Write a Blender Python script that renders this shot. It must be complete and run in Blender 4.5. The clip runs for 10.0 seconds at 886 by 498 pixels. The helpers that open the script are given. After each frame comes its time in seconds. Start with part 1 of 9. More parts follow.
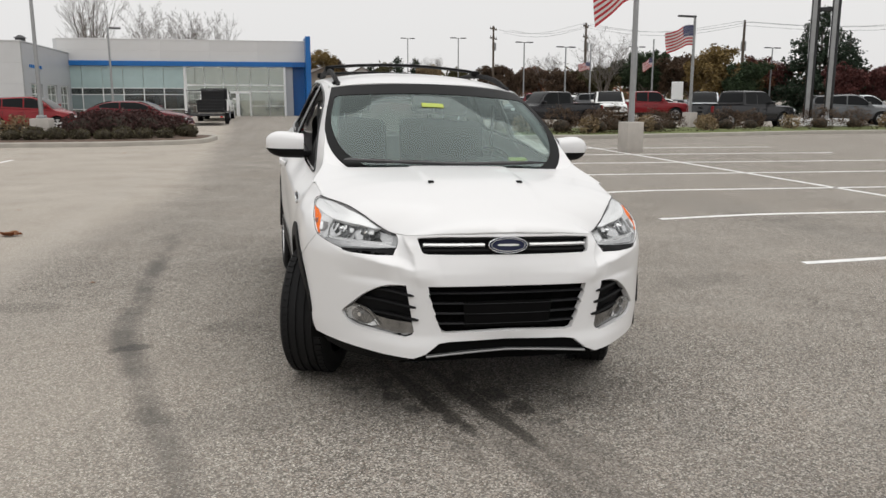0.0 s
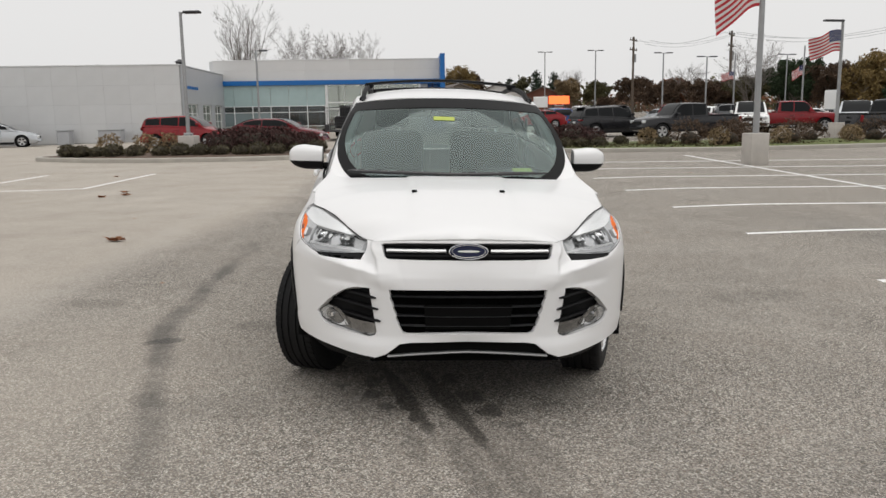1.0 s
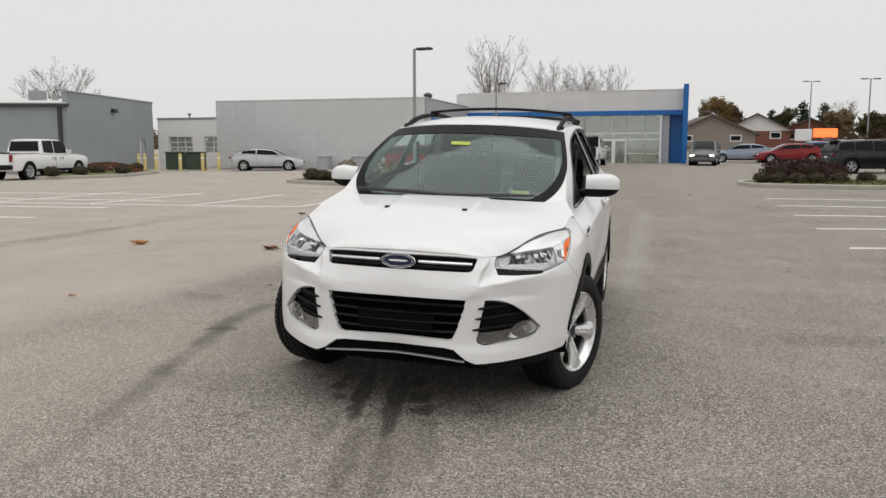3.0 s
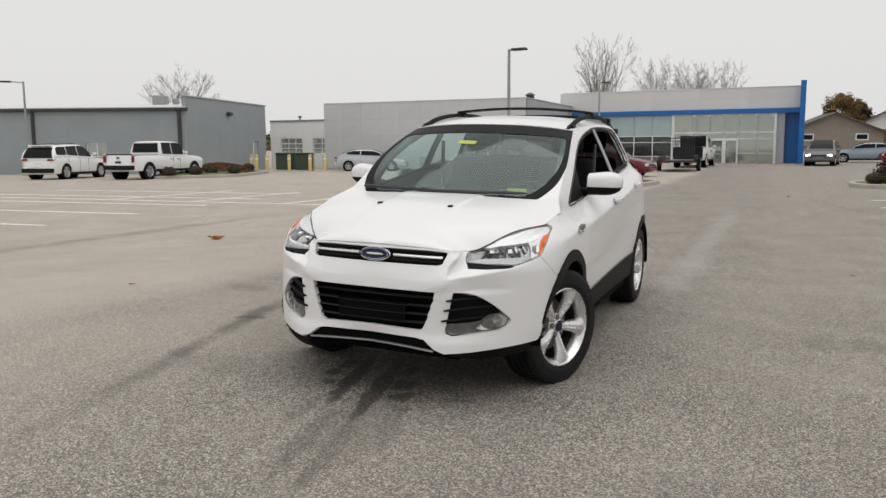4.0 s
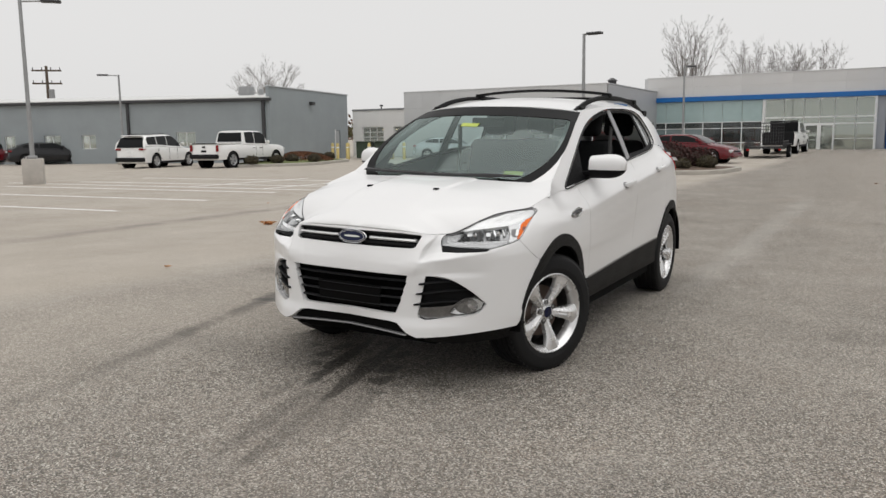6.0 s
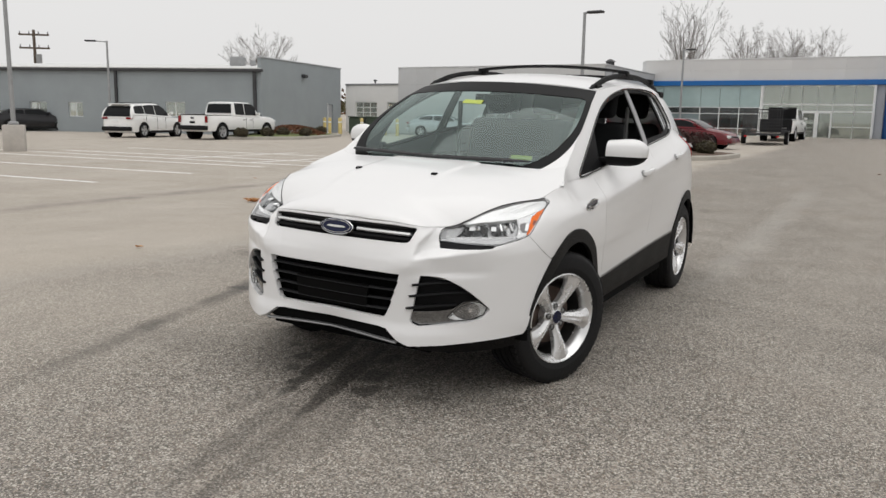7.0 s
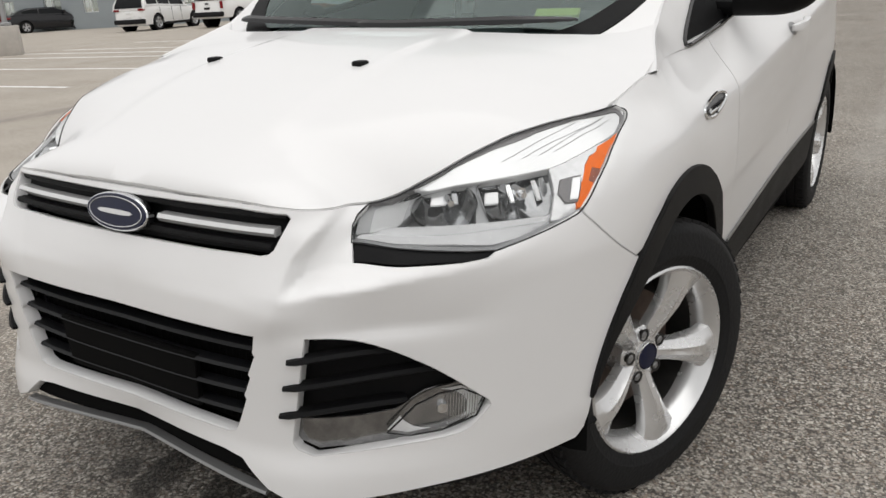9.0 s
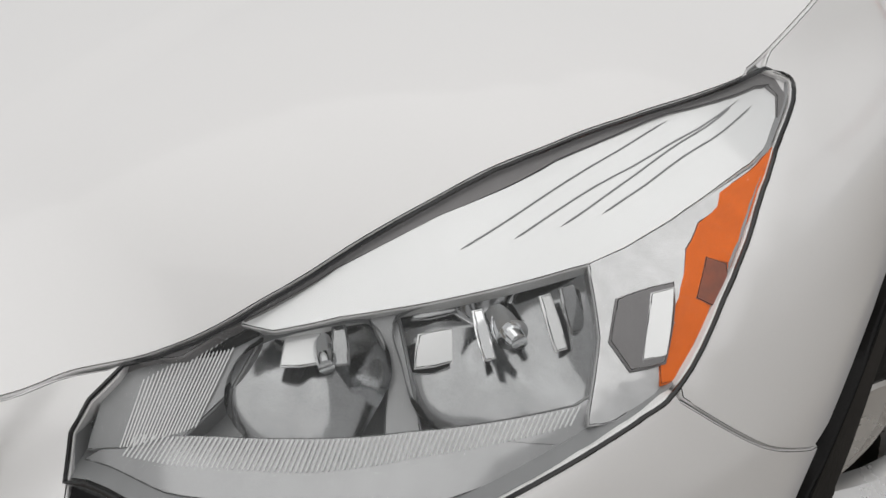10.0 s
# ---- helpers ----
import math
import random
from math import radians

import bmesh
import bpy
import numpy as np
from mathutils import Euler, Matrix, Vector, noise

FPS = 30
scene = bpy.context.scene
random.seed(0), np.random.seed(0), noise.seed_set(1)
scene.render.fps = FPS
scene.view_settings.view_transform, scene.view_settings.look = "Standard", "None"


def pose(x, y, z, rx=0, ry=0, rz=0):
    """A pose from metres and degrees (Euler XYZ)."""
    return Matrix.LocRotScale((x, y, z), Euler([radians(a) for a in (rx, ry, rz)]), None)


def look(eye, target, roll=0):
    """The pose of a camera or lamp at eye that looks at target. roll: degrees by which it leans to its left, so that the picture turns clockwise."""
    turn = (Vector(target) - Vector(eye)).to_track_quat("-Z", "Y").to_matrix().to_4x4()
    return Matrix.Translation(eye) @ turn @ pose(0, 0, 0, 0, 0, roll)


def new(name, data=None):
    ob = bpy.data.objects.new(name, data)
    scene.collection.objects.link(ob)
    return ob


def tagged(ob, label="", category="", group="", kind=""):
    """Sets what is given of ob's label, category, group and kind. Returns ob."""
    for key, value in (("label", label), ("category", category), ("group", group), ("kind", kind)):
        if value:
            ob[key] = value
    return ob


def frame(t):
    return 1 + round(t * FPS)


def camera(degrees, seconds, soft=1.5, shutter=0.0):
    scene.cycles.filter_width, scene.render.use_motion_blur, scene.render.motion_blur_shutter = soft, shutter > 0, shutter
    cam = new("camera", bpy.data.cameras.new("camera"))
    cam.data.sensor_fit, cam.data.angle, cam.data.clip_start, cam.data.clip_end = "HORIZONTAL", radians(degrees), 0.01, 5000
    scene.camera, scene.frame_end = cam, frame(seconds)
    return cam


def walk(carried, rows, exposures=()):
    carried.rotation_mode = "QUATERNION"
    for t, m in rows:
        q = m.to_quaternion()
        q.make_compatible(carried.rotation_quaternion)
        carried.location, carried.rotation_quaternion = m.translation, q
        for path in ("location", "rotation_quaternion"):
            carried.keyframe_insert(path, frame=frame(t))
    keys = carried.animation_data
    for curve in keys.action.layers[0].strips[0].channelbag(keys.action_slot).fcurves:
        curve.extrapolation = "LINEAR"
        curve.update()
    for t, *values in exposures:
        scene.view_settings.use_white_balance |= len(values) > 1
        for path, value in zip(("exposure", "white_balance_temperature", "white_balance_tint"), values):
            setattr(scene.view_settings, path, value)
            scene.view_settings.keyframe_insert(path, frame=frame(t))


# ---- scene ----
cam = camera(58.4, 10.0)
PATH = [
    (0, (-1.108, -3.264, 1.412), (-0.641, -1.352, 1.056), 1.6),
    (0.5, (-0.736, -3.445, 1.405), (-0.402, -1.506, 1.047), 1.4),
    (1, (-0.334, -3.558, 1.423), (-0.217, -1.589, 1.094), 0.8),
    (1.5, (0.083, -3.645, 1.441), (0.03, -1.664, 1.169), 1.1),
    (2, (0.425, -3.741, 1.452), (0.231, -1.768, 1.186), 1.4),
    (2.5, (0.859, -3.713, 1.435), (0.496, -1.765, 1.165), 1.7),
    (3, (1.248, -3.77, 1.41), (0.74, -1.854, 1.145), 1.5),
    (3.2, (1.39, -3.763, 1.427), (0.819, -1.865, 1.163), 1.7),
    (4.3, (2.16, -3.674, 1.416), (1.346, -1.867, 1.147), 1.2),
    (4.5, (2.25, -3.646, 1.426), (1.416, -1.848, 1.159), 1.4),
    (5, (2.413, -3.53, 1.411), (1.521, -1.762, 1.135), 1.6),
    (5.5, (2.487, -3.468, 1.406), (1.543, -1.728, 1.121), 0.9),
    (5.7, (2.493, -3.455, 1.398), (1.536, -1.723, 1.112), 0.6),
    (6.8, (2.313, -3.061, 1.382), (1.355, -1.343, 1.022), 1.9),
    (7, (2.182, -2.929, 1.384), (1.245, -1.199, 1.027), 2.4),
    (7.5, (2.0, -2.451, 1.338), (1.06, -0.738, 0.913), 1.7),
    (8, (1.79, -1.945, 1.329), (0.816, -0.279, 0.805), -0.1),
    (8.5, (1.535, -1.437, 1.299), (0.568, 0.221, 0.736), -1.3),
    (9, (1.331, -0.877, 1.226), (0.325, 0.722, 0.568), -2.1),
    (9.5, (1.112, -0.408, 1.154), (0.061, 1.111, 0.385), -3.8),
    (10, (0.972, 0.009, 1.138), (-0.177, 1.39, 0.259), -6.0),
]
# the bay where the white car stands leans sideways by this much against the level lot
LEAN = pose(0, 0, 0, 0, 1.66, 0)
walk(cam, [(t, LEAN @ look(eye, target, roll)) for t, eye, target, roll in PATH], [(0, 0.0), (1, -0.03), (2, -0.09), (5.7, -0.08), (7, -0.04), (8, 0.05), (8.6, 0.04), (9.2, -0.08), (10, -0.38)])

# ---------------------------------------------------------------- light
world = bpy.data.worlds.new("overcast")
scene.world = world
world.use_nodes = True
wn, wl = world.node_tree.nodes, world.node_tree.links
wn.clear()
sky = wn.new("ShaderNodeTexSky")
sky.sky_type, sky.sun_disc = "NISHITA", False
sky.sun_elevation, sky.sun_rotation = radians(80), radians(135)
sky.air_density, sky.dust_density, sky.ozone_density = 1.0, 3.0, 1.0
grey = wn.new("ShaderNodeHueSaturation")
grey.inputs["Saturation"].default_value = 0.06
grey.inputs["Value"].default_value = 0.12
cloud = wn.new("ShaderNodeMix")
cloud.data_type = "RGBA"
cloud.inputs[0].default_value = 0.86
cloud.inputs[7].default_value = (0.865, 0.857, 0.850, 1)
back = wn.new("ShaderNodeBackground")
back.inputs[1].default_value = 1.0
wout = wn.new("ShaderNodeOutputWorld")
wl.new(sky.outputs[0], grey.inputs["Color"])
wl.new(grey.outputs[0], cloud.inputs[6])
wl.new(cloud.outputs[2], back.inputs[0])
wl.new(back.outputs[0], wout.inputs[0])

sun_data = bpy.data.lights.new("sun", "SUN")
sun_data.energy, sun_data.angle, sun_data.color = 1.3, radians(80), (1.0, 0.985, 0.96)
sun = new("sun", sun_data)
sun.matrix_basis = look((7, -7, 60), (0, 0, 0))
scene.view_settings.exposure = 0.0


# ---------------------------------------------------------------- node helpers
def material(name):
    m = bpy.data.materials.new(name)
    m.use_nodes = True
    return m, m.node_tree.nodes, m.node_tree.links, m.node_tree.nodes["Principled BSDF"]


def node(nodes, kind, **values):
    n = nodes.new(kind)
    for key, value in values.items():
        if key in n.inputs:
            n.inputs[key].default_value = value
    return n


def mathn(nodes, links, op, a, b=None, clamp=False):
    n = nodes.new("ShaderNodeMath")
    n.operation, n.use_clamp = op, clamp
    for k, v in enumerate((a, b)):
        if v is None:
            continue
        if hasattr(v, "is_linked"):
            links.new(v, n.inputs[k])
        else:
            n.inputs[k].default_value = v
    return n.outputs[0]


def mixn(nodes, links, fac, a, b, blend="MIX"):
    n = nodes.new("ShaderNodeMix")
    n.data_type, n.blend_type = "RGBA", blend
    for k, v in ((0, fac), (6, a), (7, b)):
        if hasattr(v, "is_linked"):
            links.new(v, n.inputs[k])
        else:
            n.inputs[k].default_value = v if k == 0 else (*v[:3], 1)
    return n.outputs[2]


def rampn(nodes, links, fac, lo, hi):
    n = nodes.new("ShaderNodeMapRange")
    n.inputs[1].default_value, n.inputs[2].default_value = lo, hi
    links.new(fac, n.inputs[0])
    return n.outputs[0]


def surface(name, colour, rough=0.5, metal=0.0, vary=0.15, scale=4.0, fine=60.0, bump=0.0, coat=0.0, spec=0.5, random_tint=0.0, stretch=(1, 1, 1)):
    """A plain material with variation at two scales, and a fine relief."""
    m, n, l, b = material(name)
    co = n.new("ShaderNodeTexCoord")
    mp = n.new("ShaderNodeMapping")
    mp.inputs["Scale"].default_value = stretch
    l.new(co.outputs["Object"], mp.inputs[0])
    big = node(n, "ShaderNodeTexNoise", Scale=scale, Detail=5.0, Roughness=0.6)
    small = node(n, "ShaderNodeTexNoise", Scale=fine, Detail=3.0)
    l.new(mp.outputs[0], big.inputs["Vector"])
    l.new(mp.outputs[0], small.inputs["Vector"])
    s = mathn(n, l, "ADD", mathn(n, l, "MULTIPLY", big.outputs[0], 0.65), mathn(n, l, "MULTIPLY", small.outputs[0], 0.35))
    f = rampn(n, l, s, 0.3, 0.7)
    dark = tuple(c * (1 - vary) for c in colour)
    light = tuple(min(c * (1 + vary), 0.95) for c in colour)
    c = mixn(n, l, f, dark, light)
    if random_tint:
        info = n.new("ShaderNodeObjectInfo")
        k = mathn(n, l, "MULTIPLY_ADD", info.outputs["Random"], random_tint)
        k.node.inputs[2].default_value = 1 - random_tint / 2
        c = mixn(n, l, 1.0, c, k, "MULTIPLY")
    l.new(c, b.inputs["Base Color"])
    b.inputs["Metallic"].default_value = metal
    b.inputs["Specular IOR Level"].default_value = spec
    b.inputs["Coat Weight"].default_value = coat
    b.inputs["Coat Roughness"].default_value = 0.03
    r = mathn(n, l, "MULTIPLY_ADD", big.outputs[0], rough * 0.3)
    r.node.inputs[2].default_value = rough * 0.85
    l.new(r, b.inputs["Roughness"])
    if bump:
        bp = node(n, "ShaderNodeBump", Strength=bump, Distance=0.01)
        l.new(small.outputs[0], bp.inputs["Height"])
        l.new(bp.outputs[0], b.inputs["Normal"])
    return m


def glass(name, tint, rough=0.0, mix=0.25, spec=0.5):
    """Thin tinted pane: part see-through, part mirror by its gloss."""
    m, n, l, b = material(name)
    b.inputs["Base Color"].default_value = (*tint, 1)
    b.inputs["Roughness"].default_value = rough
    b.inputs["Alpha"].default_value = mix
    b.inputs["IOR"].default_value = 1.5
    b.inputs["Specular IOR Level"].default_value = spec
    return m


def clear_pane(name, tint, gloss=1.5):
    """Tinted glass: see-through, with a mirror gloss that grows towards grazing angles."""
    m, n, l, b = material(name)
    out = next(x for x in n if x.type == "OUTPUT_MATERIAL")
    through_ = n.new("ShaderNodeBsdfTransparent")
    through_.inputs["Color"].default_value = (*tint, 1)
    shine = n.new("ShaderNodeBsdfGlossy")
    shine.inputs["Color"].default_value = (0.86, 1.0, 0.97, 1)
    shine.inputs["Roughness"].default_value = 0.0
    fres = n.new("ShaderNodeFresnel")
    fres.inputs["IOR"].default_value = gloss
    mix = n.new("ShaderNodeMixShader")
    l.new(fres.outputs["Fac"], mix.inputs["Fac"])
    l.new(through_.outputs["BSDF"], mix.inputs[1])
    l.new(shine.outputs["BSDF"], mix.inputs[2])
    l.new(mix.outputs["Shader"], out.inputs["Surface"])
    n.remove(b)
    return m


def glow(name, colour, strength):
    m, n, l, b = material(name)
    b.inputs["Base Color"].default_value = (*colour, 1)
    b.inputs["Emission Color"].default_value = (*colour, 1)
    b.inputs["Emission Strength"].default_value = strength
    return m


# ---------------------------------------------------------------- mesh helpers
def mesh_of(bm, name, material_=None, smooth=True, sharp=35):
    me = bpy.data.meshes.new(name)
    bm.normal_update()
    bm.to_mesh(me)
    bm.free()
    if material_:
        me.materials.append(material_)
    if smooth:
        me.polygons.foreach_set("use_smooth", [True] * len(me.polygons))
        if "nrm" in me.attributes:
            own_normals(me)
        else:
            me.set_sharp_from_angle(angle=radians(sharp))
    return me


def own_normals(me):
    """Shades a body panel by the true slope of its shape."""
    n = len(me.vertices)
    want, have = np.zeros(n * 3, np.float32), np.zeros(n * 3, np.float32)
    me.attributes["nrm"].data.foreach_get("vector", want)
    me.vertex_normals.foreach_get("vector", have)
    want, have = want.reshape(-1, 3), have.reshape(-1, 3)
    turn = (want * have).sum(1) < 0
    want[turn] *= -1
    me.normals_split_custom_set_from_vertices(want.tolist())


def part(name, bm, material_, parent, label="", smooth=True, sharp=35):
    """Links a bmesh as one mesh object under a thing or a part."""
    ob = new(name, mesh_of(bm, name, material_, smooth, sharp))
    ob.parent = parent
    if label:
        ob["label"] = label
    return ob


def thing(name, label, category, m=None, group="", kind=""):
    ob = new(name)
    ob.empty_display_size = 0.2
    if m is not None:
        ob.matrix_basis = m
    return tagged(ob, label, category, group, kind)


def single(name, bm, material_, label, category, group="", kind="", m=None, smooth=True):
    ob = new(name, mesh_of(bm, name, material_, smooth))
    if m is not None:
        ob.matrix_basis = m
    return tagged(ob, label, category, group, kind)


def box(bm, x0, x1, y0, y1, z0, z1, bevel=0.0, segs=1, m=None):
    made = bmesh.ops.create_cube(bm, size=1)["verts"]
    for v in made:
        v.co = Vector((x0 + (v.co.x + 0.5) * (x1 - x0), y0 + (v.co.y + 0.5) * (y1 - y0), z0 + (v.co.z + 0.5) * (z1 - z0)))
    if m is not None:
        bmesh.ops.transform(bm, matrix=m, verts=made)
    if bevel:
        edges = list({e for v in made for e in v.link_edges})
        bmesh.ops.bevel(bm, geom=edges, offset=bevel, segments=segs, affect="EDGES", profile=0.5, clamp_overlap=True)
    return bm


def boxed(*a, **k):
    return box(bmesh.new(), *a, **k)


def rod(bm, p, q, r0, r1=None, n=10, caps=True):
    """A tapered bar from p to q."""
    p, q = Vector(p), Vector(q)
    d = q - p
    m = Matrix.Translation((p + q) / 2) @ d.to_track_quat("Z", "Y").to_matrix().to_4x4()
    bmesh.ops.create_cone(bm, cap_ends=caps, segments=n, radius1=r0, radius2=r0 if r1 is None else r1, depth=d.length, matrix=m)
    return bm


def sweep(bm, points, profile, closed=False, up=(0, 0, 1), scales=None):
    """Carries a closed profile [(side, up), ...] along points."""
    pts = [Vector(p) for p in points]
    rings = []
    for k, p in enumerate(pts):
        a = pts[k - 1] if k or closed else pts[0]
        b = pts[(k + 1) % len(pts)] if k < len(pts) - 1 or closed else pts[-1]
        d = (b - a).normalized()
        side = d.cross(Vector(up)).normalized()
        top = side.cross(d)
        s = scales[k] if scales else 1
        rings.append([bm.verts.new(p + side * u * s + top * v * s) for u, v in profile])
    n = len(profile)
    for k in range(len(rings) - (0 if closed else 1)):
        r, t = rings[k], rings[(k + 1) % len(rings)]
        for i in range(n):
            bm.faces.new((r[i], r[(i + 1) % n], t[(i + 1) % n], t[i]))
    if not closed:
        bm.faces.new(rings[0])
        bm.faces.new(rings[-1][::-1])
    bmesh.ops.recalc_face_normals(bm, faces=bm.faces)
    return bm


def round_profile(rx, ry, n=10):
    return [(rx * math.cos(2 * math.pi * k / n), ry * math.sin(2 * math.pi * k / n)) for k in range(n)]


def lathe(bm, profile, n=32, axis="X", m=None):
    """Turns [(along, radius), ...] about an axis."""
    rings = []
    for a, r in profile:
        ring = []
        for k in range(n):
            c, s = math.cos(2 * math.pi * k / n), math.sin(2 * math.pi * k / n)
            co = (a, r * c, r * s) if axis == "X" else (r * c, r * s, a)
            ring.append(bm.verts.new(co))
        rings.append(ring)
    for r, t in zip(rings, rings[1:]):
        for k in range(n):
            bm.faces.new((r[k], r[(k + 1) % n], t[(k + 1) % n], t[k]))
    vs = [v for r in rings for v in r]
    if m is not None:
        bmesh.ops.transform(bm, matrix=m, verts=vs)
    bmesh.ops.recalc_face_normals(bm, faces=list({f for v in vs for f in v.link_faces}))
    return bm


def slab(bm, outline, z0, z1, bevel=0.0, zfun=None):
    """A plate with a given plan outline."""
    zf = zfun or (lambda x, y: 0)
    low = [bm.verts.new((x, y, z0 + zf(x, y))) for x, y in outline]
    top = [bm.verts.new((x, y, z1 + zf(x, y))) for x, y in outline]
    n = len(outline)
    f = bm.faces.new(top)
    bm.faces.new(low[::-1])
    for k in range(n):
        bm.faces.new((low[k], low[(k + 1) % n], top[(k + 1) % n], top[k]))
    bmesh.ops.recalc_face_normals(bm, faces=bm.faces)
    if bevel:
        bmesh.ops.bevel(bm, geom=list(f.edges), offset=bevel, segments=2, affect="EDGES", profile=0.5, clamp_overlap=True)
    return bm


def smooth_step(a, b, x):
    t = min(max((x - a) / (b - a), 0), 1)
    return t * t * (3 - 2 * t)


def ground_z(x, y):
    """Height of the lot: level far off, leaning under the white car, rising towards the showroom."""
    w = (1 - smooth_step(*((1.6, 5.5) if x > 0 else (2.8, 8.0)), abs(x))) * (1 - smooth_step(9, 20, abs(y - 1)))
    return -math.tan(radians(1.66)) * x * w + 0.3 * smooth_step(36, 57, y) * smooth_step(-24, -14, x) * (1 - smooth_step(20, 40, x)) + 1.4 * smooth_step(62, 105, y)

# ---------------------------------------------------------------- materials of the setting
def asphalt_material():
    m, n, l, b = material("worn asphalt")
    co = n.new("ShaderNodeTexCoord").outputs["Object"]

    def noise_tex(scale, detail=4.0, rough=0.55, vec=co):
        t = node(n, "ShaderNodeTexNoise", Scale=scale, Detail=detail, Roughness=rough)
        l.new(vec, t.inputs["Vector"])
        return t.outputs[0]
    sep = n.new("ShaderNodeSeparateXYZ")
    l.new(co, sep.inputs[0])
    x, y = sep.outputs[0], sep.outputs[1]
    stones = node(n, "ShaderNodeTexVoronoi", Scale=135.0)
    l.new(co, stones.inputs["Vector"])
    tone = n.new("ShaderNodeSeparateColor")
    l.new(stones.outputs["Color"], tone.inputs[0])
    chips = node(n, "ShaderNodeTexVoronoi", Scale=84.0)
    l.new(co, chips.inputs["Vector"])
    chip_tone = n.new("ShaderNodeSeparateColor")
    l.new(chips.outputs["Color"], chip_tone.inputs[0])
    fine = noise_tex(330.0, 2.0)
    g = mathn(n, l, "ADD", mathn(n, l, "MULTIPLY", tone.outputs[0], 0.52), mathn(n, l, "MULTIPLY", chip_tone.outputs[0], 0.20))
    g = mathn(n, l, "ADD", g, mathn(n, l, "MULTIPLY", fine, 0.36))
    # dark binder between the stones
    gap = rampn(n, l, stones.outputs["Distance"], 0.42, 0.62)
    g = mathn(n, l, "SUBTRACT", g, mathn(n, l, "MULTIPLY", gap, 0.16))
    # patches where the stones are more or less worn free
    worn = rampn(n, l, noise_tex(0.9, 6.0, 0.7), 0.30, 0.72)
    g = mathn(n, l, "ADD", g, mathn(n, l, "MULTIPLY", mathn(n, l, "SUBTRACT", worn, 0.5), 0.16))
    grain = rampn(n, l, g, 0.29, 0.76)
    c = mixn(n, l, grain, (0.070, 0.062, 0.053), (0.480, 0.436, 0.380))
    # single stones of rust and slate colour
    c = mixn(n, l, mathn(n, l, "MULTIPLY", rampn(n, l, tone.outputs[1], 0.82, 0.90), 0.35), c, (0.26, 0.17, 0.115))
    c = mixn(n, l, mathn(n, l, "MULTIPLY", rampn(n, l, tone.outputs[2], 0.84, 0.92), 0.30), c, (0.17, 0.18, 0.19))
    # pale chips and dark pits among the stones
    specks = node(n, "ShaderNodeTexVoronoi", Scale=150.0)
    l.new(co, specks.inputs["Vector"])
    speck_tone = n.new("ShaderNodeSeparateColor")
    l.new(specks.outputs["Color"], speck_tone.inputs[0])
    c = mixn(n, l, mathn(n, l, "MULTIPLY", rampn(n, l, speck_tone.outputs[1], 0.86, 0.93), 0.95), c, (0.62, 0.58, 0.52))
    c = mixn(n, l, mathn(n, l, "MULTIPLY", rampn(n, l, speck_tone.outputs[2], 0.84, 0.92), 0.6), c, (0.045, 0.040, 0.035))
    # wide stains and worn lanes
    wide = rampn(n, l, noise_tex(0.23, 6.0, 0.6), 0.38, 0.66)
    c = mixn(n, l, mathn(n, l, "MULTIPLY", wide, 0.22), c, (0.39, 0.36, 0.32))
    mid = rampn(n, l, noise_tex(1.7, 5.0, 0.6), 0.45, 0.75)
    c = mixn(n, l, mathn(n, l, "MULTIPLY", mid, 0.26), c, (0.105, 0.098, 0.090))
    rusty = rampn(n, l, noise_tex(0.55, 5.0, 0.65), 0.52, 0.74)
    c = mixn(n, l, mathn(n, l, "MULTIPLY", rusty, 0.22), c, (0.27, 0.215, 0.17))
    # the older, smoother and paler lane on the far side of the seam
    wob = mathn(n, l, "MULTIPLY", mathn(n, l, "SUBTRACT", noise_tex(1.1, 4.0), 0.5), 0.55)
    xs = mathn(n, l, "ADD", x, wob)
    slant = mathn(n, l, "MULTIPLY", mathn(n, l, "SUBTRACT", mathn(n, l, "MINIMUM", y, 9.0), 3.65), 0.155)
    lane = mathn(n, l, "SUBTRACT", 1.0, rampn(n, l, mathn(n, l, "SUBTRACT", xs, slant), -3.35, -2.60), True)
    c = mixn(n, l, mathn(n, l, "MULTIPLY", lane, 0.56), c, mixn(n, l, rampn(n, l, noise_tex(0.7, 6.0, 0.65), 0.35, 0.68), (0.440, 0.390, 0.330), (0.560, 0.510, 0.445)))

    # a darker strip before the bay, and a slightly paler area beside it
    front_strip = mathn(n, l, "SUBTRACT", 1.0, rampn(n, l, mathn(n, l, "ADD", y, wob), -1.5, -0.1), True)
    front_strip = mathn(n, l, "MULTIPLY", front_strip, rampn(n, l, xs, -0.4, 1.6))
    c = mixn(n, l, mathn(n, l, "MULTIPLY", front_strip, 0.30), c, (0.075, 0.068, 0.061))
    pale_right = mathn(n, l, "MULTIPLY", rampn(n, l, xs, 1.1, 1.9), rampn(n, l, mathn(n, l, "ADD", y, wob), -0.6, 0.8))
    c = mixn(n, l, mathn(n, l, "MULTIPLY", pale_right, 0.12), c, (0.42, 0.38, 0.33))

    # paler towards the near left
    dry = mathn(n, l, "MULTIPLY", mathn(n, l, "SUBTRACT", 1.0, rampn(n, l, xs, -2.0, -0.7), True), mathn(n, l, "SUBTRACT", 1.0, rampn(n, l, mathn(n, l, "ADD", y, wob), 0.5, 3.5), True))
    c = mixn(n, l, mathn(n, l, "MULTIPLY", dry, 0.34), c, (0.50, 0.45, 0.385))

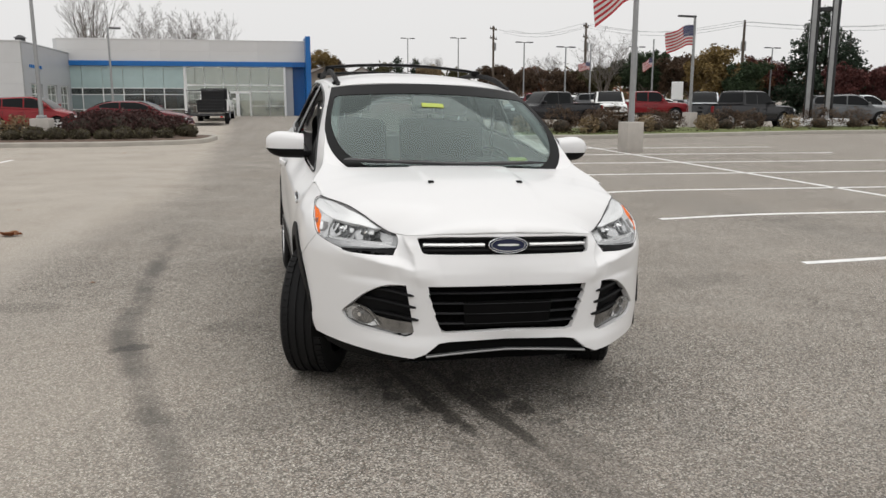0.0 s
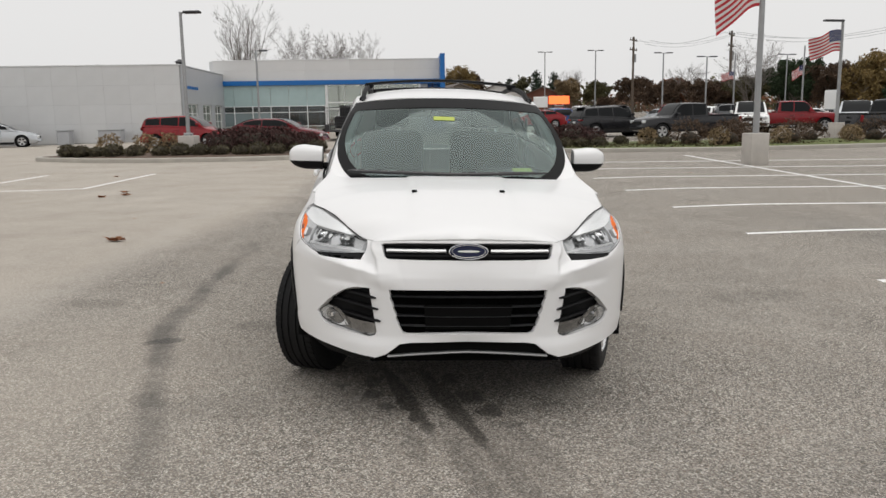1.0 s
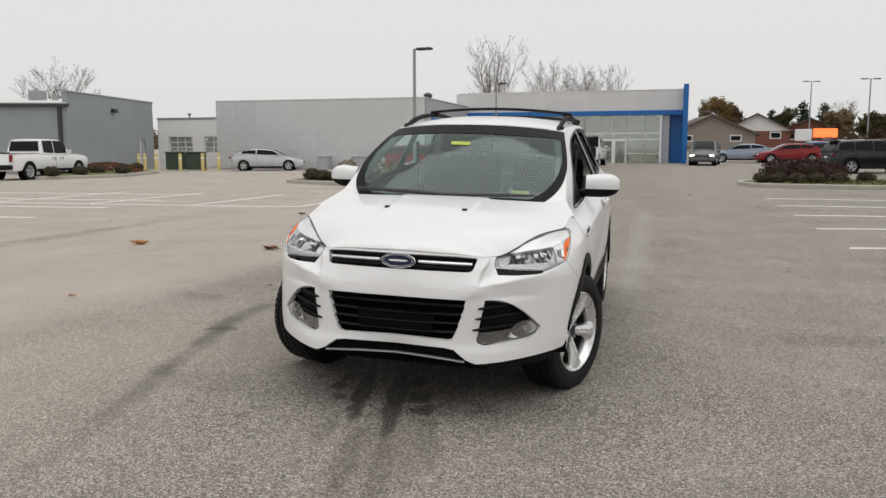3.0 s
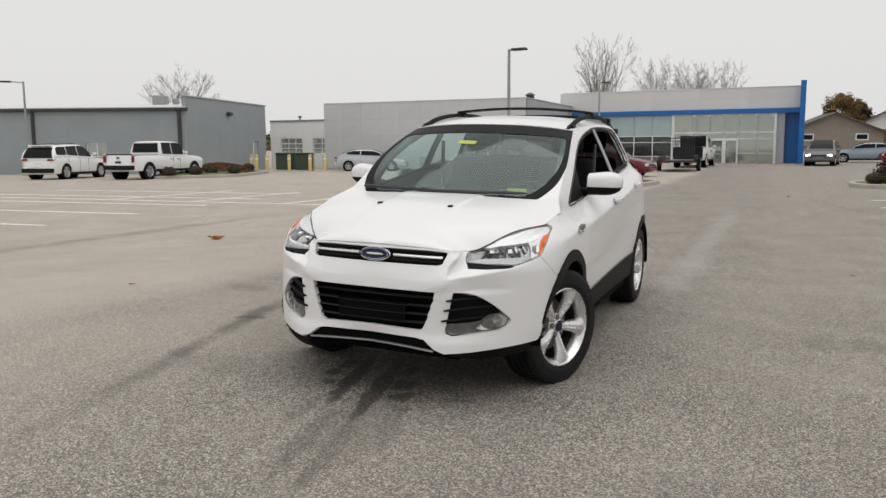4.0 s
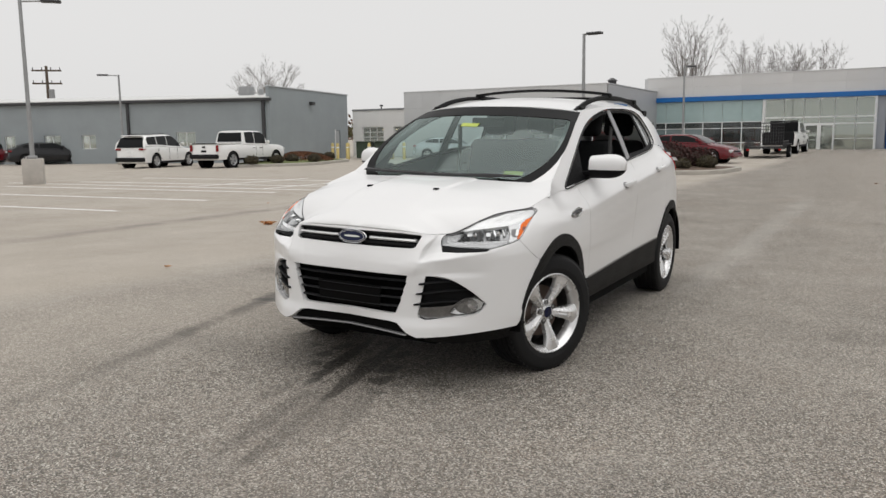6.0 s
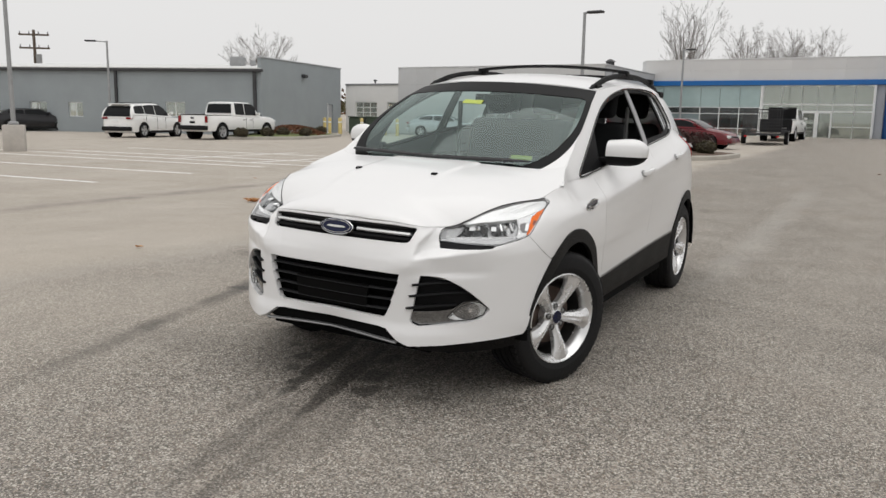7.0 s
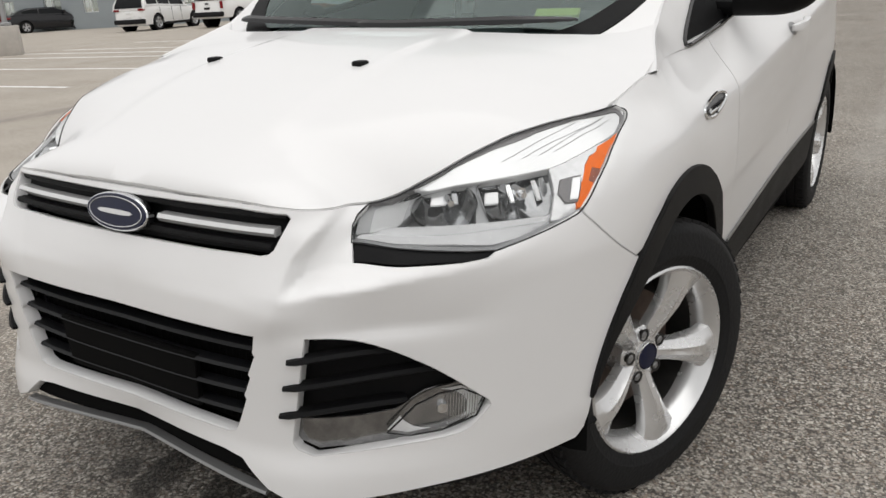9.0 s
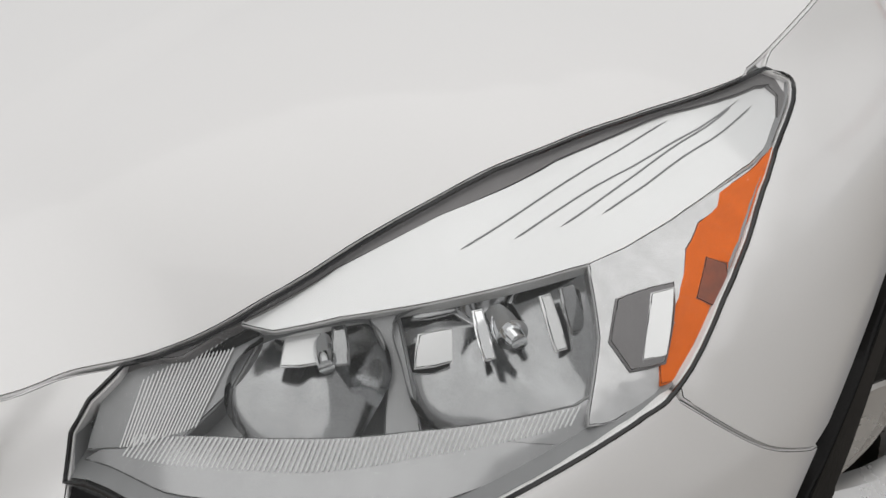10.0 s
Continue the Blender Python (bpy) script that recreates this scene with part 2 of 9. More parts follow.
    def seam(centre, width, y0, y1, strength, colour, bend=0.0):
        nonlocal c
        mid_x = mathn(n, l, "ADD", mathn(n, l, "MULTIPLY", mathn(n, l, "MAXIMUM", mathn(n, l, "SUBTRACT", 1.9, y), 0.0), bend), centre)
        d = mathn(n, l, "ABSOLUTE", mathn(n, l, "SUBTRACT", mathn(n, l, "ADD", x, mathn(n, l, "MULTIPLY", wob, 0.5)), mid_x))
        f = mathn(n, l, "SUBTRACT", 1.0, rampn(n, l, d, width * 0.3, width), True)
        f = mathn(n, l, "MULTIPLY", f, rampn(n, l, y, y0, y0 + 2.0))
        f = mathn(n, l, "MULTIPLY", f, mathn(n, l, "SUBTRACT", 1.0, rampn(n, l, y, y1 - 2.5, y1), True))
        f = mathn(n, l, "MULTIPLY", f, rampn(n, l, noise_tex(2.3, 5.0, 0.65), 0.3, 0.6))
        c = mixn(n, l, mathn(n, l, "MULTIPLY", f, strength), c, colour)
    seam(-3.05, 0.28, -2.0, 14.0, 0.35, (0.42, 0.39, 0.35), -0.15)
    seam(1.05, 0.22, 3.0, 16.0, 0.50, (0.38, 0.36, 0.33))
    seam(-1.90, 0.11, -1.6, 6.5, 0.75, (0.095, 0.088, 0.080), 0.22)
    seam(-7.9, 0.35, 2.0, 11.0, 0.45, (0.11, 0.106, 0.10))
    seam(5.2, 0.5, 1.5, 8.0, 0.35, (0.12, 0.117, 0.11))

    # drips and wet patches before and under the bumper, old oil spots, and painted shade under the car
    warp = mathn(n, l, "MULTIPLY", mathn(n, l, "SUBTRACT", noise_tex(9.0, 5.0, 0.65), 0.5), 0.10)
    warp_y = mathn(n, l, "MULTIPLY", mathn(n, l, "SUBTRACT", noise_tex(7.0, 4.0, 0.65), 0.52), 0.22)
    wx, wy = mathn(n, l, "ADD", x, warp), mathn(n, l, "ADD", y, warp_y)
    wet_shade = None
    # the last two ellipses put the car's shade into the asphalt colour
    for cx, cy, rx, ry, deg, power in ((-0.29, 0.34, 0.055, 0.60, 13, 1.0), (-0.06, 0.22, 0.060, 0.66, 13, 1.0), (-0.46, 0.58, 0.055, 0.11, 0, 0.95), (-0.45, 0.38, 0.05, 0.07, 0, 0.9), (-0.38, 0.20, 0.055, 0.08, 10, 0.9),
                                       (-0.04, 0.62, 0.055, 0.11, 0, 1.0), (0.05, 0.33, 0.085, 0.12, 10, 1.0), (0.12, 0.12, 0.075, 0.085, 0, 1.0), (0.22, -0.04, 0.05, 0.06, 0, 0.8), (-0.64, 0.55, 0.06, 0.04, 0, 0.7), (-0.17, 0.62, 0.04, 0.14, 5, 0.8),
                                       (-0.01, -0.62, 0.06, 0.50, 13, 0.5), (0.16, -0.66, 0.06, 0.55, 13, 0.5), (0.30, -0.35, 0.05, 0.35, 14, 0.4), (-0.26, -0.25, 0.05, 0.25, 10, 0.35), (0.10, -0.35, 0.22, 0.6, 13, 0.28),
                                       (-1.80, 1.36, 0.13, 0.06, 20, 0.85), (-1.25, 1.75, 0.22, 0.16, 0, 0.3), (-1.2, 0.2, 0.3, 0.2, 0, 0.2), (-2.6, 2.4, 0.3, 0.12, 0, 0.3), (2.6, 2.6, 0.5, 0.22, 20, 0.22), (1.5, -1.2, 0.5, 0.3, 0, 0.18), (0.0, 0.9, 0.8, 0.6, 0, 0.45), (0.0, 2.6, 0.8, 1.6, 0, 0.3)):
        cs, sn = math.cos(radians(deg)), math.sin(radians(deg))
        dx, dy = mathn(n, l, "SUBTRACT", wx, cx), mathn(n, l, "SUBTRACT", wy, cy)
        u = mathn(n, l, "ADD", mathn(n, l, "MULTIPLY", dx, cs / rx), mathn(n, l, "MULTIPLY", dy, sn / rx))
        v = mathn(n, l, "ADD", mathn(n, l, "MULTIPLY", dx, -sn / ry), mathn(n, l, "MULTIPLY", dy, cs / ry))
        d = mathn(n, l, "SQRT", mathn(n, l, "ADD", mathn(n, l, "MULTIPLY", u, u), mathn(n, l, "MULTIPLY", v, v)))
        f = mathn(n, l, "MULTIPLY", mathn(n, l, "SUBTRACT", 1.0, rampn(n, l, d, 0.72, 1.08), True), power)
        wet_shade = f if wet_shade is None else mathn(n, l, "MAXIMUM", wet_shade, f)
    c = mixn(n, l, mathn(n, l, "MULTIPLY", wet_shade, 0.86), c, mixn(n, l, 1.0, c, (0.22, 0.215, 0.21), "MULTIPLY"))
    l.new(c, b.inputs["Base Color"])
    l.new(mathn(n, l, "SUBTRACT", 0.88, mathn(n, l, "MULTIPLY", wet_shade, 0.3)), b.inputs["Roughness"])
    b.inputs["Specular IOR Level"].default_value = 0.35
    bp = node(n, "ShaderNodeBump", Strength=0.75, Distance=0.006)
    l.new(g, bp.inputs["Height"])
    l.new(bp.outputs[0], b.inputs["Normal"])
    return m


M_ASPHALT = asphalt_material()
M_LINE = surface("worn road paint", (0.80, 0.79, 0.76), 0.7, vary=0.25, scale=6, fine=140, bump=0.3)
M_KERB = surface("concrete kerb", (0.40, 0.375, 0.335), 0.85, vary=0.2, scale=2.2, fine=80, bump=0.4)
M_BLOCK = surface("cast concrete", (0.45, 0.42, 0.385), 0.85, vary=0.16, scale=3, fine=50, bump=0.3)
M_MULCH = surface("bark mulch", (0.11, 0.075, 0.055), 0.95, vary=0.5, scale=7, fine=60, bump=0.9)
M_GRASS = surface("autumn grass", (0.115, 0.135, 0.045), 0.95, vary=0.4, scale=1.3, fine=45, bump=0.8)
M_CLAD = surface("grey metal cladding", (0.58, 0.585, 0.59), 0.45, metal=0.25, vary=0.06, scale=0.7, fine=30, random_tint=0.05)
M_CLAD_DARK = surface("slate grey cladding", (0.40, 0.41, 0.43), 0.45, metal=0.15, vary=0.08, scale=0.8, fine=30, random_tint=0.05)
M_JOINT = surface("shadow joint", (0.36, 0.365, 0.37), 0.8, vary=0.1)
M_BLOCKWALL = surface("painted block wall", (0.29, 0.32, 0.335), 0.75, vary=0.10, scale=0.6, fine=18, bump=0.2)
M_WHITE_WALL = surface("white painted wall", (0.76, 0.755, 0.74), 0.7, vary=0.06, scale=0.8, fine=20)
M_FASCIA = surface("silver fascia panel", (0.64, 0.635, 0.63), 0.42, metal=0.3, vary=0.05, scale=0.5, fine=20, random_tint=0.04)
M_BLUE = surface("blue metal trim", (0.004, 0.125, 0.40), 0.35, vary=0.08, scale=0.8)
M_FRAME = surface("white aluminium frame", (0.80, 0.81, 0.81), 0.4, metal=0.2, vary=0.05)
M_DARKMETAL = surface("dark bronze metal", (0.055, 0.055, 0.058), 0.5, metal=0.4, vary=0.2)
M_STEEL = surface("galvanised steel", (0.33, 0.335, 0.34), 0.45, metal=0.6, vary=0.15, scale=3)
M_SPANDREL = surface("pale green back-painted glass", (0.36, 0.47, 0.47), 0.08, vary=0.10, scale=0.35, fine=2, spec=0.6)
M_FROST = surface("frosted window film", (0.20, 0.25, 0.26), 0.15, vary=0.12, scale=0.5, fine=3)
M_PANE = glass("coated window glass", (0.50, 0.54, 0.49), 0.02, 0.58, 0.9)
M_PANE.node_tree.nodes["Principled BSDF"].inputs["Metallic"].default_value = 0.6
M_PANE_DARK = glass("dark window glass", (0.05, 0.06, 0.06), 0.02, 0.62, 0.8)
M_INNER = surface("showroom interior paint", (0.62, 0.57, 0.50), 0.7, vary=0.2, scale=0.6, fine=3)
M_INFLOOR = surface("polished tile floor", (0.40, 0.38, 0.35), 0.25, vary=0.1)
M_ORANGE = surface("varnished timber", (0.36, 0.17, 0.06), 0.45, vary=0.25, scale=2)
M_YELLOW = surface("yellow bollard sleeve", (0.62, 0.50, 0.20), 0.5, vary=0.12)
M_GREEN = surface("dark green plastic", (0.035, 0.055, 0.035), 0.55, vary=0.2)
M_ROOF = surface("pale roof sheet", (0.60, 0.60, 0.59), 0.5, vary=0.06)
M_SHINGLE = surface("brown roof shingle", (0.12, 0.10, 0.088), 0.9, vary=0.25, scale=2, fine=30)
M_BRICK = surface("red brick", (0.20, 0.085, 0.06), 0.85, vary=0.25, scale=3, fine=40)
M_LAMPGLOW = glow("warm ceiling lamp", (1.0, 0.88, 0.70), 2.2)
M_TUBE = glow("bay lamp", (1.0, 0.85, 0.62), 3.0)
M_TANWALL = surface("tan siding", (0.27, 0.235, 0.20), 0.8, vary=0.1)

# ---------------------------------------------------------------- ground
def ground_sheet():
    def steps(lo, hi):
        near = [v * 0.5 for v in range(int(lo * 2), int(hi * 2) + 1)]
        far = [1.16 ** k * 3 for k in range(1, 46)]
        return sorted([lo - f for f in far] + near + [hi + f for f in far])
    xs, ys = steps(-10, 10), steps(-10, 22)
    verts = [(x, y, ground_z(x, y) - (0.02 * smooth_step(60, 400, abs(x)) if x else 0)) for y in ys for x in xs]
    w = len(xs)
    faces = [(j * w + i, j * w + i + 1, j * w + w + i + 1, j * w + w + i) for j in range(len(ys) - 1) for i in range(w - 1)]
    me = bpy.data.meshes.new("ground")
    me.from_pydata(verts, [], faces)
    me.materials.append(M_ASPHALT)
    me.polygons.foreach_set("use_smooth", [True] * len(me.polygons))
    return tagged(new("ground", me), "worn grey asphalt car park with stains and cracks", "asphalt lot", kind="structure")


ground_sheet()
marks = thing("parking_lines", "worn white painted parking bay lines on the asphalt", "road marking", kind="structure")


def paint_line(x0, y0, x1, y1, wide=0.10):
    """One painted strip laid on the lot."""
    bm = bmesh.new()
    a, b = Vector((x0, y0)), Vector((x1, y1))
    side = Vector((-(b - a).y, (b - a).x)).normalized() * wide / 2
    n = max(2, int((b - a).length / 0.6))
    rows = []
    for k in range(n + 1):
        p = a.lerp(b, k / n)
        rows.append([bm.verts.new((q.x, q.y, ground_z(q.x, q.y) + h)) for q, h in ((p - side, 0.001), (p - side * 0.96, 0.005), (p + side * 0.96, 0.005), (p + side, 0.001))])
    for r, s in zip(rows, rows[1:]):
        for k in range(3):
            bm.faces.new((r[k], s[k], s[k + 1], r[k + 1]))
    bmesh.ops.recalc_face_normals(bm, faces=bm.faces)
    return part("painted_line", bm, M_LINE, marks)


for k in range(7):
    paint_line(3.85 + 0.06 * k, 2.95 + 2.80 * k, 14.6, 1.75 + 2.80 * k)
paint_line(7.95, 1.0, 9.25, 22.5)
for k in range(4):
    paint_line(-6.95 - 2.9 * k, 13.5, -6.9 - 2.9 * k + 0.1, 18.1 + 0.25 * k)
paint_line(-24.0, 13.2, -6.9, 13.6)
for k in range(5):
    paint_line(-10.6 - 0.35 * k, 6.95 + 2.7 * k, -22.0, 6.4 + 2.7 * k)


# ---------------------------------------------------------------- kerbed islands
def island(name, outline, label, soil):
    """A planted island: a concrete kerb round raised soil."""
    top = thing(name, label, "planted island", kind="structure")
    n = len(outline)
    kerb = [(x, y, ground_z(x, y) + 0.055) for x, y in outline]
    bm = sweep(bmesh.new(), kerb, [(-0.09, -0.07), (0.09, -0.07), (0.09, 0.075), (0.06, 0.10), (-0.06, 0.10), (-0.09, 0.08)], closed=True)
    part("kerb", bm, M_KERB, top)
    cx, cy = sum(p[0] for p in outline) / n, sum(p[1] for p in outline) / n
    bm = bmesh.new()
    rings = []
    for s, h in ((1.0, 0.12), (0.93, 0.15), (0.75, 0.2), (0.4, 0.24)):
        rings.append([bm.verts.new((cx + (x - cx) * s, cy + (y - cy) * s, ground_z(x, y) + h + 0.03 * noise.noise((x * 2, y * 2, s)))) for x, y in outline])
    for r, t in zip(rings, rings[1:]):
        for k in range(n):
            bm.faces.new((r[k], r[(k + 1) % n], t[(k + 1) % n], t[k]))
    bm.faces.new(rings[-1])
    bmesh.ops.recalc_face_normals(bm, faces=bm.faces)
    part("soil", bm, soil, top)
    return top


def rounded(points, radius, n=5):
    """Plan outline with its corners rounded."""
    out = []
    for k, p in enumerate(points):
        p = Vector(p)
        a, b = Vector(points[k - 1]) - p, Vector(points[(k + 1) % len(points)]) - p
        r = min(radius, a.length * 0.45, b.length * 0.45)
        s, e = p + a.normalized() * r, p + b.normalized() * r
        for i in range(n + 1):
            t = i / n
            out.append(tuple(s * (1 - t) ** 2 + p * 2 * t * (1 - t) + e * t * t))
        for i in range(1, 6):
            nxt = Vector(points[(k + 1) % len(points)])
            e2 = nxt + (p - nxt).normalized() * min(radius, (p - nxt).length * 0.45)
            out.append(tuple(e.lerp(e2, i / 6)))
    return out


island("island_west", rounded([(-13.9, 26.4), (-9.8, 24.0), (-5.4, 23.7), (-2.7, 24.6), (-2.3, 28.9), (-5.0, 29.9), (-13.0, 29.2)], 1.3), "kerbed island planted with shrubs in dark mulch", M_MULCH)
island("island_east", rounded([(4.3, 29.8), (4.4, 26.2), (8.0, 25.3), (12.0, 24.7), (22.0, 26.4), (30.0, 26.2), (70.0, 24.6), (70.0, 28.5), (30.0, 29.6), (13.0, 30.2), (7.0, 31.6)], 1.5), "long kerbed verge of thin grass and shrubs", M_GRASS)
island("island_far", rounded([(-26.6, 26.6), (-24.6, 30.5), (-27.4, 38.0), (-30.2, 37.5), (-29.4, 30.0)], 1.2), "kerbed island with low round shrubs", M_GRASS)


# ---------------------------------------------------------------- buildings
def frame_of(origin, along):
    """A wall's frame: x runs along the wall, y points into the building."""
    d = Vector((along[0] - origin[0], along[1] - origin[1], 0)).normalized()
    m = Matrix.Identity(4)
    m.col[0][:3], m.col[1][:3], m.col[2][:3] = d, Vector((-d.y, d.x, 0)), (0, 0, 1)
    return Matrix.Translation((*origin[:2], origin[2] if len(origin) > 2 else 0)) @ m


def wall(name, parent, m, length, height, material_, openings=(), thick=0.25, z0=-0.3, label=""):
    """A wall with real openings [(x0, x1, z0, z1), ...]."""
    bm = bmesh.new()
    xs = sorted({0, length, *[v for o in openings for v in o[:2]]})
    zs = sorted({z0, height, *[v for o in openings for v in o[2:]]})
    for x0, x1 in zip(xs, xs[1:]):
        run = None
        for za, zb in zip(zs, zs[1:]):
            inside = any(o[0] <= (x0 + x1) / 2 <= o[1] and o[2] <= (za + zb) / 2 <= o[3] for o in openings)
            if not inside:
                run = (run[0], zb) if run else (za, zb)
            if (inside or zb == zs[-1]) and run:
                box(bm, x0, x1, 0, thick, run[0], run[1])
                run = None
    bmesh.ops.remove_doubles(bm, verts=bm.verts, dist=0.0005)
    ob = part(name, bm, material_, parent, label, smooth=False)
    ob.matrix_basis = m
    return ob


def cladding(parent, m, length, z0, z1, rows, cols, material_, proud=0.012, joint=0.006):
    """Metal panels hung before a wall, one object a panel."""
    w, h = length / cols, (z1 - z0) / rows
    me = mesh_of(boxed(joint / 2, w - joint / 2, -proud, -0.003, joint / 2, h - joint / 2, bevel=0.004), "panel", material_, False)
    for i in range(cols):
        for j in range(rows):
            ob = new("panel", me)
            ob.parent = parent
            ob.matrix_basis = m @ Matrix.Translation((w * i, 0, z0 + h * j))


def window(parent, m, x0, x1, z0, z1, cols, rows, frame_m=None, pane_m=None, name="window", deep=0.06, bar=0.045):
    """A framed window set in an opening, each pane a piece."""
    frame_m, pane_m = frame_m or M_FRAME, pane_m or M_PANE
    bm = bmesh.new()
    w, h = (x1 - x0) / cols, (z1 - z0) / rows
    for i in range(cols + 1):
        box(bm, x0 + w * i - bar / 2, x0 + w * i + bar / 2, 0, deep, z0 - bar / 2, z1 + bar / 2)
    for j in range(rows + 1):
        for i in range(cols):
            box(bm, x0 + w * i + bar / 2, x0 + w * (i + 1) - bar / 2, 0.002, deep - 0.002, z0 + h * j - bar / 2, z0 + h * j + bar / 2)
    top = part(name, bm, frame_m, parent, smooth=False)
    top.matrix_basis = m
    me = mesh_of(boxed(bar / 2, w - bar / 2, deep * 0.4, deep * 0.6, bar / 2, h - bar / 2), "pane", pane_m, False)
    for i in range(cols):
        for j in range(rows):
            ob = new("pane", me)
            ob.parent = top
            ob.matrix_basis = Matrix.Translation((x0 + w * i, 0, z0 + h * j))
            ob.visible_shadow = False
    return top


# --- the long grey service building in the middle
def service_building():
    top = thing("service_building", "grey metal-clad service building with flat roof", "building", kind="structure")
    a, b, h = (-28.4, 46.0), (-13.3, 46.0), 4.66
    front = frame_of(a, b)
    wall("wall_front", top, front, 15.1, h - 0.03, M_JOINT)
    cladding(top, front, 15.1, 0.10, h - 0.02, 4, 10, M_CLAD)
    side = frame_of(b, (-13.3, 60))
    openings = [(1.6, 4.2, 0.1, 2.4), (5.4, 8.0, 0.1, 2.4), (9.0, 11.4, 0.1, 2.4)]
    # the side wall and its coping are a darker grey than the front
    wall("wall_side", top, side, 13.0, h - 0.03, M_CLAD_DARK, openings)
    for o in openings:
        window(top, side @ Matrix.Translation((0, 0.1, 0)), o[0] + 0.03, o[1] - 0.03, o[2], o[3] - 0.03, 2, 4, name="overhead_door")
    for k in range(7):
        bm = boxed(1.5 + 0.42 * k, 1.72 + 0.42 * k, -0.05, -0.003, 3.30, 3.48)
        part("sign_bar", bm, M_BLUE, top, smooth=False).matrix_basis = side
    for p, q in (((-28.4, 59), (-28.4, 46)), ((-13.3, 59), (-28.4, 59))):
        wall("wall_back", top, frame_of(p, q), (Vector(p) - Vector(q)).length, h - 0.04, M_CLAD)
    part("roof", boxed(-28.2, -13.5, 46.3, 58.8, h - 0.5, h - 0.35), M_ROOF, top, smooth=False)
    bm = bmesh.new()
    box(bm, 0, 15.14, -0.04, 0.28, h - 0.02, h + 0.06, bevel=0.01)
    part("coping", bm, M_CLAD, top, smooth=False).matrix_basis = front
    bm = bmesh.new()
    box(bm, 0.0, 13.0, -0.04, 0.28, h - 0.02, h + 0.06, bevel=0.01)
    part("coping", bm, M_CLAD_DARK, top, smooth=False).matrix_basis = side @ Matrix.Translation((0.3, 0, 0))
    bm = rod(bmesh.new(), (-14.3, 50.2, h - 0.4), (-14.3, 50.2, h + 0.45), 0.28, n=14)
    rod(bm, (-14.3, 50.2, h + 0.45), (-14.3, 50.2, h + 0.62), 0.38, 0.1, n=14)
    part("roof_vent", bm, M_DARKMETAL, top, "dark mushroom roof vent")
    bm = rod(bmesh.new(), (-19.5, 50, h - 0.4), (-19.5, 50, h + 0.35), 0.05, n=8)
    part("vent_pipe", bm, M_STEEL, top)


service_building()


# --- the white link with two overhead doors
def white_link():
    top = thing("white_link_building", "white wall with two glazed overhead doors and flat coping", "building", kind="structure")
    m = frame_of((-35.5, 49.5), (-28.35, 49.5))
    openings = [(0.9, 2.95, 0.0, 2.35), (3.9, 6.15, 0.0, 2.35)]
    wall("wall_front", top, m, 7.15, 3.62, M_WHITE_WALL, openings)
    for o in openings:
        window(top, m @ Matrix.Translation((0, 0.12, 0)), o[0] + 0.03, o[1] - 0.03, 1.15, 2.32, 3, 3, name="overhead_door", bar=0.06)
        part("door_panel", boxed(o[0] + 0.03, o[1] - 0.03, 0.12, 0.18, 0.0, 1.12, bevel=0.01), M_WHITE_WALL, top, smooth=False).matrix_basis = m
    part("coping", boxed(-0.02, 7.15, -0.07, 0.3, 3.62, 3.76, bevel=0.015), M_STEEL, top, smooth=False).matrix_basis = m
    part("workshop_back", boxed(0, 7.1, 8.0, 8.2, -0.3, 3.6), M_INNER, top, smooth=False).matrix_basis = m
    part("roof", boxed(0, 7.1, 0.26, 8.2, 3.45, 3.6), M_ROOF, top, smooth=False).matrix_basis = m
    for x in (1.9, 5.0):
        part("workshop_lamp", boxed(x - 0.7, x + 0.7, 2.5, 2.7, 2.12, 2.2, bevel=0.02), M_TUBE, top, "lit workshop tube lamp", smooth=False).matrix_basis = m
    part("tool_cabinet", boxed(5.2, 5.9, 3.0, 3.6, 0, 1.7, bevel=0.03), surface("red enamel", (0.5, 0.03, 0.03), 0.4), top, "red tool cabinet", smooth=False).matrix_basis = m
    bm = rod(bmesh.new(), (2.2, 0.9, 3.6), (2.2, 0.9, 3.98), 0.06, n=8)
    rod(bm, (2.2, 0.9, 3.98), (2.2, 0.9, 4.1), 0.16, 0.12, n=10)
    part("vent_pipe", bm, M_DARKMETAL, top).matrix_basis = m


white_link()


